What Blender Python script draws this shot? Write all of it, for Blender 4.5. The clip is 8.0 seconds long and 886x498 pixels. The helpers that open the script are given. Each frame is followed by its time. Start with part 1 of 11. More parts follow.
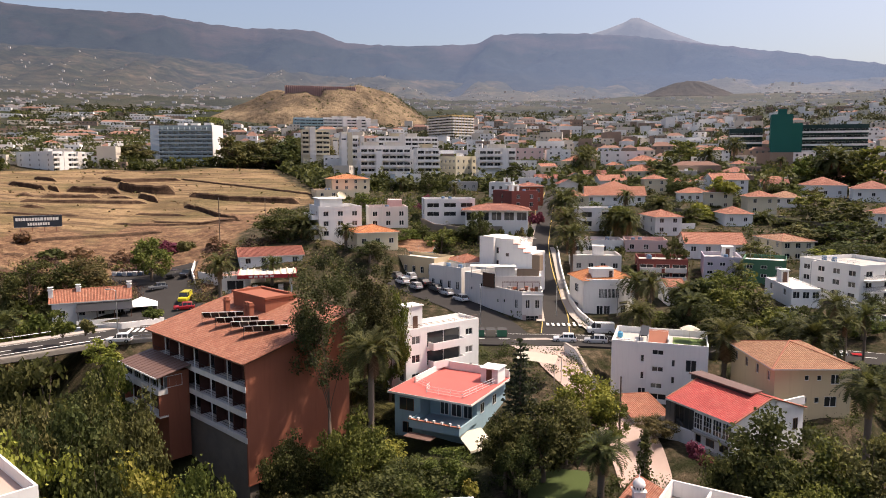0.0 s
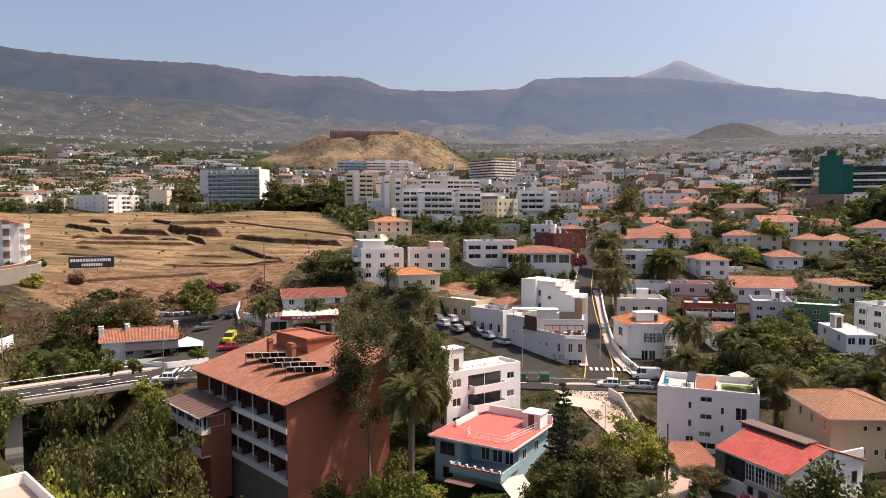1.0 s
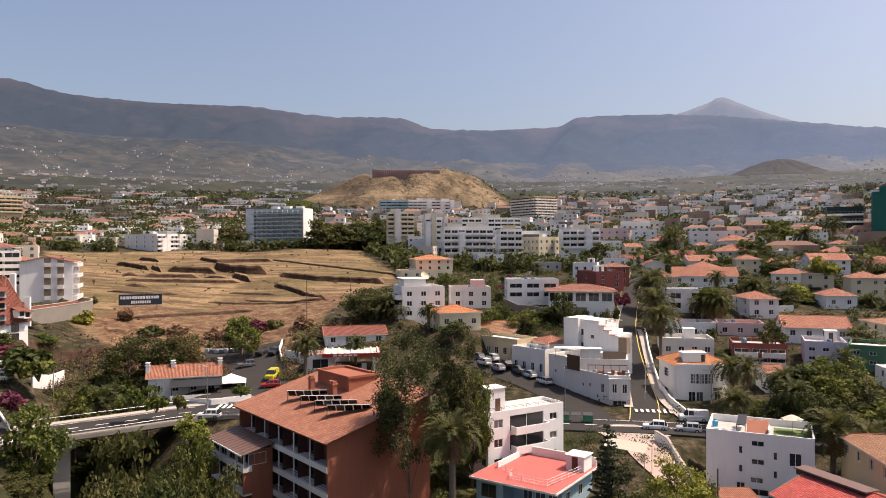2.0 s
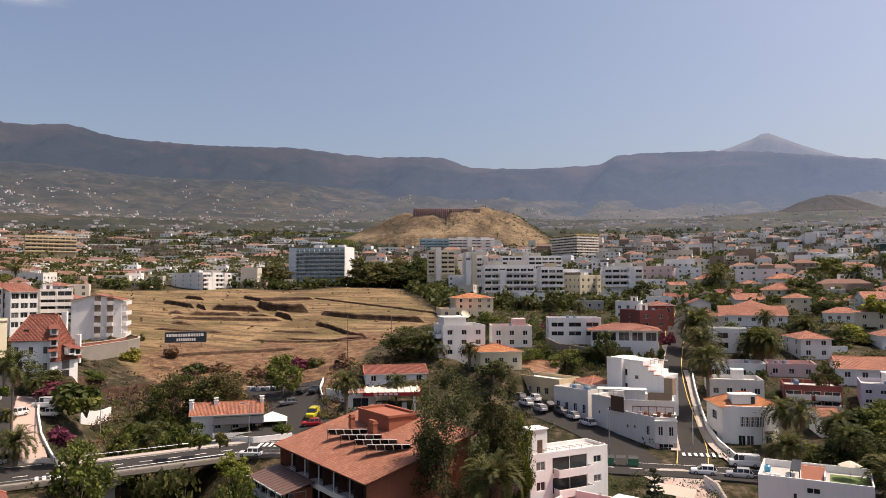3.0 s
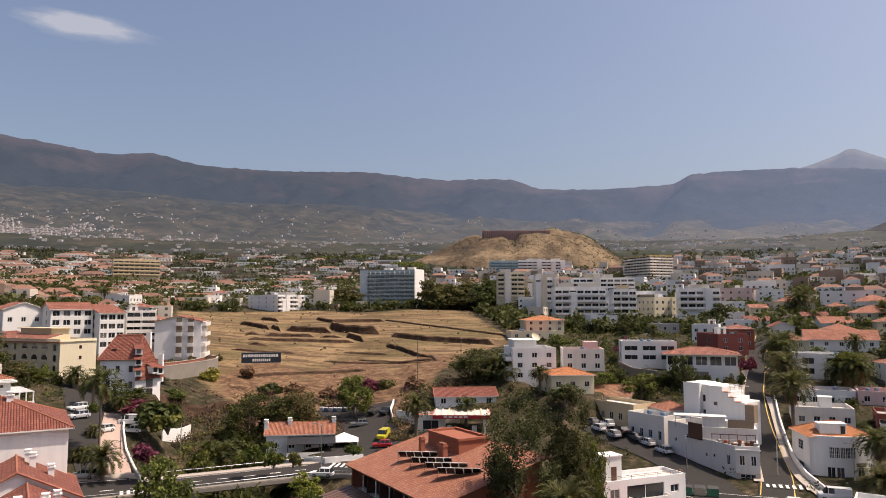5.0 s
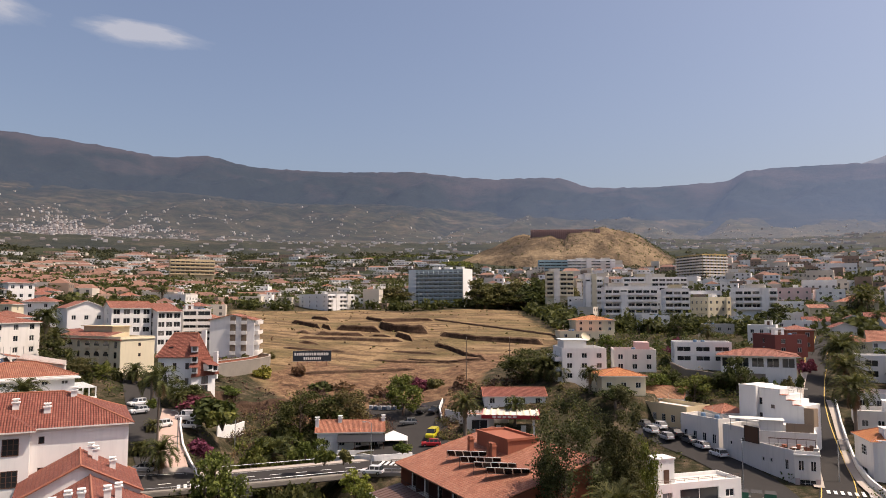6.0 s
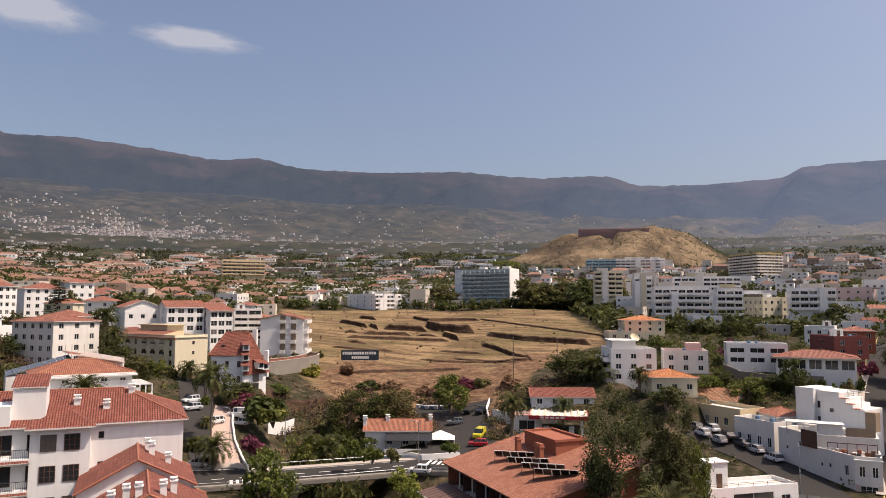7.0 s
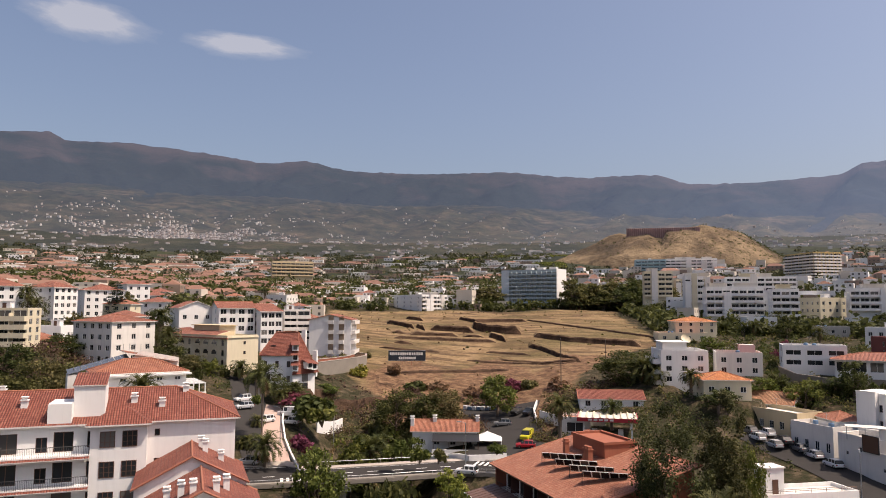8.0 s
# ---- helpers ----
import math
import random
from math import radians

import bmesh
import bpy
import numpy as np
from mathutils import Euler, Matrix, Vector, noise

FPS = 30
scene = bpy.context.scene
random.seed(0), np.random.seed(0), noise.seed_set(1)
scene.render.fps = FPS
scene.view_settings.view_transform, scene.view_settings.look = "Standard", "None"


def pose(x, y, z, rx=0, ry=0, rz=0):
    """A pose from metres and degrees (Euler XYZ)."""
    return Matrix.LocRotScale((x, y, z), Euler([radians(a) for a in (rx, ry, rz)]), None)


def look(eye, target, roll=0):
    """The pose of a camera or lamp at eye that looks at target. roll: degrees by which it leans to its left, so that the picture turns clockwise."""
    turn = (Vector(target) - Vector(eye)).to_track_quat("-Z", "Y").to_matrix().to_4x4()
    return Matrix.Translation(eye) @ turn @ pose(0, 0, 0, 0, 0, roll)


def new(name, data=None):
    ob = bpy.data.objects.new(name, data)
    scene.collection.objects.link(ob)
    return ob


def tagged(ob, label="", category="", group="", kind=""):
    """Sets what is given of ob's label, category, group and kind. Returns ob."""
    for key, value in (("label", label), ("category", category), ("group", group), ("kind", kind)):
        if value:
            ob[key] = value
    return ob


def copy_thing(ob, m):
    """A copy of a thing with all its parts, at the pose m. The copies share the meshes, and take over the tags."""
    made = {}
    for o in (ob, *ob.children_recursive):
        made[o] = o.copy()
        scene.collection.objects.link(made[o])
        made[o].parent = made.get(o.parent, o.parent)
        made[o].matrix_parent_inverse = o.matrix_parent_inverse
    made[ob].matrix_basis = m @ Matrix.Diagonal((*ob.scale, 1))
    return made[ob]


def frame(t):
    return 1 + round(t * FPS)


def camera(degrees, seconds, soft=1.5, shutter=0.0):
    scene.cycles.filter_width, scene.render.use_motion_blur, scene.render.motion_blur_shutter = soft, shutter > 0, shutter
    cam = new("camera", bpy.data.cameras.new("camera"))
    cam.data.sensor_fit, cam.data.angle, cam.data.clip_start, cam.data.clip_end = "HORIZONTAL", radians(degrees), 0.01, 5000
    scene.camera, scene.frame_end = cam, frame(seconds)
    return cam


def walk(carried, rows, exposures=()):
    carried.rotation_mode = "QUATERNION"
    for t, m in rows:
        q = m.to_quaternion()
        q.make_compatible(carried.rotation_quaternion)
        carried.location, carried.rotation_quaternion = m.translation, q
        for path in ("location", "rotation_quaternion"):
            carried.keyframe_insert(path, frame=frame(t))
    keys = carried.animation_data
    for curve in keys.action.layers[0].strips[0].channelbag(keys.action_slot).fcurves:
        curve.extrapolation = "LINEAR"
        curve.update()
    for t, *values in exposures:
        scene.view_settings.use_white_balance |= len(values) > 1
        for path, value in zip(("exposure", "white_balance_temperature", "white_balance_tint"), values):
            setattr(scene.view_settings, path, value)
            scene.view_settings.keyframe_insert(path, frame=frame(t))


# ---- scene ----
EYE = 40.0  # the drone hovers here and turns
cam = camera(63.96, 8.0, 0.95)
# seconds, heading to the left, pitch, roll (degrees)
TURN = [
    (0.0, 0.000, -6.600, 0.000),
    (0.5, 1.695, -4.891, -0.018),
    (1.0, 3.357, -3.192, -0.054),
    (1.5, 5.003, -1.628, -0.105),
    (3.0, 9.913, 2.995, -0.163),
    (3.5, 11.300, 4.396, -0.115),
    (4.0, 12.258, 4.816, -0.089),
    (4.5, 13.705, 4.815, -0.086),
    (6.0, 19.416, 4.743, 0.088),
    (6.5, 21.285, 4.707, 0.163),
    (7.0, 23.174, 4.712, 0.187),
    (7.5, 25.033, 4.737, 0.214),
    (8.0, 26.913, 4.769, 0.210),
]
walk(cam, [(t, pose(0, 0, EYE, 90 + p, 0, y) @ pose(0, 0, 0, 0, 0, r)) for t, y, p, r in TURN],
     [(0.0, 0.50, 7080, 18), (1.5, 0.44, 7100, 18), (3.0, 0.25, 7080, 17), (3.7, 0.18, 7080, 17), (8.0, 0.20, 7080, 18)])

# ---- world and sun ----
SUN_AZ, SUN_EL = radians(76), radians(61)   # to the right of the first heading, and above the horizon
world = bpy.data.worlds.new("sky")
scene.world = world
world.use_nodes = True
wn = world.node_tree.nodes
sky = wn.new("ShaderNodeTexSky")
sky.sky_type = "NISHITA"
sky.sun_disc = False
sky.sun_elevation, sky.sun_rotation = SUN_EL, SUN_AZ
sky.altitude, sky.air_density, sky.dust_density, sky.ozone_density = 100, 1.0, 4.4, 2.4
world.node_tree.links.new(sky.outputs[0], wn["Background"].inputs[0])
wn["Background"].inputs[1].default_value = 0.130
sun = new("sun", bpy.data.lights.new("sun", "SUN"))
sun.data.energy, sun.data.angle, sun.data.color = 4.8, radians(0.53), (1.0, 0.91, 0.79)
way = Vector((math.sin(SUN_AZ) * math.cos(SUN_EL), math.cos(SUN_AZ) * math.cos(SUN_EL), math.sin(SUN_EL)))
sun.matrix_world = look(way * 300, (0, 0, 0))

# ---- materials ----
def nodes_of(name):
    m = bpy.data.materials.new(name)
    m.use_nodes = True
    nt = m.node_tree
    return m, nt, nt.nodes["Principled BSDF"]


def link(nt, a, b):
    nt.links.new(a, b)


def noise_node(nt, scale, detail=4, coord=None, rough=0.6):
    n = nt.nodes.new("ShaderNodeTexNoise")
    n.inputs["Scale"].default_value, n.inputs["Detail"].default_value = scale, detail
    n.inputs["Roughness"].default_value = rough
    if coord is not None:
        link(nt, coord, n.inputs["Vector"])
    return n


def ramp(nt, fac, stops):
    r = nt.nodes.new("ShaderNodeValToRGB")
    while len(r.color_ramp.elements) < len(stops):
        r.color_ramp.elements.new(0.5)
    for e, (p, c) in zip(r.color_ramp.elements, stops):
        e.position, e.color = p, (*c, 1)
    link(nt, fac, r.inputs[0])
    return r


def mix_rgb(nt, fac, a, b, kind="MIX"):
    m = nt.nodes.new("ShaderNodeMix")
    m.data_type, m.blend_type = "RGBA", kind
    for sock, v in ((m.inputs[0], fac), (m.inputs[6], a), (m.inputs[7], b)):
        if isinstance(v, (int, float)):
            sock.default_value = v
        elif isinstance(v, tuple):
            sock.default_value = (*v, 1)
        else:
            link(nt, v, sock)
    return m.outputs[2]


def bump_from(nt, bs, height, strength=0.3, dist=0.02):
    b = nt.nodes.new("ShaderNodeBump")
    b.inputs["Strength"].default_value, b.inputs["Distance"].default_value = strength, dist
    link(nt, height, b.inputs["Height"])
    link(nt, b.outputs[0], bs.inputs["Normal"])


def world_pos(nt):
    return nt.nodes.new("ShaderNodeNewGeometry").outputs["Position"]


def object_pos(nt):
    return nt.nodes.new("ShaderNodeTexCoord").outputs["Object"]


def darker(c, k):
    return tuple(v * k for v in c)


MATS = {}


def surface(name, color, rough=0.8, grain=3.0, stain=0.25, depth=0.25, metal=0.0, dark=0.75):
    """Paint, plaster, concrete, metal: a base colour with fine grain, broad stains and relief."""
    if name in MATS:
        return MATS[name]
    m, nt, bs = nodes_of(name)
    p = object_pos(nt)
    big = noise_node(nt, 0.35, 5, p, 0.7)
    fine = noise_node(nt, grain, 5, p)
    c = mix_rgb(nt, ramp(nt, big.outputs[0], [(0.42, (0, 0, 0)), (0.75, (stain,) * 3)]).outputs[0], color, darker(color, dark))
    c = mix_rgb(nt, ramp(nt, fine.outputs[0], [(0.35, (0, 0, 0)), (0.8, (0.22,) * 3)]).outputs[0], c, darker(color, 0.8))
    link(nt, c, bs.inputs["Base Color"])
    bs.inputs["Roughness"].default_value, bs.inputs["Metallic"].default_value = rough, metal
    if depth:
        bump_from(nt, bs, fine.outputs[0], depth, 0.01)
    MATS[name] = m
    return m


def plaster(name, color, streak=0.3):
    """Painted render with rain streaks that run down from sills and copings."""
    key = "plaster_" + name
    if key in MATS:
        return MATS[key]
    m, nt, bs = nodes_of(key)
    p = object_pos(nt)
    mp = nt.nodes.new("ShaderNodeMapping")
    mp.inputs["Scale"].default_value = (1.6, 1.6, 0.14)
    link(nt, p, mp.inputs["Vector"])
    run = noise_node(nt, 1.0, 4, mp.outputs[0], 0.65)
    big = noise_node(nt, 0.25, 4, p)
    fine = noise_node(nt, 12, 3, p)
    c = mix_rgb(nt, ramp(nt, run.outputs[0], [(0.5, (0, 0, 0)), (0.78, (streak,) * 3)]).outputs[0], color, darker(color, 0.62))
    c = mix_rgb(nt, ramp(nt, big.outputs[0], [(0.4, (0, 0, 0)), (0.7, (0.25,) * 3)]).outputs[0], c, darker(color, 0.85))
    link(nt, c, bs.inputs["Base Color"])
    bs.inputs["Roughness"].default_value = 0.85
    bump_from(nt, bs, fine.outputs[0], 0.25, 0.01)
    MATS[key] = m
    return m


def roof_tiles(name, color, pale):
    """Barrel tiles in rows; the UV map runs in metres along the eave and up the slope."""
    key = "tiles_" + name
    if key in MATS:
        return MATS[key]
    m, nt, bs = nodes_of(key)
    uv = nt.nodes.new("ShaderNodeUVMap").outputs[0]
    sep = nt.nodes.new("ShaderNodeSeparateXYZ")
    link(nt, uv, sep.inputs[0])

    def calc(op, a, b=None):
        n = nt.nodes.new("ShaderNodeMath")
        n.operation = op
        for sock, v in zip(n.inputs, (a, b)):
            if v is None:
                continue
            if isinstance(v, (int, float)):
                sock.default_value = v
            else:
                link(nt, v, sock)
        return n.outputs[0]

    col = calc("MULTIPLY", sep.outputs[0], 1 / 0.26)
    row = calc("MULTIPLY", sep.outputs[1], 1 / 0.42)
    barrel = calc("ABSOLUTE", calc("SINE", calc("MULTIPLY", col, math.pi)))
    lap = calc("FRACT", row)
    height = calc("SUBTRACT", barrel, calc("MULTIPLY", lap, 0.45))
    ids = nt.nodes.new("ShaderNodeCombineXYZ")
    link(nt, calc("FLOOR", col), ids.inputs[0])
    link(nt, calc("FLOOR", row), ids.inputs[1])
    each = nt.nodes.new("ShaderNodeTexWhiteNoise")
    link(nt, ids.outputs[0], each.inputs["Vector"])
    big = noise_node(nt, 0.5, 5, object_pos(nt), 0.7)
    c = mix_rgb(nt, ramp(nt, each.outputs[0], [(0.35, (0, 0, 0)), (1.0, (0.8,) * 3)]).outputs[0], color, pale)
    c = mix_rgb(nt, ramp(nt, big.outputs[0], [(0.45, (0, 0, 0)), (0.8, (0.6,) * 3)]).outputs[0], c, darker(color, 0.5))
    # crease shade painted into the colour, under each lap and between barrels
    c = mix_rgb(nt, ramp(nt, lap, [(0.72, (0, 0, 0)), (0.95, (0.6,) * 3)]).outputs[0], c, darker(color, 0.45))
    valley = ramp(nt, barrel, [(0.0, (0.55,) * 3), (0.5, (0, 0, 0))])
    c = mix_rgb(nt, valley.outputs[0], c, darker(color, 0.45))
    link(nt, c, bs.inputs["Base Color"])
    bs.inputs["Roughness"].default_value = 0.8
    bump_from(nt, bs, height, 1.0, 0.12)
    MATS[key] = m
    return m


def glass_pane(name="window_glass", color=(0.02, 0.025, 0.03)):
    if name in MATS:
        return MATS[name]
    m, nt, bs = nodes_of(name)
    info = nt.nodes.new("ShaderNodeObjectInfo")
    c = ramp(nt, info.outputs["Random"], [(0.0, darker(color, 0.6)), (0.55, color), (0.8, (0.05, 0.05, 0.05)), (1.0, (0.16, 0.15, 0.14))])
    link(nt, c.outputs[0], bs.inputs["Base Color"])
    bs.inputs["Roughness"].default_value = 0.07
    bs.inputs["IOR"].default_value = 1.5
    MATS[name] = m
    return m


def leaf_mat(name, dark, light, gloss=0.55):
    if name in MATS:
        return MATS[name]
    m, nt, bs = nodes_of(name)
    geo = nt.nodes.new("ShaderNodeNewGeometry")
    info = nt.nodes.new("ShaderNodeObjectInfo")
    mass = noise_node(nt, 0.42, 3, geo.outputs["Position"], 0.55)
    blend = nt.nodes.new("ShaderNodeMix")
    blend.inputs[0].default_value = 0.68
    link(nt, geo.outputs["Random Per Island"], blend.inputs[2])
    link(nt, mass.outputs[0], blend.inputs[3])
    c = ramp(nt, blend.outputs[0], [(0.22, darker(dark, 0.75)), (0.45, dark), (0.62, light), (0.82, tuple(min(1, v * 1.15) for v in light))])
    hue = nt.nodes.new("ShaderNodeHueSaturation")
    link(nt, c.outputs[0], hue.inputs["Color"])
    sh = nt.nodes.new("ShaderNodeMapRange")
    sh.inputs[3].default_value, sh.inputs[4].default_value = 0.465, 0.52
    link(nt, info.outputs["Random"], sh.inputs[0])
    link(nt, sh.outputs[0], hue.inputs["Hue"])
    hue.inputs["Saturation"].default_value = 0.9
    link(nt, hue.outputs[0], bs.inputs["Base Color"])
    bs.inputs["Roughness"].default_value = gloss
    bs.inputs["Specular IOR Level"].default_value = 0.08
    tr = nt.nodes.new("ShaderNodeBsdfTranslucent")
    link(nt, mix_rgb(nt, 0.5, hue.outputs[0], tuple(min(1, v * 1.6) for v in light)), tr.inputs["Color"])
    mx = nt.nodes.new("ShaderNodeMixShader")
    mx.inputs[0].default_value = 0.28
    link(nt, bs.outputs[0], mx.inputs[1])
    link(nt, tr.outputs[0], mx.inputs[2])
    link(nt, mx.outputs[0], nt.nodes["Material Output"].inputs[0])
    MATS[name] = m
    return m


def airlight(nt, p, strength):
    """Strength of the distance haze painted onto far land as emission, more on the side of the sun."""
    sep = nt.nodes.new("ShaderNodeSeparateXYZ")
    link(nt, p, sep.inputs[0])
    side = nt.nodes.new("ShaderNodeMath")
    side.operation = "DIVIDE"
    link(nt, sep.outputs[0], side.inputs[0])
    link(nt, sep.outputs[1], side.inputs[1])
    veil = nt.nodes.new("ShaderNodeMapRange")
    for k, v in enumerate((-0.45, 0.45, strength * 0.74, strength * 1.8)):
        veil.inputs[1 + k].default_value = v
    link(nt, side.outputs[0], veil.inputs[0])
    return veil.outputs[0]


def land(name, stops, scale, fine_scale, fine_dark=0.6, glow=None, relief=0.5, patch=0.0):
    """Ground cover: broad patches between the given colours, with a finer speckle; glow paints distance haze as
    emission.
    """
    m, nt, bs = nodes_of(name)
    p = world_pos(nt)
    big = noise_node(nt, scale, 8, p, 0.65)
    fine = noise_node(nt, fine_scale, 6, p, 0.7)
    c = ramp(nt, big.outputs[0], stops).outputs[0]
    if patch:
        v = nt.nodes.new("ShaderNodeTexVoronoi")
        v.inputs["Scale"].default_value = patch
        link(nt, p, v.inputs["Vector"])
        tone = ramp(nt, v.outputs["Color"], [(0.2, (0.55, 0.6, 0.5)), (0.8, (1.35, 1.25, 1.05))])
        c = mix_rgb(nt, 0.75, c, tone.outputs[0], "MULTIPLY")
    c = mix_rgb(nt, ramp(nt, fine.outputs[0], [(0.4, (0, 0, 0)), (0.65, (0.9,) * 3)]).outputs[0], c,
                mix_rgb(nt, 1.0, c, (fine_dark,) * 3, "MULTIPLY"))
    link(nt, c, bs.inputs["Base Color"])
    bs.inputs["Roughness"].default_value = 0.95
    bs.inputs["Specular IOR Level"].default_value = 0.1
    if relief:
        bump_from(nt, bs, fine.outputs[0], relief, 1.0 / fine_scale)
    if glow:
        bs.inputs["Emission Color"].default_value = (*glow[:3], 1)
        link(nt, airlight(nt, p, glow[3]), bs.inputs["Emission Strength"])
    MATS[name] = m
    return m


M_WHITE = plaster("white", (0.76, 0.745, 0.72))
M_WHITE2 = plaster("offwhite", (0.68, 0.645, 0.60), 0.45)
M_WORN = plaster("worn_white", (0.66, 0.64, 0.60), 0.7)
M_CREAM = plaster("cream", (0.62, 0.55, 0.40))
M_YELLOW = plaster("yellow", (0.55, 0.44, 0.275))
M_OCHRE = plaster("ochre", (0.45, 0.33, 0.14), 0.5)
M_PINK = plaster("pink", (0.62, 0.45, 0.42))
M_TERRA = plaster("terracotta", (0.285, 0.092, 0.050), 0.45)
M_MAROON = plaster("maroon", (0.20, 0.05, 0.04))
M_TEAL = plaster("grey_blue", (0.25, 0.37, 0.42), 0.3)
M_LILAC = plaster("lilac", (0.52, 0.47, 0.53))
M_GREENW = plaster("dark_green", (0.05, 0.14, 0.08))
M_EMERALD = plaster("emerald", (0.0, 0.095, 0.08), 0.1)
M_BOTTLE = plaster("bottle_green", (0.012, 0.04, 0.038), 0.1)
M_GREY = plaster("grey", (0.36, 0.35, 0.33), 0.5)
M_BROWN = plaster("brown", (0.26, 0.19, 0.13), 0.4)
M_PALEBLUE = plaster("pale_blue", (0.50, 0.56, 0.60), 0.2)
# one colour for the tower front's blue glass and the shade painted into it
M_SLATESHADE = plaster("slate_blue_shade", (0.34, 0.41, 0.43), 0.2)
M_CONC = surface("concrete", (0.36, 0.34, 0.31), 0.9, 4, 0.5)
M_RETAIN = surface("stained_concrete", (0.23, 0.205, 0.175), 0.95, 1.2, 0.7)
M_STONE = surface("stone_wall", (0.20, 0.17, 0.14), 0.95, 2.5, 0.6, 0.6, 0, 0.5)
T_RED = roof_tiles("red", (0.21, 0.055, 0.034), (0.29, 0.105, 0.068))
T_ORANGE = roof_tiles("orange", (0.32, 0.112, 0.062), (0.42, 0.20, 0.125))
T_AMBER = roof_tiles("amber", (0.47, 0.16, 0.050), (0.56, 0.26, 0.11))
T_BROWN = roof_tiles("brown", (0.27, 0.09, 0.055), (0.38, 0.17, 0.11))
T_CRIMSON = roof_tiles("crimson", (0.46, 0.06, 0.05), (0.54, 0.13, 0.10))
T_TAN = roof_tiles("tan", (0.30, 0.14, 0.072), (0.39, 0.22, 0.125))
M_CLAY = surface("clay_ridge", (0.31, 0.115, 0.068), 0.85, 4, 0.5)
M_ROOFRED = surface("red_deck", (0.43, 0.10, 0.085), 0.7, 2, 0.35)
M_ROOFGREY = surface("roof_deck_grey", (0.40, 0.38, 0.35), 0.9, 2, 0.6)
M_ROOFPALE = surface("roof_deck_pale", (0.58, 0.55, 0.50), 0.9, 2, 0.6)
M_ROOFTERRA = surface("roof_deck_terracotta", (0.42, 0.19, 0.12), 0.9, 2, 0.6)
M_GLASS = glass_pane()
M_FRAME = surface("frame_white", (0.7, 0.7, 0.68), 0.5, 8, 0.1, 0)
M_WOOD = surface("frame_brown", (0.10, 0.045, 0.025), 0.6, 6, 0.3, 0.1)
M_DARK = surface("dark_metal", (0.03, 0.03, 0.032), 0.5, 6, 0.2, 0.05, 0.3)
M_METAL = surface("galvanised", (0.42, 0.43, 0.44), 0.45, 6, 0.3, 0.05, 0.8)
M_RUST = surface("painted_rust", (0.25, 0.09, 0.06), 0.7, 5, 0.5)
M_ASPHALT = surface("asphalt", (0.040, 0.0375, 0.036), 0.95, 6, 0.5, 0.4, 0, 1.25)
M_ASPHALT.node_tree.nodes["Principled BSDF"].inputs["Specular IOR Level"].default_value = 0.08
M_PAVE = surface("paving", (0.36, 0.30, 0.26), 0.9, 3, 0.5)
M_PINKPAVE = surface("pink_paving", (0.43, 0.315, 0.265), 0.9, 3, 0.5)
M_KERB = surface("kerb", (0.38, 0.33, 0.285), 0.9, 4, 0.4)
M_LINE = surface("road_paint", (0.68, 0.67, 0.64), 0.8, 6, 0.45, 0.1)
M_LINEY = surface("road_paint_yellow", (0.6, 0.42, 0.10), 0.8, 6, 0.4, 0.1)
M_BARK = surface("bark", (0.13, 0.095, 0.07), 0.95, 4, 0.5, 0.6)
M_PALMBARK = surface("palm_bark", (0.17, 0.13, 0.10), 0.95, 5, 0.5, 0.8)
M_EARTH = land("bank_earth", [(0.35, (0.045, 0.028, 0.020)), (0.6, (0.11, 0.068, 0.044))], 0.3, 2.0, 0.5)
L_DARK = leaf_mat("leaf_dark", (0.034, 0.043, 0.012), (0.088, 0.098, 0.026))
L_MID = leaf_mat("leaf_mid", (0.055, 0.075, 0.013), (0.145, 0.165, 0.030))
L_LIME = leaf_mat("leaf_lime", (0.11, 0.125, 0.014), (0.27, 0.265, 0.035))
L_OLIVE = leaf_mat("leaf_olive", (0.065, 0.064, 0.020), (0.150, 0.138, 0.045))
L_PALM = leaf_mat("leaf_palm", (0.032, 0.040, 0.012), (0.098, 0.102, 0.028))
# greyer leaf green for far trees: distance haze mixed into the base colour
L_FAR = leaf_mat("leaf_far_hazy", (0.036, 0.042, 0.020), (0.075, 0.080, 0.036))
L_DRY = leaf_mat("leaf_dry", (0.16, 0.10, 0.045), (0.26, 0.18, 0.09))
L_RED = leaf_mat("leaf_bougainvillea", (0.10, 0.02, 0.025), (0.20, 0.045, 0.065))
L_PINE = leaf_mat("leaf_needle", (0.022, 0.034, 0.018), (0.050, 0.062, 0.030))
L_OLIVE2 = leaf_mat("leaf_grevillea", (0.034, 0.042, 0.015), (0.088, 0.095, 0.031))
L_BROWN = leaf_mat("leaf_rusty", (0.060, 0.034, 0.026), (0.125, 0.075, 0.055))
M_LAWN = surface("lawn_grass", (0.048, 0.072, 0.014), 0.95, 3, 0.6, 0.8)

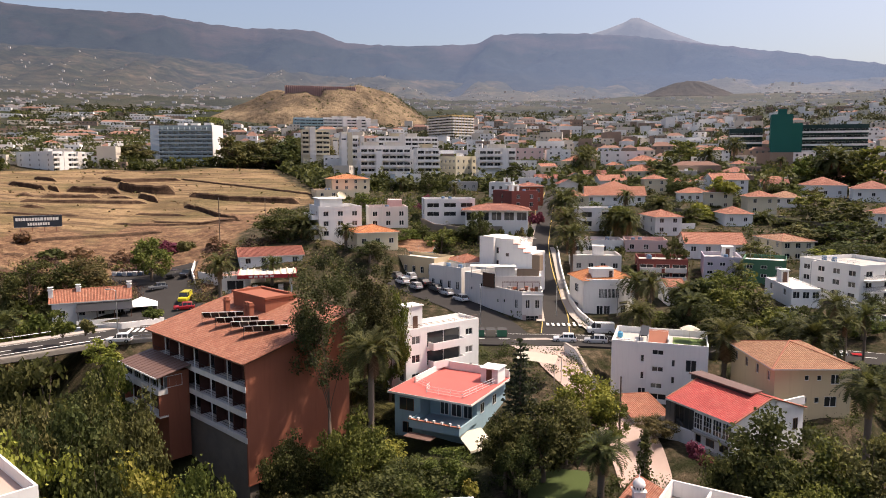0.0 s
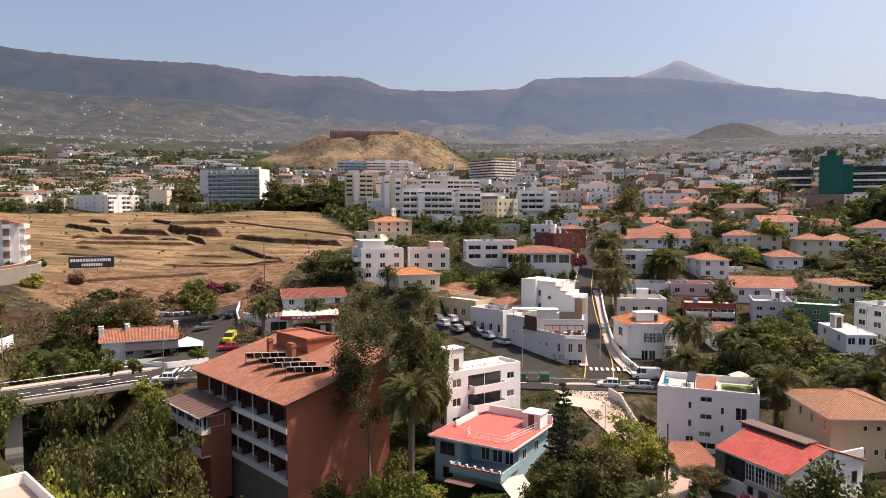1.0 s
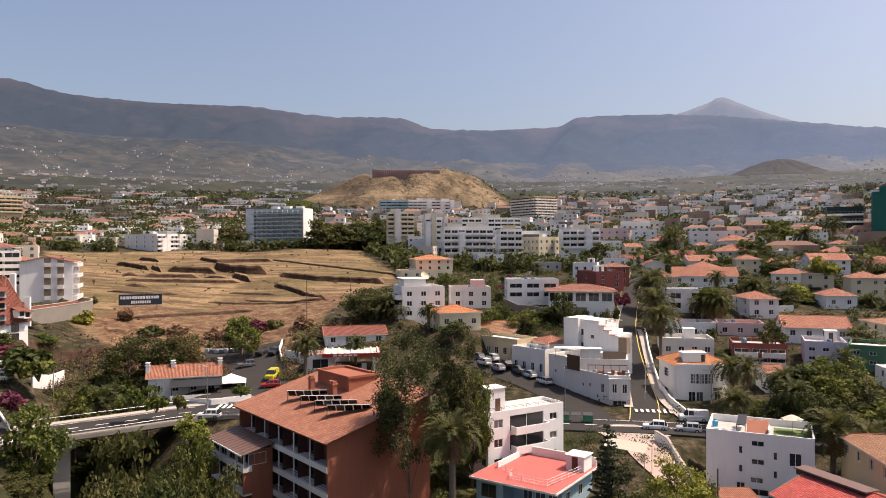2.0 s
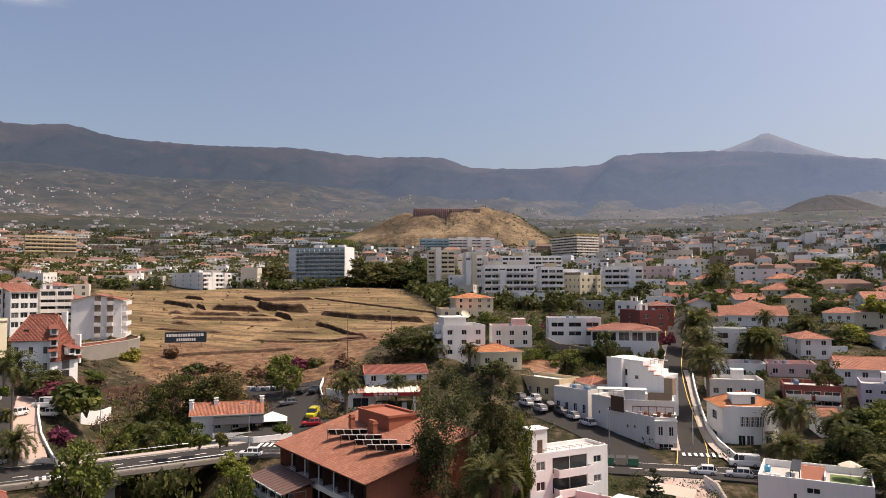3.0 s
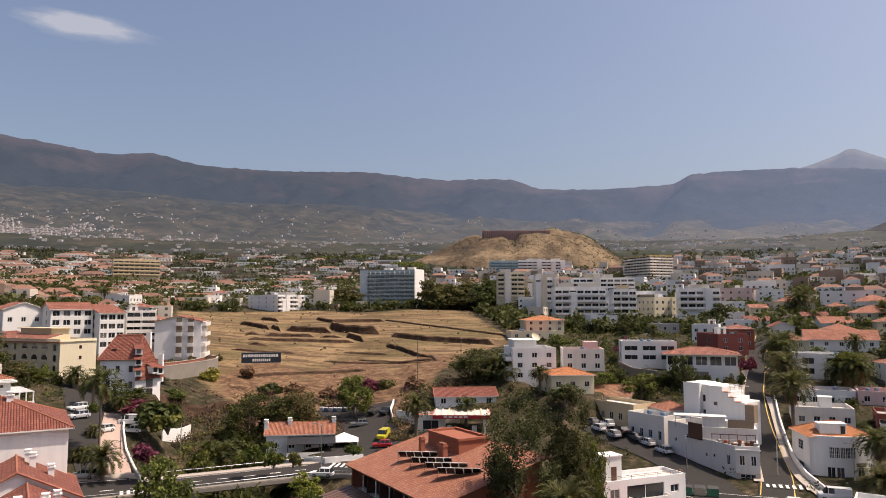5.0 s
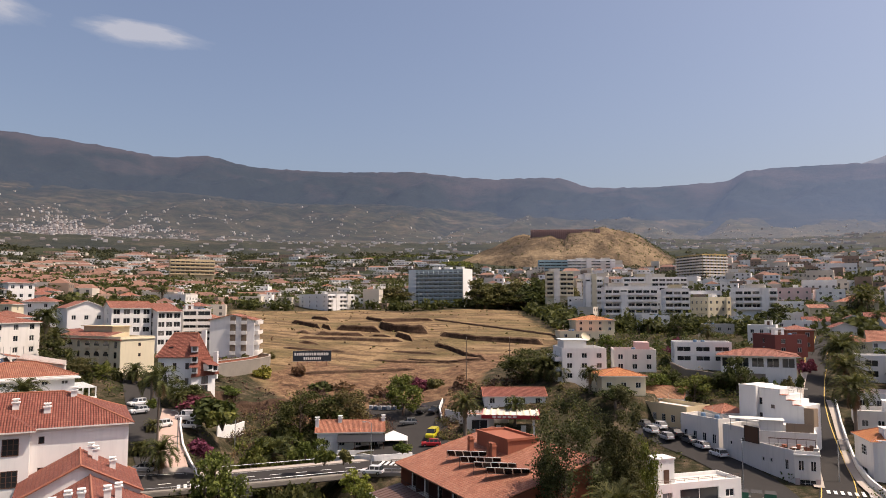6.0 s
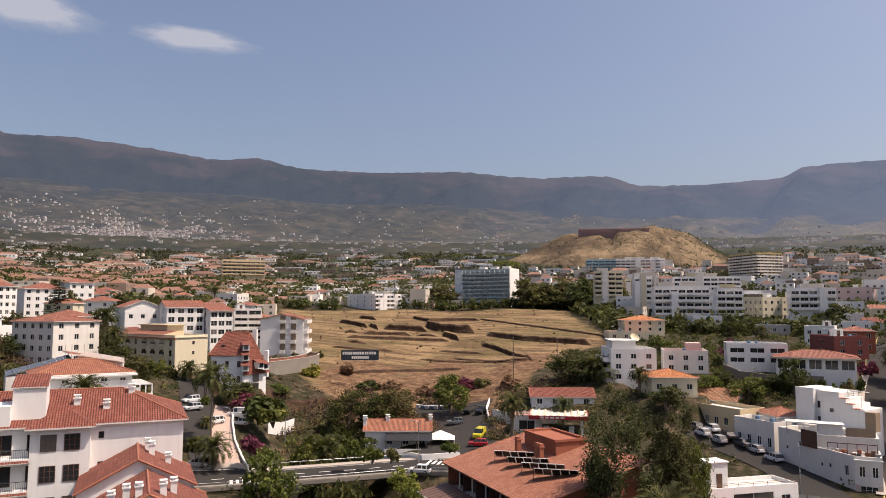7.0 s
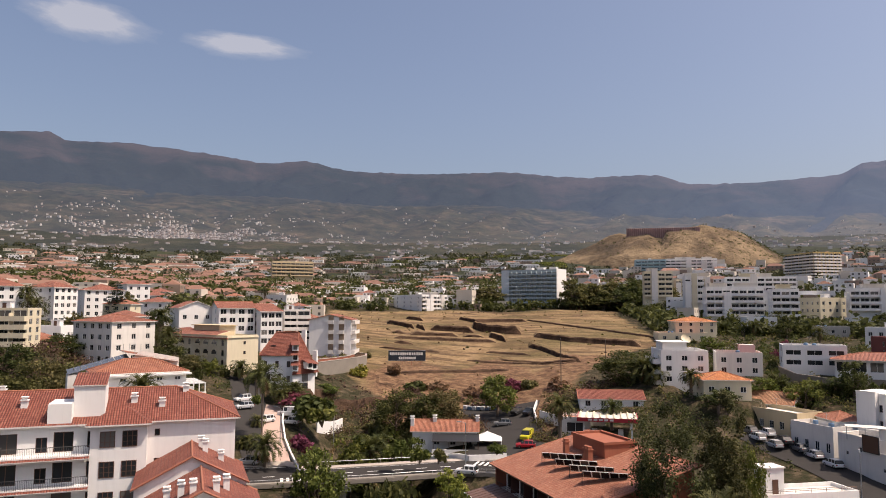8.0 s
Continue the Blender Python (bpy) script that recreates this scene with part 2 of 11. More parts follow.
# ---- the lie of the land ----
# bearings (degrees to the left of the first heading), distances, and the ground's height on each
LAND_AZ = [-35, -12, 0, 12, 25, 33, 39, 50]
LAND_R = [1, 60, 90, 112, 128, 150, 175, 210, 270, 450, 800, 1500]
LAND_Z = np.array([
    [3, 3, 4, 6, 8, 13, 16.5, 20, 26.5, 40.5, 80, 170],
    [4, 4, 5.5, 9.3, 9.8, 11.5, 17, 22, 27, 41, 80, 170],
    [2, 2, 4.5, 9.4, 9.9, 12.4, 20.5, 26.5, 28, 40, 80, 170],
    [-5, -5, -2, 9.4, 10.5, 13.4, 21, 24.5, 27.5, 39.5, 82, 170],
    [-6, -6, -5, 0, 10.8, 11.5, 14, 20, 27, 39, 82, 170],
    [-6, -6, -6, -5, -3, 4, 14, 21, 27, 39, 80, 170],
    [6, 6, 7, 9, 10.8, 16, 21, 25.5, 29, 41, 80, 170],
    [8, 8, 8, 9, 11, 19, 26, 29, 36, 46, 80, 170]])


# level building plots cut into the slope: place, height, radius
PLOTS = [(-9.3, 175.0, 17.2, 8), (-5.8, 164.0, 15.0, 7), (-27.5, 180.5, 22.6, 9), (-14.9, 186.8, 24.6, 8), (-17.1, 170.3, 20.6, 8), (22.8, 225.1, 26.6, 9), (28.6, 236.8, 27.6, 8), (68.6, 149.9, 16.2, 8), (66.6, 133.8, 14.6, 8),
         (33.0, 104.0, 5.6, 9), (47.4, 95.1, 8.0, 9), (35.9, 84.5, 6.6, 9), (-95.4, 80.2, 18.0, 12), (-156.6, 95.9, 30.0, 10)]


def ground_z(x, y):
    """Height of the bare ground; works on numbers and on arrays."""
    x, y = np.asarray(x, float), np.asarray(y, float)
    az, r = np.degrees(np.arctan2(-x, y)), np.maximum(np.hypot(x, y), 1)
    k = np.clip(np.searchsorted(LAND_R, r) - 1, 0, len(LAND_R) - 2)
    lr = np.asarray(LAND_R, float)
    f = np.clip((r - lr[k]) / (lr[k + 1] - lr[k]), 0, 1.3)
    j = np.clip(np.searchsorted(LAND_AZ, az) - 1, 0, len(LAND_AZ) - 2)
    la = np.asarray(LAND_AZ, float)
    g = np.clip((az - la[j]) / (la[j + 1] - la[j]), 0, 1)
    g = g * g * (3 - 2 * g)
    z = (LAND_Z[j, k] * (1 - f) + LAND_Z[j, k + 1] * f) * (1 - g) + (LAND_Z[j + 1, k] * (1 - f) + LAND_Z[j + 1, k + 1] * f) * g
    for px, py, pz, pr in PLOTS:
        near = np.clip((pr + 4 - np.hypot(x - px, y - py)) / 4, 0, 1)
        near = near * near * (3 - 2 * near)
        z = z * (1 - near) + (pz - 0.1) * near
    back = np.clip((np.abs(az) - 75) / 60, 0, 1)
    z = z * (1 - back) + np.minimum(z, 6 - r * 0.004) * back
    wave = np.sin(x * 0.031 + 1.3) * np.cos(y * 0.027) + 0.5 * np.sin(x * 0.083 + y * 0.061) + 0.4 * np.sin(x * 0.0071 - y * 0.0093) * 4
    return z + wave * np.clip((r - 150) / 500, 0, 2.2)


def at(az, r):
    """The spot r metres away on a bearing of az degrees to the left of the first heading."""
    return -r * math.sin(radians(az)), r * math.cos(radians(az))


def road_floor(x):
    """The level that the main road keeps: it falls gently from the bridge to the junction."""
    return float(np.interp(x, [-60, 5], [10.9, 9.75]))

# ---- helpers for meshes ----
def mesh_from(name, verts, faces, mats, index=None, smooth=False):
    me = bpy.data.meshes.new(name)
    me.from_pydata(verts, [], faces)
    for m in (mats if isinstance(mats, (list, tuple)) else [mats]):
        me.materials.append(m)
    if index is not None:
        me.polygons.foreach_set("material_index", index)
    if smooth:
        me.polygons.foreach_set("use_smooth", [True] * len(me.polygons))
    me.update()
    return me


class Build:
    """Collects boxes, prisms and plates into one mesh."""

    def __init__(self):
        self.v, self.f, self.i = [], [], []

    def quad(self, pts, mat=0):
        n = len(self.v)
        self.v += [tuple(p) for p in pts]
        self.f.append(tuple(range(n, n + len(pts))))
        self.i.append(mat)
        return self

    def box(self, x0, y0, z0, x1, y1, z1, mat=0, m=None):
        c = [(x, y, z) for z in (z0, z1) for y in (y0, y1) for x in (x0, x1)]
        if m is not None:
            c = [tuple(m @ Vector(p)) for p in c]
        n = len(self.v)
        self.v += c
        for q in ((0, 2, 3, 1), (4, 5, 7, 6), (0, 1, 5, 4), (2, 6, 7, 3), (0, 4, 6, 2), (1, 3, 7, 5)):
            self.f.append(tuple(n + k for k in q))
            self.i.append(mat)
        return self

    def tube(self, pts, radii, sides=6, mat=0, cap=True):
        n0 = len(self.v)
        pts = [Vector(p) for p in pts]
        for k, p in enumerate(pts):
            d = (pts[min(k + 1, len(pts) - 1)] - pts[max(k - 1, 0)]).normalized()
            a = d.cross(Vector((0.31, 0.95, 0.12))).normalized()
            b = d.cross(a)
            for s in range(sides):
                w = 2 * math.pi * s / sides
                self.v.append(tuple(p + (a * math.cos(w) + b * math.sin(w)) * radii[k]))
        for k in range(len(pts) - 1):
            for s in range(sides):
                t = (s + 1) % sides
                self.f.append((n0 + k * sides + s, n0 + k * sides + t, n0 + (k + 1) * sides + t, n0 + (k + 1) * sides + s))
                self.i.append(mat)
        if cap:
            self.f.append(tuple(n0 + (len(pts) - 1) * sides + s for s in range(sides)))
            self.i.append(mat)
        return self

    def lathe(self, profile, sides=16, centre=(0, 0), mat=0):
        """profile: (radius, height) pairs from the bottom up."""
        n0 = len(self.v)
        for r, z in profile:
            for s in range(sides):
                w = 2 * math.pi * s / sides
                self.v.append((centre[0] + r * math.cos(w), centre[1] + r * math.sin(w), z))
        for k in range(len(profile) - 1):
            for s in range(sides):
                t = (s + 1) % sides
                self.f.append((n0 + k * sides + s, n0 + k * sides + t, n0 + (k + 1) * sides + t, n0 + (k + 1) * sides + s))
                self.i.append(mat)
        return self

    def mesh(self, name, mats, smooth=False):
        """One mesh, with corners that meet joined."""
        spot, where, verts = {}, [], []
        for p in self.v:
            key = (round(p[0], 3), round(p[1], 3), round(p[2], 3))
            if key not in spot:
                spot[key] = len(verts)
                verts.append(p)
            where.append(spot[key])
        faces, index = [], []
        for f, i in zip(self.f, self.i):
            g = [where[k] for k in f]
            if len(set(g)) == len(g):
                faces.append(g)
                index.append(i)
        return mesh_from(name, verts, faces, mats, index, smooth)


def part(name, me, parent, m=None, label=""):
    """Links a mesh as one part under a thing or a part."""
    ob = new(name, me)
    ob.parent = parent
    if m is not None:
        ob.matrix_basis = m
    if label:
        ob["label"] = label
    return ob


def thing(name, x, y, z, turn=0, label="", category="", group="", kind=""):
    ob = new(name)
    ob.empty_display_size = 0.5
    ob.matrix_basis = pose(x, y, z, 0, 0, turn)
    return tagged(ob, label, category, group, kind)


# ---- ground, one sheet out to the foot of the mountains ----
# the last colour of each is haze, painted into the far ground as glow
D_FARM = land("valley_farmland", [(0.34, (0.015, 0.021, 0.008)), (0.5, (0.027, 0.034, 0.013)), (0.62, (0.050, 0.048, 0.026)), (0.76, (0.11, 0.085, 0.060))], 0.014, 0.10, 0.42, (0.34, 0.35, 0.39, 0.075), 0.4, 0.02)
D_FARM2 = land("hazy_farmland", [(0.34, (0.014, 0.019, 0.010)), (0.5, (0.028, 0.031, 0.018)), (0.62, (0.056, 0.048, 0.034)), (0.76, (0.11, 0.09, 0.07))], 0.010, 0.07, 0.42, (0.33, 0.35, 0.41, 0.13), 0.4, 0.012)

def mountainside():
    """Terraced farmland low down, dark woods above it and bare brown rock along the top; 'rise' runs from the foot of the slope (0) past the tree line (1) to the crest (2)."""
    m, nt, bs = nodes_of("mountainside")
    p = world_pos(nt)
    rise = nt.nodes.new("ShaderNodeAttribute")
    rise.attribute_name = "rise"
    level = nt.nodes.new("ShaderNodeMapping")
    level.inputs["Scale"].default_value = (1, 1, 5)
    link(nt, p, level.inputs["Vector"])
    broad, fine = noise_node(nt, 0.0032, 6, p, 0.6), noise_node(nt, 0.030, 7, level.outputs[0], 0.72)
    bands = noise_node(nt, 0.011, 7, level.outputs[0], 0.68)
    plots = nt.nodes.new("ShaderNodeTexVoronoi")
    plots.inputs["Scale"].default_value = 0.016
    link(nt, level.outputs[0], plots.inputs["Vector"])
    farm = ramp(nt, bands.outputs[0], [(0.34, (0.007, 0.010, 0.007)), (0.45, (0.018, 0.022, 0.013)), (0.54, (0.040, 0.035, 0.023)), (0.63, (0.062, 0.049, 0.036)), (0.74, (0.105, 0.083, 0.066))]).outputs[0]
    farm = mix_rgb(nt, 0.6, farm, ramp(nt, plots.outputs["Color"], [(0.15, (0.42, 0.52, 0.38)), (0.5, (0.95, 1.0, 0.8)), (0.85, (1.7, 1.5, 1.25))]).outputs[0], "MULTIPLY")
    farm = mix_rgb(nt, ramp(nt, broad.outputs[0], [(0.42, (0, 0, 0)), (0.60, (0.75,) * 3)]).outputs[0], farm, mix_rgb(nt, 1.0, farm, (0.42, 0.48, 0.46), "MULTIPLY"))
    woods = ramp(nt, fine.outputs[0], [(0.35, (0.008, 0.012, 0.012)), (0.55, (0.018, 0.023, 0.020)), (0.72, (0.034, 0.034, 0.030))]).outputs[0]
    rock = ramp(nt, fine.outputs[0], [(0.35, (0.022, 0.020, 0.020)), (0.55, (0.052, 0.042, 0.039)), (0.72, (0.105, 0.085, 0.076))]).outputs[0]

    def above(low, high, sway):
        o = nt.nodes.new("ShaderNodeMath")
        o.operation = "MULTIPLY_ADD"
        link(nt, broad.outputs[0], o.inputs[0])
        o.inputs[1].default_value = sway
        link(nt, rise.outputs["Fac"], o.inputs[2])
        t = nt.nodes.new("ShaderNodeMapRange")
        t.inputs[1].default_value, t.inputs[2].default_value = low + sway / 2, high + sway / 2
        link(nt, o.outputs[0], t.inputs[0])
        return t.outputs[0]

    c = mix_rgb(nt, above(0.80, 1.30, 0.9), farm, woods)
    c = mix_rgb(nt, above(1.65, 2.1, 2.0), c, rock)
    c = mix_rgb(nt, ramp(nt, fine.outputs[0], [(0.45, (0, 0, 0)), (0.62, (0.8,) * 3)]).outputs[0], c, mix_rgb(nt, 1.0, c, (0.45,) * 3, "MULTIPLY"))
    link(nt, c, bs.inputs["Base Color"])
    bs.inputs["Roughness"].default_value, bs.inputs["Specular IOR Level"].default_value = 0.95, 0.05
    bump_from(nt, bs, fine.outputs[0], 0.5, 25.0)
    # distance haze painted on as bluish emission, strongest at the foot of the slope
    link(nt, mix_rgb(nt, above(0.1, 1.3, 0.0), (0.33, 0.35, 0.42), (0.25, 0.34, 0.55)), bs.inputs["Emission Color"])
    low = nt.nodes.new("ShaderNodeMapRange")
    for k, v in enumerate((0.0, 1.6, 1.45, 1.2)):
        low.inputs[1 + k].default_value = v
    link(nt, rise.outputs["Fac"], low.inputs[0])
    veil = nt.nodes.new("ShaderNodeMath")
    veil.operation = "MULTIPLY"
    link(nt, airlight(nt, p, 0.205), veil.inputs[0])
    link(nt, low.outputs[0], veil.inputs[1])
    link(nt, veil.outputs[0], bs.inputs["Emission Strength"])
    return m


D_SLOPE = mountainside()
# the summit's pale blue haze is emission in its own material
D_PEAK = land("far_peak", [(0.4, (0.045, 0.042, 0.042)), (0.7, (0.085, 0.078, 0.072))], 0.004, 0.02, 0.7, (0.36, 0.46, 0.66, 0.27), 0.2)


def field_share(az, r):
    """How far a spot belongs to the fallow terraced field: 1 well inside, 0 outside."""
    left = 31.5 + 6.5 * np.clip((r - 180) / 60, 0, 1) - 2 * np.clip((r - 300) / 100, 0, 1)
    right = 17.0 - 6.8 * np.clip((r - 185) / 80, 0, 1) + 3.0 * np.clip((r - 270) / 120, 0, 1)
    far, near = 428 + 8 * np.sin(az * 0.5), 156.0
    d = np.minimum.reduce([(left - az) * r / 57, (az - right) * r / 57, r - near, far - r])
    return np.clip(d / 14 + 0.5, 0, 1)


def scrub_share(az, r):
    """The overgrown ravine below the road and the gully behind the bridge."""
    a = np.minimum.reduce([(az + 4) * r / 57, (38 - az) * r / 57, 124 - r])
    b = np.minimum.reduce([(az - 29) * r / 57, (36.5 - az) * r / 57, 150 - r])
    return np.clip(np.maximum(a, b) / 10 + 0.5, 0, 1)


def rust_share(az, r):
    """Bare red earth along the low edge of the field."""
    return np.clip((226 + 12 * np.sin(az * 0.9) - r) / 40 + 0.5, 0, 1) * field_share(az, r)


def soil_of_the_town():
    """Dry grass, scrub and bare yards, parted by ragged borders."""
    m, nt, bs = nodes_of("town_soil")
    p = world_pos(nt)
    big, fine, edge = noise_node(nt, 0.05, 8, p, 0.7), noise_node(nt, 0.8, 7, p, 0.72), noise_node(nt, 0.09, 5, p)
    tufts = noise_node(nt, 0.35, 6, p, 0.75)
    dry = ramp(nt, big.outputs[0], [(0.28, (0.085, 0.056, 0.032)), (0.42, (0.17, 0.112, 0.062)), (0.52, (0.31, 0.215, 0.118)), (0.62, (0.25, 0.168, 0.092)), (0.74, (0.14, 0.092, 0.052))]).outputs[0]
    streak_map = nt.nodes.new("ShaderNodeMapping")
    streak_map.inputs["Rotation"].default_value = (0, 0, radians(-12))
    streak_map.inputs["Scale"].default_value = (0.035, 0.22, 0.1)
    link(nt, p, streak_map.inputs["Vector"])
    streak = noise_node(nt, 1.0, 6, streak_map.outputs[0], 0.65)
    dry = mix_rgb(nt, ramp(nt, streak.outputs[0], [(0.49, (0, 0, 0)), (0.57, (0.95,) * 3)]).outputs[0], dry, (0.100, 0.064, 0.040))
    dry = mix_rgb(nt, ramp(nt, tufts.outputs[0], [(0.5, (0, 0, 0)), (0.66, (0.75,) * 3)]).outputs[0], dry, (0.15, 0.10, 0.05))
    scrub = ramp(nt, big.outputs[0], [(0.35, (0.030, 0.038, 0.014)), (0.55, (0.055, 0.055, 0.025)), (0.75, (0.10, 0.075, 0.04))]).outputs[0]
    yard = ramp(nt, tufts.outputs[0], [(0.38, (0.022, 0.026, 0.010)), (0.50, (0.045, 0.040, 0.022)), (0.60, (0.10, 0.074, 0.048)), (0.74, (0.20, 0.158, 0.120))]).outputs[0]

    def mask(attr):
        a = nt.nodes.new("ShaderNodeAttribute")
        a.attribute_name = attr
        s_ = nt.nodes.new("ShaderNodeMath")
        s_.operation = "ADD"
        link(nt, a.outputs["Fac"], s_.inputs[0])
        o = nt.nodes.new("ShaderNodeMapRange")
        o.inputs[3].default_value, o.inputs[4].default_value = -0.45, 0.45
        link(nt, edge.outputs[0], o.inputs[0])
        link(nt, o.outputs[0], s_.inputs[1])
        return ramp(nt, s_.outputs[0], [(0.42, (0, 0, 0)), (0.58, (1, 1, 1))]).outputs[0]

    weeds = noise_node(nt, 0.021, 6, p, 0.62)
    dry = mix_rgb(nt, ramp(nt, weeds.outputs[0], [(0.47, (0, 0, 0)), (0.60, (0.8,) * 3)]).outputs[0], dry, ramp(nt, tufts.outputs[0], [(0.38, (0.070, 0.062, 0.026)), (0.60, (0.18, 0.138, 0.066))]).outputs[0])
    rust = ramp(nt, tufts.outputs[0], [(0.36, (0.085, 0.048, 0.030)), (0.48, (0.155, 0.090, 0.054)), (0.60, (0.25, 0.160, 0.092))]).outputs[0]
    dry = mix_rgb(nt, mask("rust"), dry, rust)
    c = mix_rgb(nt, mask("scrub"), mix_rgb(nt, mask("dry"), yard, dry), scrub)
    c = mix_rgb(nt, ramp(nt, fine.outputs[0], [(0.42, (0, 0, 0)), (0.64, (0.85,) * 3)]).outputs[0], c, mix_rgb(nt, 1.0, c, (0.58,) * 3, "MULTIPLY"))
    link(nt, c, bs.inputs["Base Color"])
    bs.inputs["Roughness"].default_value = 0.95
    bs.inputs["Specular IOR Level"].default_value = 0.1
    bump_from(nt, bs, fine.outputs[0], 0.6, 0.8)
    return m


M_SOIL = soil_of_the_town()


def ground_sheet():
    azs = np.concatenate([np.arange(-180, -42, 6.0), np.arange(-42, 66, 0.6), np.arange(66, 180, 6.0)])
    rs = np.concatenate([[0.001, 15, 30, 45], np.arange(56, 300, 3.0), 300 * 1.02 ** np.arange(0, 140)])
    rs = rs[rs < 4700]
    A, R = np.meshgrid(azs, rs)
    X, Y = -R * np.sin(np.radians(A)), R * np.cos(np.radians(A))
    n, k = A.shape
    Z = ground_z(X, Y)
    rim = Z[3]
    near = np.clip(R / 45.0, 0, 1)
    Z = np.where(R < 45, rim[None, :] * near + rim.mean() * (1 - near), Z)
    verts = np.stack([X, Y, Z], -1).reshape(-1, 3)
    faces, index = [], []
    for i in range(n - 1):
        for j in range(k):
            q = (j + 1) % k
            faces.append((i * k + j, i * k + q, (i + 1) * k + q, (i + 1) * k + j)[::-1])
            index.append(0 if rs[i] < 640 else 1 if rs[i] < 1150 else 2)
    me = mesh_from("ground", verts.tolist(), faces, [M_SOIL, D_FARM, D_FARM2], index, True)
    for attr, share in (("dry", field_share), ("scrub", scrub_share), ("rust", rust_share)):
        me.attributes.new(attr, "FLOAT", "POINT").data.foreach_set("value", share(A, R).ravel().astype(np.float32))
    tagged(new("ground", me), "sloping ground of dry grass, scrub and yards rising inland", "ground", kind="structure")


ground_sheet()


def massif(name, label, ridge, r0, r1, mat, gully, z0, lift, steps=34, tail=1.25, above=0.0):
    """A mountain front: rises from r0 to a crest at r1 whose height follows the bearing."""
    az0, az1 = ridge[0][0], ridge[-1][0]
    azs = np.arange(az0, az1 + 0.01, 0.3)
    crest = np.interp(azs, [p[0] for p in ridge], [p[1] for p in ridge])
    verts, faces = [], []
    for i in range(steps + 4):
        s = i / steps
        for j, az in enumerate(azs):
            r = r0 + (r1 - r0) * min(s, tail)
            el = math.tan(radians(crest[j]))
            top = EYE + el * r1
            rise = s ** lift if s <= 1 else 1 - (s - 1) * 3
            cut = noise.ridged_multi_fractal((az * 0.16 + s * 0.9, s * 1.6, 3.7), 1.0, 2.1, 5, 1.0, 2.0) - 1.0
            jag = noise.fractal((az * 1.9, 0.4, 7.0), 1.0, 2.0, 4) * gully * 0.10
            z = z0 + (top - z0) * rise + cut * gully * math.sin(math.pi * min(s, 1.0)) + jag * min(s, 1.0)
            x, y = at(az, r)
            verts.append((x, y, z))
    k = len(azs)
    for i in range(steps + 3):
        for j in range(k - 1):
            faces.append((i * k + j, (i + 1) * k + j, (i + 1) * k + j + 1, i * k + j + 1))
    me = mesh_from(name, verts, faces, mat, None, True)
    me.attributes.new("rise", "FLOAT", "POINT").data.foreach_set("value", [above + min(i / steps, 1.0) for i in range(steps + 4) for _ in range(k)])
    tagged(new(name, me), label, "mountain", kind="structure")
    return verts, k


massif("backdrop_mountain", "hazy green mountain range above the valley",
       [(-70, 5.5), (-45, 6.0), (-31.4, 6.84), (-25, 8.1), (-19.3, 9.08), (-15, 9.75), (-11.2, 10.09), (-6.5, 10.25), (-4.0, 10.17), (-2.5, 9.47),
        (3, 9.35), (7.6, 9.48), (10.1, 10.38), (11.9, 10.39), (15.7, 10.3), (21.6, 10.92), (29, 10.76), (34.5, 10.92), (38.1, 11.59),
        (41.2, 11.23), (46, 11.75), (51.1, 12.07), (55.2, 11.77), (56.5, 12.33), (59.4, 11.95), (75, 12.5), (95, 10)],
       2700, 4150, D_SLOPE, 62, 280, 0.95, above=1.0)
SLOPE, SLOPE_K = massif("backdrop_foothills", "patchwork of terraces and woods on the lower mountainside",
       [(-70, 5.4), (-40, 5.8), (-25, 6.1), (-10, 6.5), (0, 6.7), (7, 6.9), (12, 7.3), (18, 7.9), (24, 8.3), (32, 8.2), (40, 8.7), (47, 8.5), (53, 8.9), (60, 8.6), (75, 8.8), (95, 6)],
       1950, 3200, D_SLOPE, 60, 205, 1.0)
massif("backdrop_volcano", "haze-paled conical volcano summit far behind the ridge",
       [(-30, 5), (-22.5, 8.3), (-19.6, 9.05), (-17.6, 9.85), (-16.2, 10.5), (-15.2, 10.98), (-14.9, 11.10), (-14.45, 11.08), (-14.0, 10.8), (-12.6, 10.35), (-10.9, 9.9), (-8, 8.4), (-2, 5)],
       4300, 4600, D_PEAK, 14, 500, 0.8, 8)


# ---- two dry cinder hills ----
# both hills glow faintly, standing in for the haze before them
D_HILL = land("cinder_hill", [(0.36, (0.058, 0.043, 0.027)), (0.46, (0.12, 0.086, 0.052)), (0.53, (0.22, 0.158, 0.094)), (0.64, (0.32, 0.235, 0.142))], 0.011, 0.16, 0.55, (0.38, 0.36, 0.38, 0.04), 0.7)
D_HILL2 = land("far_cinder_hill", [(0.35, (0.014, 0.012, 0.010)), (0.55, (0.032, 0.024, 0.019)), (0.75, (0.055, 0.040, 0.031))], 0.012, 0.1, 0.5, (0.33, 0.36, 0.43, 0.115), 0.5)


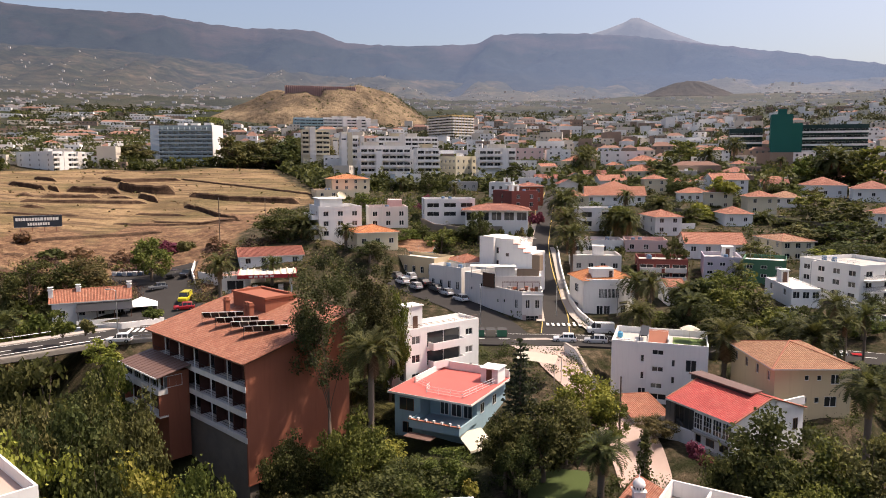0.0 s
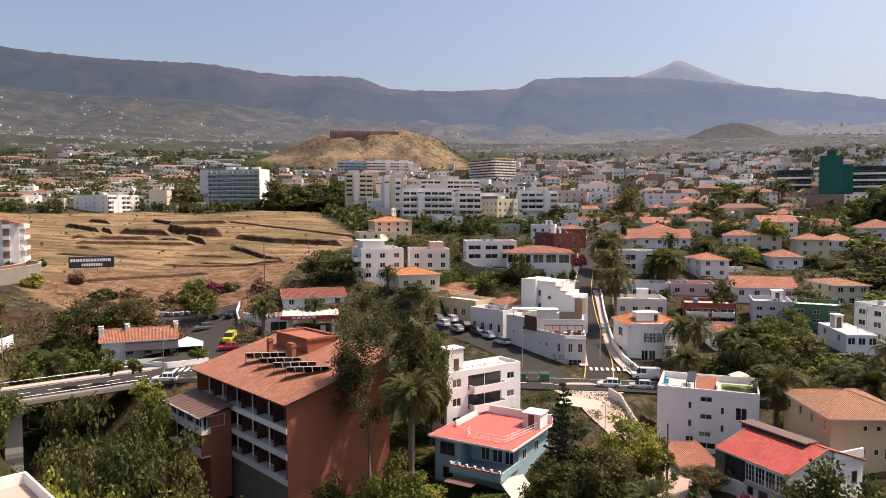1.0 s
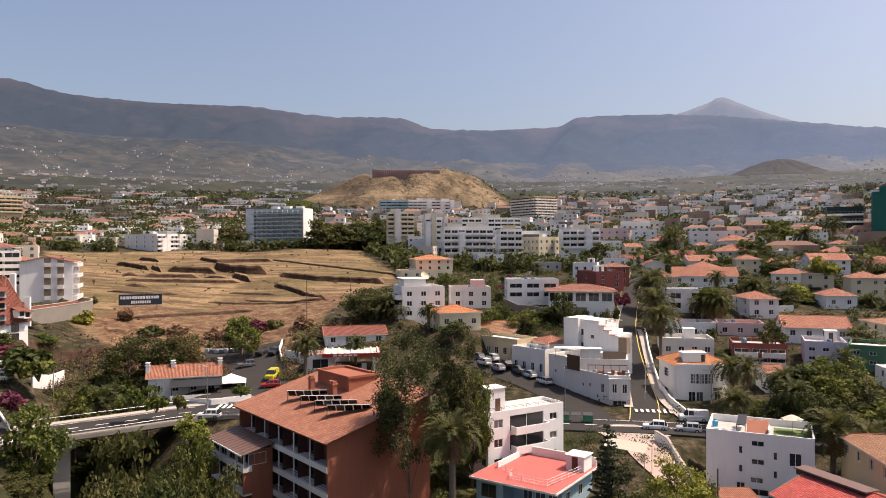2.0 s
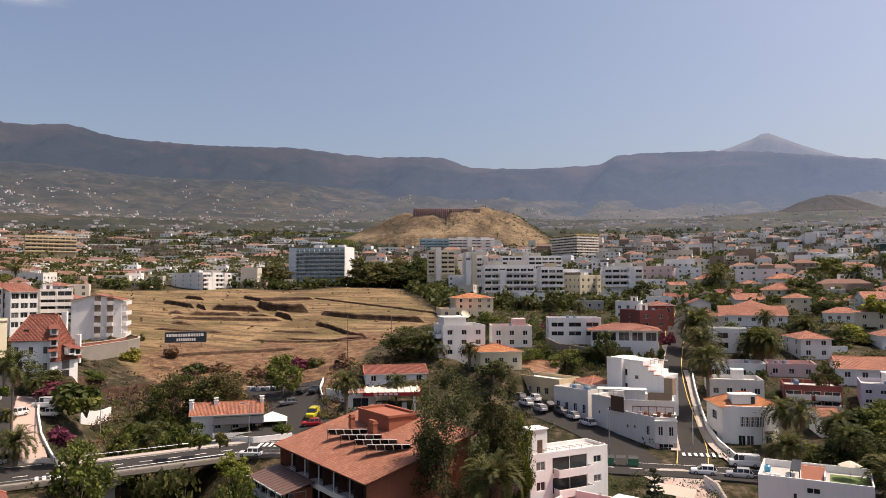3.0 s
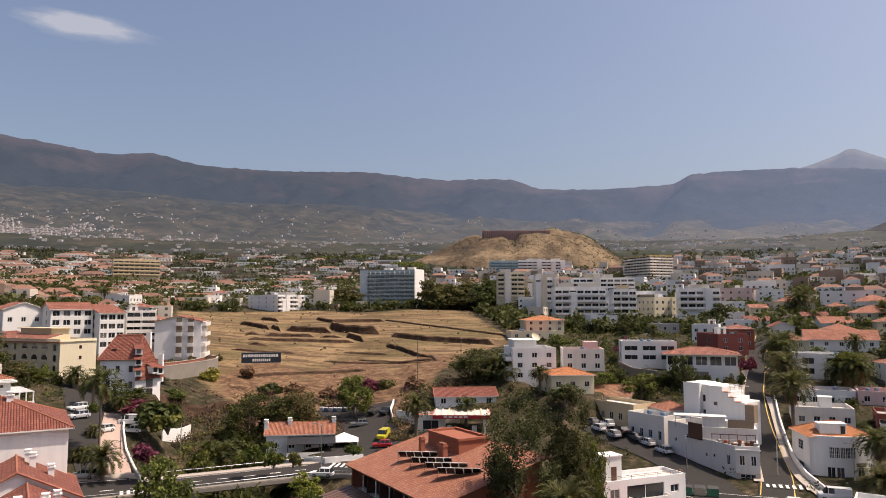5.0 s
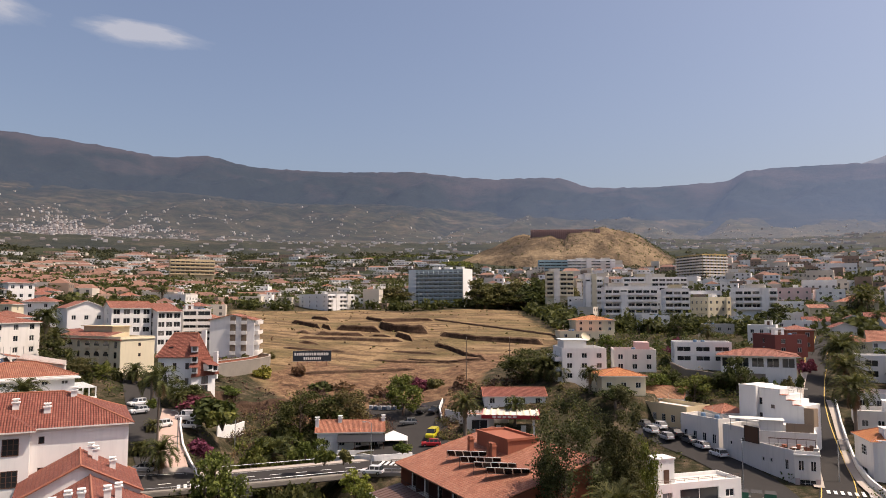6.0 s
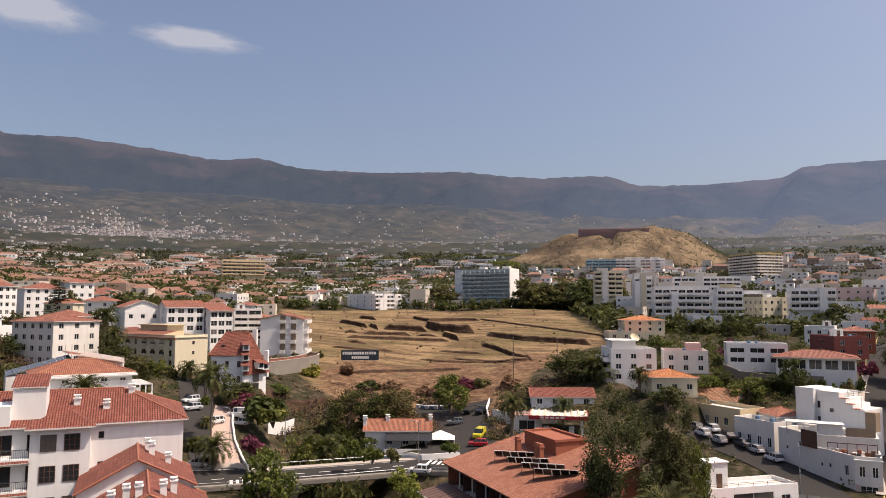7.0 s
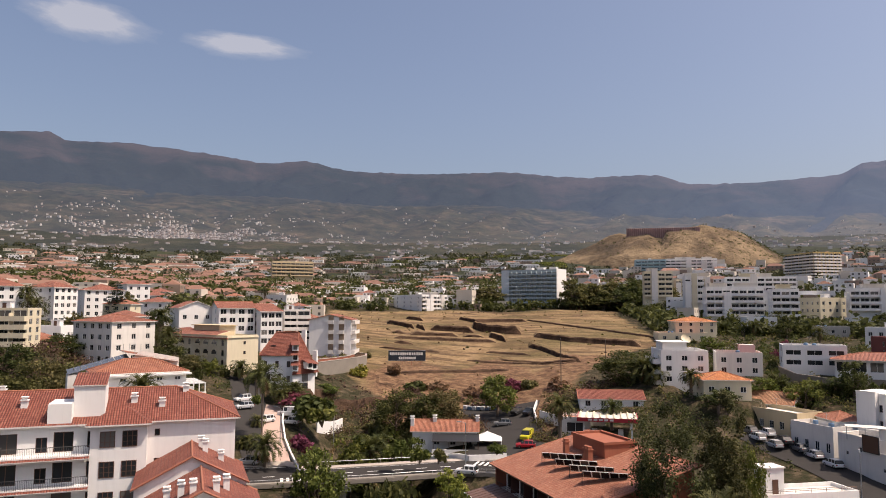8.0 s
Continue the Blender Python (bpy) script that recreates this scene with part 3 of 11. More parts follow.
def hill(name, label, az, r, half, tall, flat, mat, turn, squash, seed, dent=0.0):
    cx, cy = at(az, r)
    base = float(ground_z(cx, cy)) - 8
    n, verts, faces = 90, [], []
    ca, sa = math.cos(radians(turn)), math.sin(radians(turn))
    for i in range(n + 1):
        for j in range(n + 1):
            u, v = (i / n * 2 - 1) * 1.15, (j / n * 2 - 1) * 1.15
            d = math.hypot(u, v)
            wob = noise.fractal((u * 1.6 + seed, v * 1.6, 0.3), 1.0, 2.0, 5) * 0.10
            rill = (noise.ridged_multi_fractal((math.atan2(v, u) * 3.4, d * 0.9, seed), 0.9, 2.0, 5, 1.0, 2.0) - 1.1) * 0.085 * min(1, d * 2)
            rill -= dent * math.exp(-((u + 0.02 + 0.12 * v) / 0.11) ** 2) * max(0.0, -v) * max(0.0, 1 - d)
            edge_ = flat * (1.12 if u > 0 else 0.86)
            h = min(1.0, max(0.0, (1 - d) / (1 - edge_)))
            h = h ** 1.05 * (0.92 + 0.15 * math.exp(-((u - 0.34) / 0.22) ** 2))
            x, y = u * half, v * half * squash
            verts.append((cx + x * ca - y * sa, cy + x * sa + y * ca, base + (tall * (h + (wob + rill) * min(1, h * 3 + 0.1)) if d < 1.0 else -160 * (d - 1.0))))
    for i in range(n):
        for j in range(n):
            a = i * (n + 1) + j
            faces.append((a, a + n + 1, a + n + 2, a + 1))
    tagged(new(name, mesh_from(name, verts, faces, mat, None, True)), label, "hill", kind="structure")
    return verts


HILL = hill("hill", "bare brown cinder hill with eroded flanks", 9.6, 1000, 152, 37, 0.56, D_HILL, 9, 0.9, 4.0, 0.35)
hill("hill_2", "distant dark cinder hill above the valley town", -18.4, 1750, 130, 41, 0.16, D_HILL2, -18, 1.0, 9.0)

# ---- houses: walls with real openings, roofs, windows ----
SEEN_MESH = {}
FOOT = []   # plan circles of what is built, to keep scattered plants clear of it


def shared(key, make):
    if key not in SEEN_MESH:
        SEEN_MESH[key] = make()
    return SEEN_MESH[key]


def grid_faces(b, u_len, v0, v1, holes, to3, inset):
    """A wall face with rectangular openings set back by inset; to3 maps (u, v, depth) to a point."""
    us = sorted({0.0, u_len, *[h[0] for h in holes], *[h[2] for h in holes]})
    vs = sorted({v0, v1, *[h[1] for h in holes], *[h[3] for h in holes]})
    for a, c in zip(us, us[1:]):
        for e, g in zip(vs, vs[1:]):
            mu, mv = (a + c) / 2, (e + g) / 2
            if not any(h[0] < mu < h[2] and h[1] < mv < h[3] for h in holes):
                b.quad([to3(a, e, 0), to3(c, e, 0), to3(c, g, 0), to3(a, g, 0)])
    for h in holes:
        a, e, c, g = h[:4]
        for p, q in (((a, e), (c, e)), ((c, e), (c, g)), ((c, g), (a, g)), ((a, g), (a, e))):
            b.quad([to3(*p, 0), to3(*p, inset), to3(*q, inset), to3(*q, 0)])


def window_mesh(w, h, style, casing):
    def make():
        b = Build()
        t, dp = 0.07, 0.06
        b.box(-w / 2, 0, 0, -w / 2 + t, dp, h).box(w / 2 - t, 0, 0, w / 2, dp, h)
        b.box(-w / 2 + t, 0, 0, w / 2 - t, dp, t).box(-w / 2 + t, 0, h - t, w / 2 - t, dp, h)
        bars = 1 if style == "plain" else 2 if style == "double" else 3
        for k in range(1, bars):
            x = -w / 2 + w * k / bars
            b.box(x - t / 2, 0.01, t, x + t / 2, dp, h - t)
        if style == "paned":
            for k in (1, 2):
                b.box(-w / 2 + t, 0.015, h * k / 3 - 0.02, w / 2 - t, dp - 0.01, h * k / 3 + 0.02)
        return b.mesh("window_frame", casing)
    return shared(("win", round(w, 2), round(h, 2), style, casing.name), make)


def far_window(w, h, casing):
    """Frame and pane in one, for windows too far off to pick apart."""
    def make():
        t = 0.08
        b = Build().box(-w / 2, 0.0, 0, -w / 2 + t, 0.06, h).box(w / 2 - t, 0, 0, w / 2, 0.06, h).box(-w / 2 + t, 0, h - t, w / 2 - t, 0.06, h).box(-0.03, 0, 0, 0.03, 0.05, h - t)
        b.quad([(-w / 2 + t, 0.04, 0), (w / 2 - t, 0.04, 0), (w / 2 - t, 0.04, h - t), (-w / 2 + t, 0.04, h - t)], 1)
        return b.mesh("window", [casing, M_GLASS])
    return shared(("farwin", round(w, 2), round(h, 2), casing.name), make)


def pane_mesh(w, h):
    def make():
        return Build().box(-w / 2 + 0.05, 0.025, 0.05, w / 2 - 0.05, 0.045, h - 0.05).mesh("pane", M_GLASS)
    return shared(("pane", round(w, 2), round(h, 2)), make)


def sill_mesh(w):
    return shared(("sill", round(w, 2)), lambda: Build().box(-w / 2 - 0.08, -0.12, -0.09, w / 2 + 0.08, 0.05, -0.003).mesh("window_sill", M_CONC))


def shutter_mesh(w, h, mat):
    def make():
        b = Build()
        b.box(-w / 2 + 0.04, 0.015, h * 0.05, w / 2 - 0.04, 0.03, h - 0.05)
        for k in range(max(4, int(h / 0.16))):
            z = h * 0.06 + k * 0.16
            if z + 0.1 < h:
                b.box(-w / 2 + 0.06, -0.004, z, w / 2 - 0.06, 0.014, z + 0.12)
        return b.mesh("shutter", mat)
    return shared(("shut", round(w, 2), round(h, 2), mat.name), make)


def tile_roof(kind, w, d, tall, over, along, thick=0.16):
    """Tiled roof over a w x d plan centred on the origin: hip, gable or shed. UVs run in metres along the eave and up the slope."""
    x, y = w / 2 + over, d / 2 + over
    b = Build()
    swap = along == "y"
    if swap:
        x, y = y, x
    planes, ends = [], []
    if kind == "hip":
        r = max(0.01, x - y)
        planes = [[(-x, -y, 0), (x, -y, 0), (r, 0, tall), (-r, 0, tall)], [(x, y, 0), (-x, y, 0), (-r, 0, tall), (r, 0, tall)],
                  [(x, -y, 0), (x, y, 0), (r, 0, tall)], [(-x, y, 0), (-x, -y, 0), (-r, 0, tall)]]
    elif kind == "gable":
        planes = [[(-x, -y, 0), (x, -y, 0), (x, 0, tall), (-x, 0, tall)], [(x, y, 0), (-x, y, 0), (-x, 0, tall), (x, 0, tall)]]
    else:
        planes = [[(-x, -y, 0), (x, -y, 0), (x, y, tall), (-x, y, tall)]]
    turn = (lambda p: (-p[1], p[0], p[2])) if swap else (lambda p: p)
    uvs = []
    for pl in planes:
        p0, p1 = Vector(pl[0]), Vector(pl[1])
        e = (p1 - p0).normalized()
        nrm = e.cross(Vector(pl[-1]) - p0).normalized()
        s = nrm.cross(e)
        b.quad([turn(p) for p in pl])
        uvs += [((Vector(p) - p0).dot(e), (Vector(p) - p0).dot(s)) for p in pl]
    low = [(px, py, pz - thick) for pl in planes for px, py, pz in pl]
    n = 0
    for pl in planes:
        k = len(pl)
        b.quad([turn(p) for p in reversed(low[n:n + k])], 1)
        uvs += [(0, 0)] * k
        for i in range(k):
            q, r_ = pl[i], pl[(i + 1) % k]
            if kind == "hip" and i > 0:
                continue
            if kind == "gable" and i == 2:
                continue
            b.quad([turn((q[0], q[1], q[2] - thick)), turn((r_[0], r_[1], r_[2] - thick)), turn(r_), turn(q)], 1)
            uvs += [(0, 0)] * 4
        n += k
    # ridge and hip caps, in rounded tiles
    caps = []
    if kind == "hip":
        r = max(0.01, x - y)
        caps = [((-r, 0, tall), (r, 0, tall)), ((-x, -y, 0), (-r, 0, tall)), ((-x, y, 0), (-r, 0, tall)), ((x, -y, 0), (r, 0, tall)), ((x, y, 0), (r, 0, tall))]
    elif kind == "gable":
        caps = [((-x, 0, tall), (x, 0, tall)), ((-x, -y, 0), (-x, 0, tall)), ((x, -y, 0), (x, 0, tall)), ((-x, y, 0), (-x, 0, tall)), ((x, y, 0), (x, 0, tall))]
    else:
        caps = [((-x, y, tall), (x, y, tall)), ((-x, -y, 0), (-x, y, tall)), ((x, -y, 0), (x, y, tall))]
    cap = Build()
    for p, q in caps:
        cap.tube([turn(p), turn(q)], [0.11, 0.11], 6, 0, True)
    b.caps = cap
    return b, uvs


def finish_roof(b, uvs, mats):
    me = b.mesh("roof", mats)
    layer = me.uv_layers.new(name="UVMap")
    layer.data.foreach_set("uv", [c for p in uvs for c in p])
    return me


def house(name, label, x, y, z, turn, w, d, h, wall=None, roof="flat", tiles=None, floors=2, front=(), left=(), right=(), back=(), deck=None,
          tall=1.6, over=0.45, along="x", parapet=0.8, casing=None, style="double", sills=False, near=True, category="house", group="", plinth=None, chimney=(), shutters=None):
    """A house centred on (x, y), its front along local -y. front, left, right, back: rows of openings
    (position along the face 0..1, sill height, width, height)."""
    wall, tiles, deck, casing = wall or M_WHITE, tiles or T_ORANGE, deck or M_ROOFGREY, casing or M_FRAME
    ob = thing(name, x, y, z, turn, label, category, group)
    FOOT.append((x, y, math.hypot(w, d) / 2))
    inset = 0.16
    c_, s_ = math.cos(radians(turn)), math.sin(radians(turn))
    deep = max(4.0, z + 1.0 - min(float(ground_z(x + (a * w * c_ - e * d * s_) / 2, y + (a * w * s_ + e * d * c_) / 2)) for a in (-1, 1) for e in (-1, 1)))
    top = h + (parapet if roof == "flat" else 0)
    b = Build()
    sides = {"front": (w, front, lambda u, v, k: (u - w / 2, -d / 2 + k, v)), "right": (d, right, lambda u, v, k: (w / 2 - k, u - d / 2, v)),
             "back": (w, back, lambda u, v, k: (w / 2 - u, d / 2 - k, v)), "left": (d, left, lambda u, v, k: (-w / 2 + k, d / 2 - u, v))}
    turns = {"front": 0, "right": 90, "back": 180, "left": 270}
    slots = []
    for side, (length, rows, to3) in sides.items():
        holes = []
        for f, sill, ww, wh in rows:
            c = f * length
            if c - ww / 2 < 0.12 or c + ww / 2 > length - 0.12:
                ww = max(0.4, 2 * (min(c, length - c) - 0.14))
            holes.append((c - ww / 2, sill, c + ww / 2, sill + wh))
            slots.append((side, to3, c, sill, ww, wh))
        grid_faces(b, length, -deep, top, holes, to3, inset)
    if roof == "flat":
        t = 0.18
        xi, yi = w / 2 - t, d / 2 - t
        for (x0, y0), (x1, y1) in (((-xi, -yi), (xi, -yi)), ((xi, -yi), (xi, yi)), ((xi, yi), (-xi, yi)), ((-xi, yi), (-xi, -yi))):
            b.quad([(x1, y1, h), (x0, y0, h), (x0, y0, top), (x1, y1, top)])
        for p in (((-w / 2, -d / 2), (w / 2, -d / 2), (xi, -yi), (-xi, -yi)), ((w / 2, -d / 2), (w / 2, d / 2), (xi, yi), (xi, -yi)),
                  ((w / 2, d / 2), (-w / 2, d / 2), (-xi, yi), (xi, yi)), ((-w / 2, d / 2), (-w / 2, -d / 2), (-xi, -yi), (-xi, yi))):
            b.quad([(q[0], q[1], top) for q in p])
        part("roof", Build().box(-xi - 0.01, -yi - 0.01, h - 0.25, xi + 0.01, yi + 0.01, h).mesh("roof", deck), ob, label="flat roof deck")
    else:
        if roof == "gable":
            for s in (-1, 1):
                pts = [(-w / 2, s * d / 2, h), (w / 2, s * d / 2, h), (0, s * d / 2, h + tall * (w / 2) / (w / 2 + over))] if along == "y" else \
                      [(s * w / 2, -d / 2, h), (s * w / 2, d / 2, h), (s * w / 2, 0, h + tall * (d / 2) / (d / 2 + over))]
                b.quad(pts)
        elif roof == "shed":
            if along == "x":
                b.quad([(-w / 2, d / 2, h), (w / 2, d / 2, h), (w / 2, d / 2, h + tall * 0.95), (-w / 2, d / 2, h + tall * 0.95)])
                for s in (-1, 1):
                    b.quad([(s * w / 2, -d / 2, h), (s * w / 2, d / 2, h), (s * w / 2, d / 2, h + tall * 0.95)])
            else:
                b.quad([(-w / 2, -d / 2, h), (-w / 2, d / 2, h), (-w / 2, d / 2, h + tall * 0.95), (-w / 2, -d / 2, h + tall * 0.95)])
                for s in (-1, 1):
                    b.quad([(-w / 2, s * d / 2, h), (w / 2, s * d / 2, h), (-w / 2, s * d / 2, h + tall * 0.95)])
        rb, uvs = tile_roof(roof, w, d, tall, over, along)
        rf = part("roof", finish_roof(rb, uvs, [tiles, M_WHITE2]), ob, pose(0, 0, h + 0.02), "clay tile roof")
        if near:
            part("ridge_tiles", rb.caps.mesh("ridge_tiles", M_CLAY), rf)
    part("wall", b.mesh("wall", wall), ob)
    if plinth:
        part("plinth", Build().box(-w / 2 - 0.03, -d / 2 - 0.03, -4, w / 2 + 0.03, d / 2 + 0.03, 0.6).mesh("plinth", plinth), ob)
    rnd = random.Random(name + str(round(x)))
    for side, to3, c, sill, ww, wh in slots:
        m = Matrix.Translation(to3(c, sill, inset - 0.065)) @ pose(0, 0, 0, 0, 0, turns[side])
        if not near:
            part("window", far_window(ww, wh, casing), ob, m)
            continue
        wob = part("window", window_mesh(ww, wh, style if ww > 0.8 else "plain", casing), ob, m)
        if near:
            part("pane", pane_mesh(ww, wh), wob)
            if sills and wh < 1.7:
                part("window_sill", sill_mesh(ww), wob, pose(0, -inset + 0.06, 0))
            if shutters and rnd.random() < 0.5:
                part("shutter", shutter_mesh(ww, wh * rnd.choice((0.4, 0.6, 0.95)), shutters), wob, pose(0, -0.01, 0))
    for cx, cy, cz, ch in chimney:
        cb = Build().box(-0.28, -0.28, -0.6, 0.28, 0.28, ch).box(-0.36, -0.36, ch, 0.36, 0.36, ch + 0.1).box(-0.2, -0.2, ch + 0.1, 0.2, 0.2, ch + 0.3).box(-0.32, -0.32, ch + 0.3, 0.32, 0.32, ch + 0.37)
        part("chimney", cb.mesh("chimney", M_WHITE), ob, pose(cx, cy, cz))
    return ob


def rows(cols, floors, w=1.2, h=1.25, sill=0.95, storey=2.9, first=0, margin=0.0, skip=()):
    """A grid of openings: cols per storey, as rows for house()."""
    out = []
    for f in range(first, floors):
        for c in range(cols):
            if (c, f) not in skip:
                out.append((margin + (1 - 2 * margin) * (c + 0.5) / cols, f * storey + sill, w, h))
    return out


def roof_hut(ob, x, y, z, w, d, h, wall=None, turn=0, slab=True):
    """The stair head on a flat roof, with its door."""
    b = Build().box(-w / 2, -d / 2, -0.02, w / 2, d / 2, h)
    if slab:
        b.box(-w / 2 - 0.15, -d / 2 - 0.15, h, w / 2 + 0.15, d / 2 + 0.15, h + 0.14)
    o = part("stair_head", b.mesh("stair_head", wall or M_WHITE), ob, pose(x, y, z, 0, 0, turn))
    part("door", Build().box(-0.42, -0.05, 0.05, 0.42, 0.02, 2.0).mesh("door", M_WOOD), o, pose(0, -d / 2 - 0.01, 0))
    return o


def railing(ob, p, q, tall=1.0, mat=None, posts=1.3, name="railing", bars=2):
    """A rail between two points in the thing's own space."""
    p, q = Vector(p), Vector(q)
    n = max(1, int((q - p).length / posts))
    b = Build()
    for k in range(n + 1):
        c = p.lerp(q, k / n)
        b.tube([c, c + Vector((0, 0, tall))], [0.03, 0.03], 4)
    for k in range(bars):
        up = Vector((0, 0, tall * (1 - k * 0.4)))
        b.tube([p + up, q + up], [0.03, 0.03], 4)
    return part(name, b.mesh(name, mat or M_FRAME), ob)


def balcony(ob, side, w, d, u0, u1, z, depth=1.2, mat=None, solid=True, tiles=False, rail=None):
    """A balcony on a face of a house of plan w x d, from u0 to u1 metres along the face."""
    b = Build()
    n = u1 - u0
    b.box(0, -depth, -0.16, n, 0.0, 0.0)
    if solid:
        b.box(0, -depth, 0.0, n, -depth + 0.12, 0.95).box(0, -depth + 0.12, 0, 0.12, 0, 0.95).box(n - 0.12, -depth + 0.12, 0, n, 0, 0.95)
    ang = {"front": 0, "right": 90, "back": 180, "left": 270}[side]
    org = {"front": (u0 - w / 2, -d / 2), "right": (w / 2, u0 - d / 2), "back": (w / 2 - u0, d / 2), "left": (-w / 2, d / 2 - u0)}[side]
    o = part("balcony", b.mesh("balcony", mat or M_WHITE), ob, pose(org[0], org[1], z, 0, 0, ang))
    if not solid:
        for p, q in (((0.03, 0, 0), (0.03, -depth + 0.05, 0)), ((0.03, -depth + 0.05, 0), (n - 0.03, -depth + 0.05, 0)), ((n - 0.03, -depth + 0.05, 0), (n - 0.03, 0, 0))):
            rb = Build()
            P, Q = Vector(p), Vector(q)
            k = max(2, int((Q - P).length / 0.16))
            for i in range(k + 1):
                c = P.lerp(Q, i / k)
                rb.box(c.x - 0.012, c.y - 0.012, 0, c.x + 0.012, c.y + 0.012, 0.95)
            rb.tube([P + Vector((0, 0, 0.97)), Q + Vector((0, 0, 0.97))], [0.035, 0.035], 4)
            part("railing", rb.mesh("railing", rail or M_DARK), o)
    if tiles:
        tb, uvs = tile_roof("shed", n, 0.5, 0.22, 0.05, "x", 0.08)
        part("tile_edge", finish_roof(tb, uvs, [T_RED, M_WHITE2]), o, pose(n / 2, -depth - 0.12, -0.28))
    return o


def block(name, label, x, y, z, turn, w, d, floors, storey=2.9, wall=None, bays=6, deep=1.3, slab=None, side_cols=3, deck=None, gap=0.0, parapet=0.9, group="", category="apartment block", bay_side="front", glass_h=2.1, left_bays=0):
    """Flats or a hotel whose long face is a grid of balconies behind parapets; the ends have windows."""
    h = floors * storey
    wall = wall or M_WHITE
    front = rows(bays, floors, w / bays - 0.5, glass_h, 0.12, storey)
    left = rows(side_cols, floors, 1.2, 1.2, 1.0, storey) if side_cols and not left_bays else rows(left_bays, floors, d / max(1, left_bays) - 0.5, glass_h, 0.12, storey) if left_bays else ()
    right = rows(side_cols, floors, 1.2, 1.2, 1.0, storey) if side_cols else ()
    ob = house(name, label, x, y, z, turn, w, d, h, wall, "flat", None, floors, front, left, right, (), deck, parapet=parapet, near=False, category=category, group=group)
    for f in range(floors):
        balcony(ob, "front", w, d, gap, w - gap, f * storey, deep, slab or wall)
        if left_bays:
            balcony(ob, "left", w, d, 0.3, d - 0.3, f * storey, deep, slab or wall)
    fins = shared(("fin", round(deep, 2), round(storey, 2), wall.name), lambda: Build().box(-0.09, -deep + 0.05, 0, 0.09, 0.02, storey - 0.17).mesh("divider", wall))
    for f in range(floors):
        for k in range(1, bays):
            part("divider", fins, ob, pose(-w / 2 + w * k / bays, -d / 2, f * storey))
    pick = random.Random(round(x * 7 + y))
    if wall in (M_WHITE, M_WHITE2, M_CREAM) and category == "apartment block" and math.hypot(x, y) > 240:
        for k in range(bays):
            if pick.random() < 0.24:
                u = -w / 2 + w * (k + 0.5) / bays
                part("stair_bay", Build().box(u - w / bays * 0.42, -d / 2 - deep - 0.12, -4, u + w / bays * 0.42, -d / 2 + 0.02, h + pick.choice((-1.5, 0.9, 2.2))).mesh("stair_bay", pick.choice((M_WHITE, M_WHITE, M_WHITE2, M_CREAM))), ob)
        for k in range(max(1, int(w / 11))):
            u, n = pick.uniform(-0.34, 0.34) * w, pick.uniform(2.2, min(4.5, w * 0.3))
            room = Build().box(u - n, -d * 0.22, h - 0.2, u + n, d * 0.3, h + 2.5).box(u - n - 0.5, -d * 0.22 - 1.2, h + 2.5, u + n + 0.4, d * 0.3 + 0.3, h + 2.66)
            part("roof_room", room.mesh("roof_room", pick.choice((M_WHITE, M_WHITE2, M_CREAM))), ob)
    return ob

# ---- streets, vehicles, street furniture ----
def strip(name, label, pts, width, mat, lift=0.12, floor=-99.0, category="road", step=1.5, across=5, thick=0.0, kind="structure", smooth_path=True):
    """A ribbon of paving laid over the ground along a line; floor keeps it up where it bridges a dip."""
    P = [Vector((p[0], p[1], 0)) for p in pts]
    line = []
    for k in range(len(P) - 1):
        a, b, c, d = P[max(k - 1, 0)], P[k], P[k + 1], P[min(k + 2, len(P) - 1)]
        n = max(1, int((c - b).length / step))
        for i in range(n):
            t = i / n
            if smooth_path:
                q = 0.5 * (2 * b + (c - a) * t + (2 * a - 5 * b + 4 * c - d) * t * t + (3 * b - a - 3 * c + d) * t ** 3)
            else:
                q = b.lerp(c, t)
            line.append(q)
    line.append(P[-1])
    verts, faces = [], []
    for k, q in enumerate(line):
        d = (line[min(k + 1, len(line) - 1)] - line[max(k - 1, 0)]).normalized()
        s = Vector((-d.y, d.x, 0))
        for j in range(across):
            w = q + s * width * (j / (across - 1) - 0.5)
            verts.append((w.x, w.y, max(float(ground_z(w.x, w.y)), road_floor(w.x) if floor > 0 else floor) + lift))
    m = across
    for k in range(len(line) - 1):
        for j in range(m - 1):
            faces.append((k * m + j + 1, k * m + j, (k + 1) * m + j, (k + 1) * m + j + 1))
    if thick:
        n0 = len(verts)
        verts += [(x, y, z - thick) for x, y, z in verts]
        for k in range(len(line) - 1):
            for j in (0, m - 1):
                a, b = k * m + j, (k + 1) * m + j
                faces.append((a, b, n0 + b, n0 + a) if j == 0 else (b, a, n0 + a, n0 + b))
        for k in (0, len(line) - 1):
            for j in range(m - 1):
                faces.append((k * m + j, k * m + j + 1, n0 + k * m + j + 1, n0 + k * m + j))
    ob = tagged(new(name, mesh_from(name, verts, faces, mat, None, not thick)), label, category, kind=kind)
    return ob, line


def on_line(line, s):
    """Point and heading at s metres along a line."""
    for a, b in zip(line, line[1:]):
        n = (b - a).length
        if s <= n:
            return a.lerp(b, s / max(n, 1e-6)), math.degrees(math.atan2(b.y - a.y, b.x - a.x))
        s -= n
    return line[-1], 0.0


CAR_PAINT = {"white": (0.72, 0.72, 0.72), "silver": (0.42, 0.43, 0.45), "grey": (0.13, 0.135, 0.14), "black": (0.02, 0.02, 0.022), "red": (0.42, 0.015, 0.02),
             "blue": (0.03, 0.07, 0.2), "yellow": (0.62, 0.55, 0.02), "green": (0.05, 0.15, 0.09)}


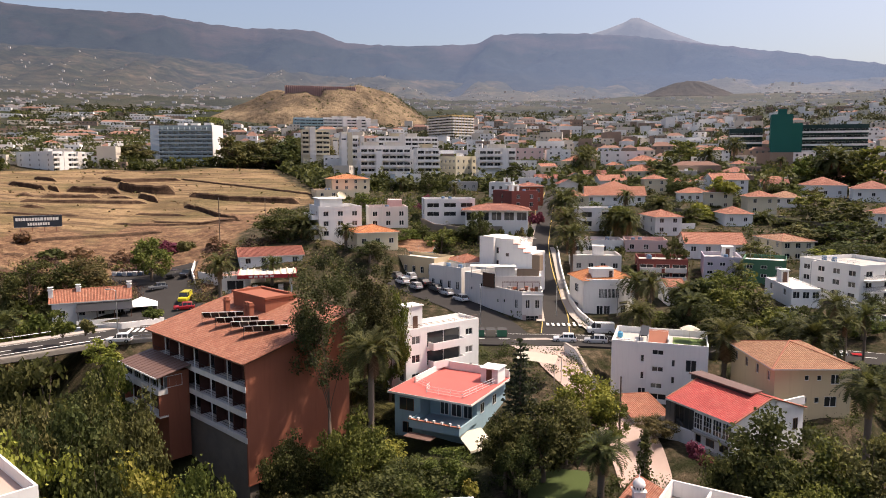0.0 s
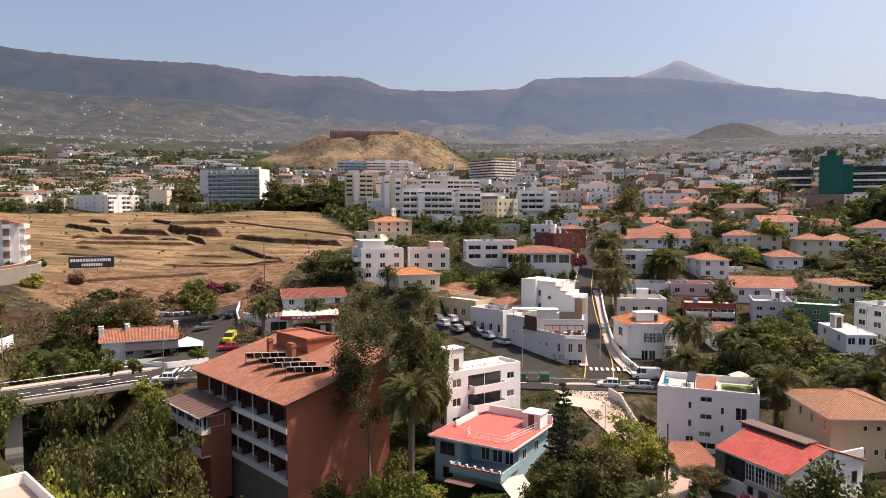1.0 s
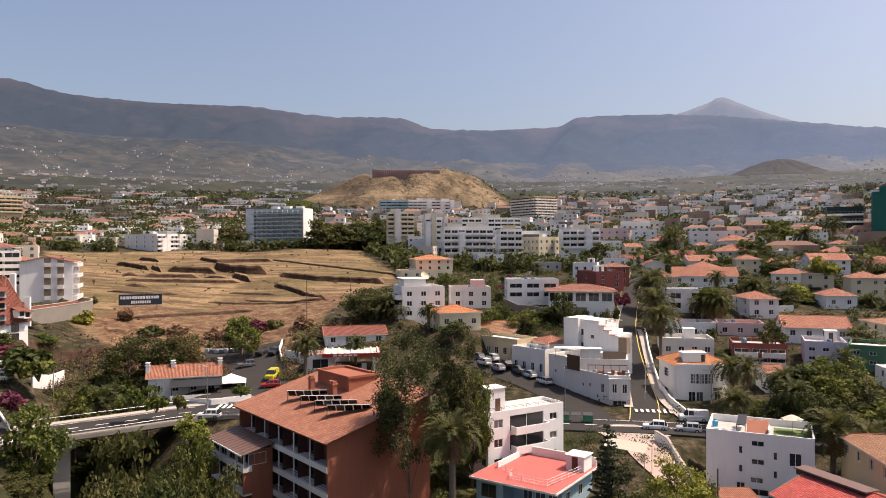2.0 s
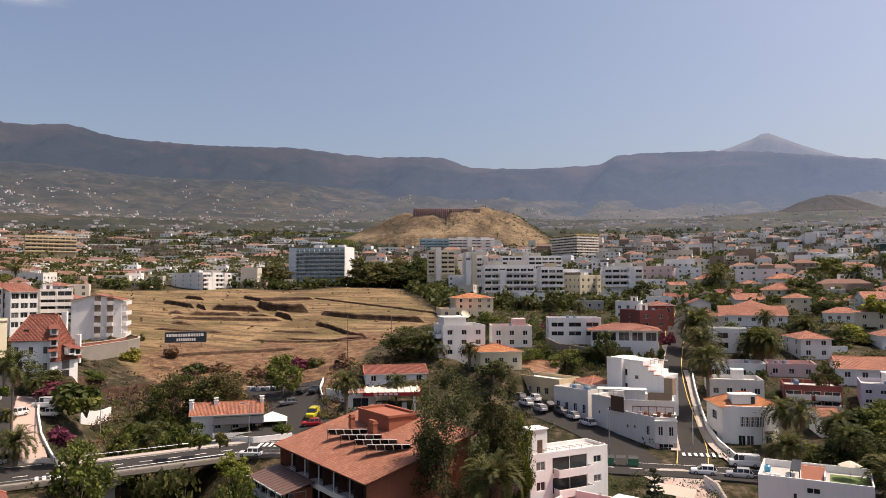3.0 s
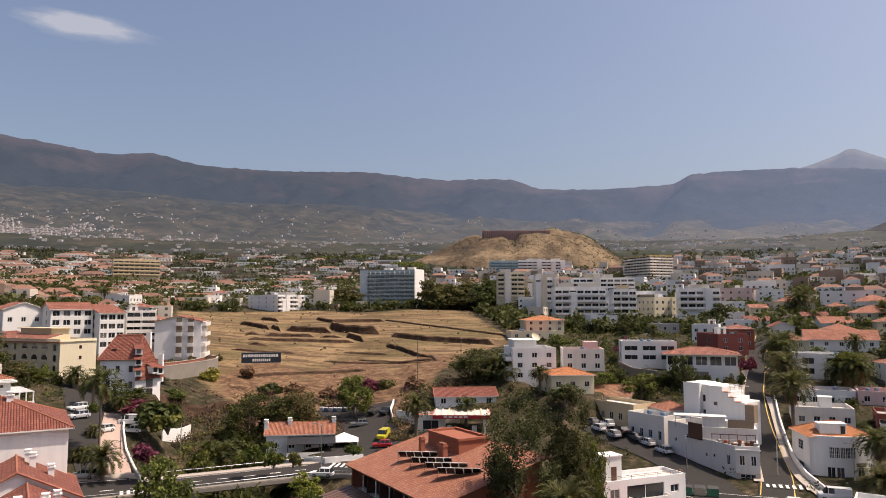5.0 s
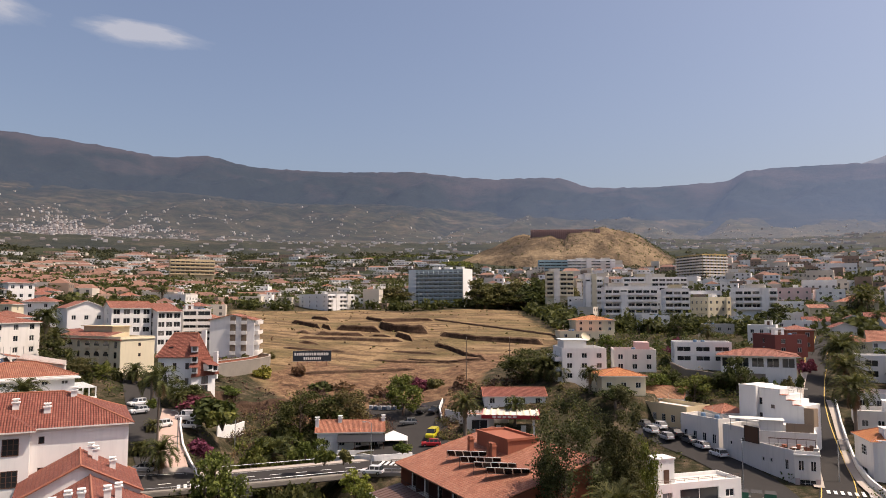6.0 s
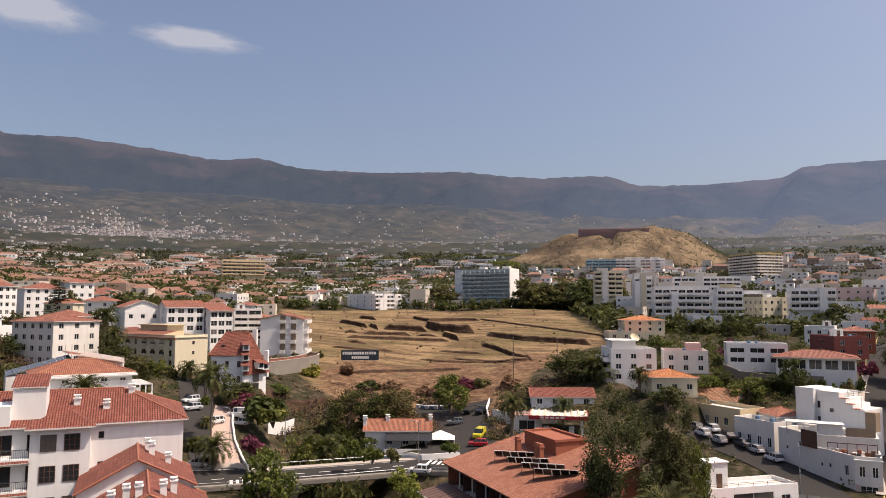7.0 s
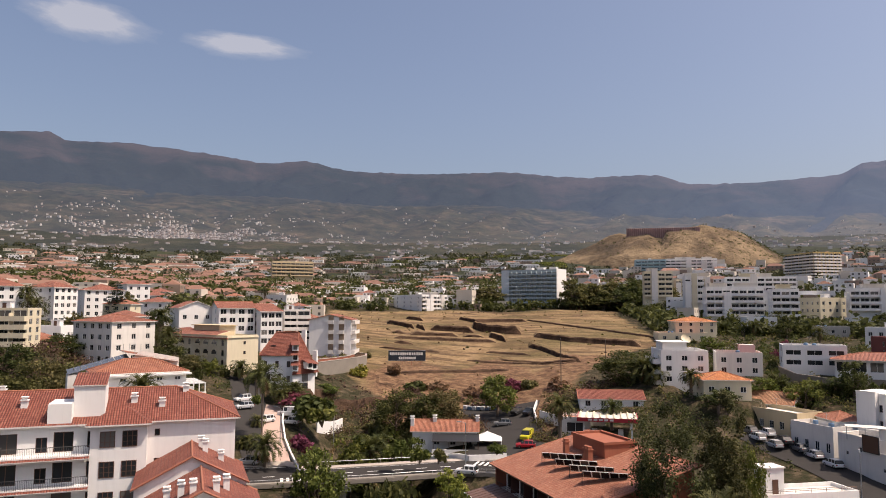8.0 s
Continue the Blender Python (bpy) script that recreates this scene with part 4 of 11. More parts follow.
def car_paint(c):
    name = "car_paint_" + c
    if name not in MATS:
        m = surface(name, CAR_PAINT[c], 0.3, 5, 0.15, 0)
        m.node_tree.nodes["Principled BSDF"].inputs["Coat Weight"].default_value = 0.7
    return MATS[name]


M_TYRE = surface("tyre", (0.018, 0.018, 0.018), 0.9, 8, 0.2)
M_LAMP = surface("lamp_glass", (0.7, 0.7, 0.68), 0.15, 4, 0.1, 0)
M_TAIL = surface("tail_lamp", (0.30, 0.01, 0.01), 0.2, 4, 0.1, 0)


def loft(b, sections, mat=0):
    """Skin over cross-sections of equal point count; ends capped."""
    n0, k = len(b.v), len(sections[0])
    for s in sections:
        b.v += [tuple(p) for p in s]
    for i in range(len(sections) - 1):
        for j in range(k):
            q = (j + 1) % k
            b.f.append((n0 + i * k + j, n0 + (i + 1) * k + j, n0 + (i + 1) * k + q, n0 + i * k + q))
            b.i.append(mat)
    for i, order in ((0, 1), (len(sections) - 1, -1)):
        b.f.append(tuple(n0 + i * k + j for j in range(k))[::order])
        b.i.append(mat)


def car_meshes(kind, color):
    L, W = {"hatch": (4.0, 1.74), "saloon": (4.45, 1.78), "van": (4.9, 1.9)}[kind]

    def make():
        b = Build()
        hood = {"hatch": 0.86, "saloon": 0.86, "van": 1.1}[kind]
        prof = [(-L / 2, 0.42, hood * 0.80, 0.86), (-L / 2 + 0.12, 0.24, hood * 0.95, 0.96), (-L * 0.22, 0.22, hood + 0.06, 1.0), (L * 0.15, 0.22, hood + 0.10, 1.0), (L / 2 - 0.25, 0.24, hood + 0.10, 0.97), (L / 2, 0.4, hood * 0.93, 0.88)]
        secs = []
        for x, z0, z1, k in prof:
            y = W / 2 * k
            secs.append([(x, -y * 0.94, z0), (x, -y, z0 + 0.14), (x, -y, z1 - 0.16), (x, -y * 0.9, z1), (x, y * 0.9, z1), (x, y, z1 - 0.16), (x, y, z0 + 0.14), (x, y * 0.94, z0)])
        loft(b, secs)
        g = Build()
        roof = {"hatch": 1.48, "saloon": 1.45, "van": 1.95}[kind]
        back = {"hatch": L / 2 - 0.12, "saloon": L / 2 - 0.65, "van": L / 2 - 0.05}[kind]
        cab = [(-L * 0.24, 0.0), (-L * 0.07, 1.0), (back - 0.45, 1.0), (back, 0.05)] if kind != "van" else [(-L * 0.33, 0.0), (-L * 0.2, 1.0), (back - 0.1, 1.0), (back, 0.05)]
        secs = []
        for x, up in cab:
            z = hood + 0.06 + (roof - hood - 0.06) * up
            y = W / 2 * (0.93 - 0.16 * up)
            secs.append([(x, -W / 2 * 0.92, hood + 0.02), (x, -y, z), (x, y, z), (x, W / 2 * 0.92, hood + 0.02)])
        loft(g, secs)
        x0, x1 = cab[1][0], cab[2][0]
        b.box(x0 - 0.05, -W / 2 * 0.78, roof - 0.03, x1 + 0.05, W / 2 * 0.78, roof + 0.035)
        for x in (x0 + 0.02, (x0 + x1) / 2, x1):
            for s in (-1, 1):
                b.quad([(x - 0.06, s * W / 2 * 0.935, hood + 0.03), (x + 0.06, s * W / 2 * 0.935, hood + 0.03), (x + 0.05, s * W / 2 * 0.785, roof), (x - 0.05, s * W / 2 * 0.785, roof)])
        if kind == "van":
            b.box(-L * 0.02, -W / 2 * 0.925, hood, back - 0.06, -W / 2 * 0.84, roof - 0.1).box(-L * 0.02, W / 2 * 0.84, hood, back - 0.06, W / 2 * 0.925, roof - 0.1)
        body, glass = b.mesh("body", car_paint(color)), g.mesh("window_glass", M_GLASS)
        return body, glass
    body, glass = shared(("car", kind, color), make)
    tyre = shared(("tyre",), lambda: Build().lathe([(0.16, -0.1), (0.30, -0.1), (0.32, -0.06), (0.32, 0.06), (0.30, 0.1), (0.16, 0.1)], 16).mesh("tyre", M_TYRE))
    rim = shared(("rim",), lambda: Build().lathe([(0.02, 0.05), (0.06, 0.07), (0.17, 0.08), (0.19, 0.1), (0.19, -0.09), (0.0, -0.09)], 12).mesh("rim", M_METAL))
    lamp = shared(("carlamp",), lambda: Build().box(-0.05, -0.16, -0.07, 0.05, 0.16, 0.07).mesh("headlight", M_LAMP))
    tail = shared(("cartail",), lambda: Build().box(-0.04, -0.12, -0.1, 0.04, 0.12, 0.1).mesh("tail_light", M_TAIL))
    return body, glass, tyre, rim, lamp, tail, L, W


def car(x, y, turn, color="white", kind="hatch", z=None, label=""):
    z = float(ground_z(x, y)) + 0.13 if z is None else z
    body, glass, tyre, rim, lamp, tail, L, W = car_meshes(kind, color)
    word = {"hatch": "hatchback", "saloon": "saloon car", "van": "van"}[kind]
    ob = thing("van" if kind == "van" else "car", x, y, z, turn, label or f"parked {color} {word} at the roadside", "van" if kind == "van" else "car", "parked vehicles")
    part("body", body, ob)
    part("window_glass", glass, ob)
    for sx in (-0.31, 0.31):
        for s in (-1, 1):
            w = part("wheel", tyre, ob, pose(L * sx, s * (W / 2 - 0.1), 0.32, 90 * -s, 0, 0))
            part("rim", rim, w)
    for s in (-1, 1):
        part("headlight", lamp, ob, pose(-L / 2 + 0.06, s * W * 0.34, 0.62))
        part("tail_light", tail, ob, pose(L / 2 - 0.04, s * W * 0.38, 0.72))
    return ob


def street_lamp(x, y, tall=8.0, turn=0, z=None):
    z = float(ground_z(x, y)) if z is None else z
    ob = thing("street_lamp", x, y, z, turn, "grey metal street lamp on a tapered pole", "street lamp", "street lamps")
    part("pole", shared(("lamp_pole", tall), lambda: Build().tube([(0, 0, -0.5), (0, 0, tall * 0.5), (0, 0, tall)], [0.11, 0.085, 0.06], 8).tube([(0, 0, tall - 0.1), (0.5, 0, tall + 0.15), (1.1, 0, tall + 0.2)], [0.045, 0.04, 0.035], 6).mesh("pole", M_METAL)), ob)
    part("lamp_head", shared(("lamp_head", tall), lambda: Build().box(0.9, -0.14, tall + 0.13, 1.6, 0.14, tall + 0.27).box(1.0, -0.1, tall + 0.09, 1.5, 0.1, tall + 0.13).mesh("lamp_head", M_METAL)), ob)
    return ob


def wooden_pole(x, y, top, z=None):
    z = float(ground_z(x, y)) if z is None else z
    ob = thing("utility_pole", x, y, z, 0, "dark wooden utility pole", "pole", "utility poles")
    part("pole", Build().tube([(0, 0, -0.5), (0, 0, top - z)], [0.13, 0.09], 8).mesh("pole", M_BARK), ob)
    part("cap", Build().tube([(0, 0, top - z), (0, 0, top - z + 0.12)], [0.1, 0.02], 8).mesh("cap", M_METAL), ob)
    return ob


def garden_wall(name, label, pts, tall, mat, thick=0.25, coping=None, base=None, deep=1.5):
    """A free-standing wall along points, stepped with the ground."""
    ob = thing(name, pts[0][0], pts[0][1], 0, 0, label, "wall", kind="")
    b, c = Build(), Build()
    ox, oy = pts[0][:2]
    for p, q in zip(pts, pts[1:]):
        n = max(1, int(math.dist(p[:2], q[:2]) / 3.0))
        for k in range(n):
            a = (p[0] + (q[0] - p[0]) * k / n, p[1] + (q[1] - p[1]) * k / n)
            e = (p[0] + (q[0] - p[0]) * (k + 1) / n, p[1] + (q[1] - p[1]) * (k + 1) / n)
            if base is None:
                z0, z1 = float(ground_z(*a)), float(ground_z(*e))
            else:
                z0 = z1 = base
            d = Vector((e[0] - a[0], e[1] - a[1], 0))
            s = Vector((-d.y, d.x, 0)).normalized() * thick / 2
            A, E = Vector((a[0] - ox, a[1] - oy, 0)), Vector((e[0] - ox, e[1] - oy, 0))
            lo = Vector((0, 0, -deep))
            P = [A - s, E - s, E + s, A + s]
            zs = [z0, z1, z1, z0]
            bot = [v + Vector((0, 0, zz - deep)) for v, zz in zip(P, zs)]
            top = [v + Vector((0, 0, zz + tall)) for v, zz in zip(P, zs)]
            b.quad(top)
            for i in range(4):
                j = (i + 1) % 4
                b.quad([bot[i], bot[j], top[j], top[i]])
            if coping:
                s2 = s * 1.35
                P2 = [A - s2, E - s2, E + s2, A + s2]
                c1 = [v + Vector((0, 0, zz + tall + 0.004)) for v, zz in zip(P2, zs)]
                c2 = [v + Vector((0, 0, zz + tall + 0.12)) for v, zz in zip(P2, zs)]
                c.quad(c2)
                for i in range(4):
                    j = (i + 1) % 4
                    c.quad([c1[i], c1[j], c2[j], c2[i]])
    part("wall", b.mesh("wall", mat), ob)
    if coping:
        part("coping", c.mesh("coping", coping), ob)
    return ob

# ---- plants ----
def leaf_cards(b_v, b_f, centre, n, spread, size, rnd, flat=1.0, droop=0.0):
    """Small folded leaf sprays scattered through an ellipsoid, denser at its skin."""
    for _ in range(n):
        d = Vector((rnd.gauss(0, 1), rnd.gauss(0, 1), rnd.gauss(0, 1)))
        d.normalize()
        r = rnd.random() ** 0.45
        p = Vector((centre[0] + d.x * spread[0] * r, centre[1] + d.y * spread[1] * r, centre[2] + d.z * spread[2] * r))
        a = Vector((rnd.gauss(0, 1), rnd.gauss(0, 1), rnd.gauss(0, flat) - droop)).normalized()
        up = (d + Vector((0, 0, 0.7)) + Vector((rnd.gauss(0, 0.5), rnd.gauss(0, 0.5), rnd.gauss(0, 0.5)))).normalized()
        s = a.cross(up).normalized()
        L, W = size * rnd.uniform(0.6, 1.35), size * rnd.uniform(0.28, 0.5)
        k = len(b_v)
        b_v += [tuple(p - a * L * 0.5), tuple(p + s * W + up * W * 0.2), tuple(p + a * L * 0.5), tuple(p - s * W + up * W * 0.2)]
        b_f.append((k, k + 1, k + 2, k + 3))


def limb(b, p, d, length, r, rnd, depth, tips):
    q, pts, rad = Vector(p), [Vector(p)], [r]
    d = Vector(d).normalized()
    for k in range(3):
        d = (d + Vector((rnd.gauss(0, 0.13), rnd.gauss(0, 0.13), rnd.gauss(0.06, 0.1)))).normalized()
        q = q + d * length / 3
        pts.append(q.copy())
        rad.append(r * (1 - 0.22 * (k + 1)))
    b.tube(pts, rad, 4)
    tips.append((q.copy(), depth))
    if depth > 0:
        for _ in range(rnd.choice((2, 3, 3))):
            w = (d + Vector((rnd.gauss(0, 0.6), rnd.gauss(0, 0.6), rnd.gauss(0.1, 0.35)))).normalized()
            limb(b, pts[rnd.choice((2, 3))], w, length * rnd.uniform(0.6, 0.85), r * 0.5, rnd, depth - 1, tips)


def tree_meshes(key, seed, height, width, leaf, n_leaf=2600, size=0.34, trunk=0.3, base=0.3, open_=1.0, clumps=46, fill=0.7, forks=2):
    def make():
        rnd = random.Random(seed)
        b, tips = Build(), []
        b.tube([(0, 0, -1.2), (0.05, 0, height * base * 0.5), (rnd.gauss(0, 0.1), rnd.gauss(0, 0.1), height * base)], [trunk * 1.25, trunk, trunk * 0.85], 8)
        for k in range(6):
            w = 2 * math.pi * k / 6 + rnd.uniform(-0.3, 0.3)
            tilt = rnd.uniform(0.35, 1.0)
            limb(b, (0, 0, height * base * rnd.uniform(0.8, 1.0)), (math.cos(w) * tilt * width / height * 2, math.sin(w) * tilt * width / height * 2, 1), height * 0.33, trunk * 0.5, rnd, forks, tips)
        limb(b, (0, 0, height * base), (0, 0, 1), height * 0.42, trunk * 0.6, rnd, forks, tips)
        tops = [t for t, k in tips if k < forks]
        # keep the crown inside its height and width
        mz = max(t.z for t in tops)
        mr = max(math.hypot(t.x, t.y) for t in tops)
        kz, kr = height * 0.93 / mz, width / 2 * 0.86 / mr
        trunk_me = b
        trunk_me.v = [(x * (kr if z > height * base else 1 + (kr - 1) * max(0, z) / (height * base)), y * (kr if z > height * base else 1 + (kr - 1) * max(0, z) / (height * base)), z * (kz if z > 0 else 1)) for x, y, z in trunk_me.v]
        V, F = [], []
        spots = [(t.x * kr, t.y * kr, t.z * kz) for t in tops]
        rnd.shuffle(spots)
        spots = spots[:clumps // 2]
        low = height * base * fill
        while len(spots) < clumps:
            d = Vector((rnd.gauss(0, 1), rnd.gauss(0, 1), rnd.gauss(0, 1))).normalized()
            k = 0.74 + 0.5 * noise.noise((d.x * 1.7 + seed * 3.1, d.y * 1.7, d.z * (1.7 if height < width * 1.5 else 3.2)))
            mid, half = (height + low) / 2, (height - low) / 2
            p = (d.x * width / 2 * k, d.y * width / 2 * k, mid + d.z * half * k)
            spots.append(p)
        each = max(6, int(n_leaf / len(spots)))
        for c in spots:
            s = width * 0.12 * rnd.uniform(0.65, 1.4) * open_
            leaf_cards(V, F, c, each, (s, s, s * (1.15 if height > width * 1.5 else 0.75)), size, rnd)
        return trunk_me.mesh("trunk", M_BARK, True), mesh_from("crown", V, F, leaf)
    return shared(("tree", key, seed, leaf.name), make)


def bush_meshes(seed, leaf, n=600, size=0.21, tall=0.6):
    def make():
        rnd = random.Random(seed)
        V, F = [], []
        b = Build()
        for k in range(9):
            w, r = rnd.uniform(0, 6.28), rnd.uniform(0, 0.62)
            c = (math.cos(w) * r, math.sin(w) * r, rnd.uniform(0.12, tall * (1.15 - r)))
            leaf_cards(V, F, c, n // 9, (0.36, 0.36, 0.3), size, rnd)
            b.tube([(0, 0, -0.3), (c[0] * 0.5, c[1] * 0.5, c[2] * 0.5), c], [0.03, 0.022, 0.01], 4)
        return b.mesh("trunk", M_BARK), mesh_from("crown", V, F, leaf)
    return shared(("bush", seed, leaf.name), make)


def palm_meshes(seed, trunk_h, frond, n_fronds=34, trunk_r=0.34):
    """A date palm: a ringed trunk, a crown of arching feathered fronds and a skirt of dry ones."""
    def make():
        rnd = random.Random(seed)
        lean = rnd.uniform(-0.02, 0.02) * trunk_h
        n_ring = max(8, int(trunk_h / 0.8))
        pts = [(lean * (k / n_ring) ** 2, 0, trunk_h * k / n_ring) for k in range(n_ring + 1)]
        pts[0] = (0, 0, -1.0)
        b = Build().tube(pts, [trunk_r * ((1.3 if k == 0 else 1.25 if k == n_ring else 0.95) + 0.07 * (k % 2)) for k in range(n_ring + 1)], 8)
        V, F, dV, dF = [], [], [], []
        top = Vector((lean, 0, trunk_h))
        for k in range(n_fronds):
            w = k * 2.39996 + rnd.uniform(-0.25, 0.25)
            age = k / n_fronds
            lift = 1.35 - 1.7 * age + rnd.uniform(-0.12, 0.12)
            dry = age > 0.87
            L = frond * rnd.uniform(0.9, 1.15) * (0.75 if dry else 1)
            out = Vector((math.cos(w), math.sin(w), 0))
            side = Vector((-math.sin(w), math.cos(w), 0))
            tv, tf = (dV, dF) if dry else (V, F)
            p, ang, seg = top.copy(), lift - (0.7 if dry else 0), 14
            spine = [p.copy()]
            bend = rnd.uniform(0.85, 1.25)
            for s in range(seg):
                ang -= (0.03 + 0.0125 * s) * bend
                ang = max(ang, -1.45)
                p = p + (out * math.cos(ang) + Vector((0, 0, math.sin(ang)))) * L / seg
                spine.append(p.copy())
            for sg in (-1, 1):
                for s in range(2, seg + 1):
                    a = spine[s]
                    d = (spine[min(s + 1, seg)] - spine[s - 1]).normalized()
                    upv = side.cross(d)
                    wl = 0.46 * math.sin(math.pi * (0.16 + 0.74 * s / seg)) ** 0.7 * frond / 3.0
                    tip = a + side * sg * wl * 0.95 + d * wl * 0.8 - upv * wl * rnd.uniform(0.0, 0.4)
                    k0 = len(tv)
                    half = d * (L / seg * 0.46)
                    tv += [tuple(a - half), tuple(a + half), tuple(tip + half * 0.5), tuple(tip - half * 0.3)]
                    tf.append((k0, k0 + 1, k0 + 2, k0 + 3))
            k0 = len(tv)
            for s in range(seg + 1):
                thick = 0.05 * (1 - s / (seg + 2))
                tv += [tuple(spine[s] - side * thick), tuple(spine[s] + side * thick)]
            for s in range(seg):
                q = k0 + 2 * s
                tf.append((q, q + 1, q + 3, q + 2))
        return b.mesh("trunk", M_PALMBARK, True), mesh_from("crown", V, F, L_PALM), mesh_from("dry_fronds", dV, dF, L_DRY)
    return shared(("palm", seed, round(trunk_h), round(frond, 1), n_fronds), make)


def conifer_meshes(seed, height, width):
    def make():
        rnd = random.Random(seed)
        b = Build().tube([(0, 0, -1), (0, 0, height * 0.5), (0, 0, height)], [0.34, 0.2, 0.03], 7)
        V, F = [], []
        z = height * 0.10
        while z < height * 0.98:
            t = z / height
            reach = width / 2 * (1 - t) ** 0.75 * rnd.uniform(0.75, 1.1) + 0.15
            w0 = rnd.uniform(0, 6.28)
            for k in range(6 if t < 0.85 else 4):
                w = w0 + k * 6.283 / 6 + rnd.uniform(-0.2, 0.2)
                out = Vector((math.cos(w), math.sin(w), 0))
                n = max(3, int(reach / 0.28))
                p0 = Vector((0, 0, z))
                tip = p0 + out * reach + Vector((0, 0, reach * rnd.uniform(0.02, 0.22)))
                b.tube([p0, tip], [0.05 * (1 - t) + 0.015, 0.01], 4)
                for i in range(1, n + 1):
                    q = p0.lerp(tip, i / n)
                    leaf_cards(V, F, q, 5, (0.26, 0.26, 0.12), 0.42, rnd, 0.5)
            z += height * rnd.uniform(0.03, 0.048)
        return b.mesh("trunk", M_BARK), mesh_from("crown", V, F, L_PINE)
    return shared(("conifer", seed, round(height), round(width)), make)


def cypress_meshes(seed, leaf):
    def make():
        rnd = random.Random(seed)
        V, F = [], []
        b = Build().tube([(0, 0, -0.8), (0, 0, 5.6)], [0.16, 0.03], 6)
        for k in range(26):
            t = k / 26
            r = 0.62 * math.sin(math.pi * (0.12 + 0.86 * t)) ** 0.7
            leaf_cards(V, F, (rnd.gauss(0, 0.08), rnd.gauss(0, 0.08), 0.4 + t * 5.4), 40, (r, r, 0.35), 0.24, rnd)
        return b.mesh("trunk", M_BARK), mesh_from("crown", V, F, leaf)
    return shared(("cypress", seed), make)


def plant(name, meshes, x, y, z, scale, turn, label, category, group="", names=("trunk", "crown", "dry_fronds")):
    ob = thing(name, x, y, z, turn, label, category, group)
    ob.scale = scale if isinstance(scale, tuple) else (scale,) * 3
    for n, me in zip(names, meshes):
        part(n, me, ob)
    return ob


TREE_KINDS = {
    "dark": ("broad", 8.0, 7.5, L_DARK, "dense dark green tree with a rounded crown"),
    "mid": ("broad", 8.0, 7.5, L_MID, "leafy green tree with an uneven crown"),
    "lime": ("broad", 8.0, 7.0, L_LIME, "light green tree with a loose crown"),
    "olive": ("broad", 8.0, 7.5, L_OLIVE, "dusty olive-green tree with loose crown"),
    "tall": ("tall", 18.0, 9.0, L_OLIVE2, "tall dark grevillea tree with open feathery crown"),
}


def tree(kind, x, y, top, width, base=None, seed=1, group=""):
    """A tree that stands on the ground and reaches the height top."""
    z = float(ground_z(x, y)) if base is None else base
    shape, hh, ww, leaf, label = TREE_KINDS[kind]
    s = seed % 3
    if shape == "tall":
        hh, ww = round(top - z), width * 1.22
        me = tree_meshes(("tall", hh), s, hh, ww, leaf, 12500, 0.30, 0.42, 0.50, 0.95, 92, 0.75)
    elif math.hypot(x, y) > 190:
        me = tree_meshes("far", s, hh, ww, leaf, 1050, 0.66, 0.26, 0.22, 1.1, 34, 0.4, 1)
    elif math.hypot(x, y) > 100 and width > 9:
        me = tree_meshes("large", s, hh, ww, leaf, 5200, 0.32, 0.26, 0.22, 1.1, 60, 0.35, 1)
    elif math.hypot(x, y) > 100:
        me = tree_meshes("broad", s, hh, ww, leaf, 2400, 0.44, 0.26, 0.25, 1.05, 44, 0.5, 1)
    else:
        me = tree_meshes("near", s, hh, ww, leaf, 8000, 0.28, 0.26, 0.25, 1.0, 70, 0.5)
    tall = max(1.5, top - z)
    width *= 1.22
    return plant("tree", me, x, y, z, (width / ww, width / ww, tall / hh), seed * 73 % 360, label, "tree", group)


def palm(x, y, top, spread, base=None, seed=1, thin=False, group=""):
    z = float(ground_z(x, y)) if base is None else base
    tall = max(2.0, top - z)
    frond = spread / 2 * 1.2
    trunk_h = max(0.8, tall - frond * 0.55)
    me = palm_meshes(seed % 3 + (10 if thin else 0), round(trunk_h), round(frond * 2) / 2, 36 if thin else 52, 0.2 if thin else 0.36)
    k = tall / (round(trunk_h) + frond * 0.55)
    return plant("palm", me, x, y, z, k, seed * 61 % 360, "tall slender palm with a small crown" if thin else "date palm with arching grey-green fronds", "palm tree", group)


def bush(kind, x, y, width, tall, base=None, seed=1, group=""):
    leaf, label = {"dark": (L_DARK, "dark green shrub on the slope"), "mid": (L_MID, "green leafy shrub in the gardens"), "lime": (L_LIME, "bright green shrub in the gardens"), "olive": (L_OLIVE, "dusty olive shrub on dry ground"),
                   "red": (L_RED, "bougainvillea shrub in crimson flower"), "dry": (L_DRY, "dry brown thorny shrub")}[kind]
    z = float(ground_z(x, y)) if base is None else base
    trunk_me, crown_me = bush_meshes(seed % 4, leaf)
    far = math.hypot(x, y) > 215
    return plant("shrub", (crown_me,) if far else (trunk_me, crown_me), x, y, z, (width / 2, width / 2, tall / 0.9), seed * 47 % 360, label, "shrub", group, ("crown",) if far else ("trunk", "crown"))


def conifer(x, y, top, width, base=None, seed=1):
    z = float(ground_z(x, y)) if base is None else base
    tall = top - z
    me = conifer_meshes(seed, 16, 7)
    return plant("conifer", me, x, y, z, (width / 7, width / 7, tall / 16), seed * 40, "tall dark conifer with tiered branches", "tree")


def cypress(x, y, top, base=None, seed=1):
    z = float(ground_z(x, y)) if base is None else base
    return plant("cypress", cypress_meshes(seed % 2, L_DARK), x, y, z, (top - z) / 5.9, seed * 50, "narrow dark cypress tree", "tree")

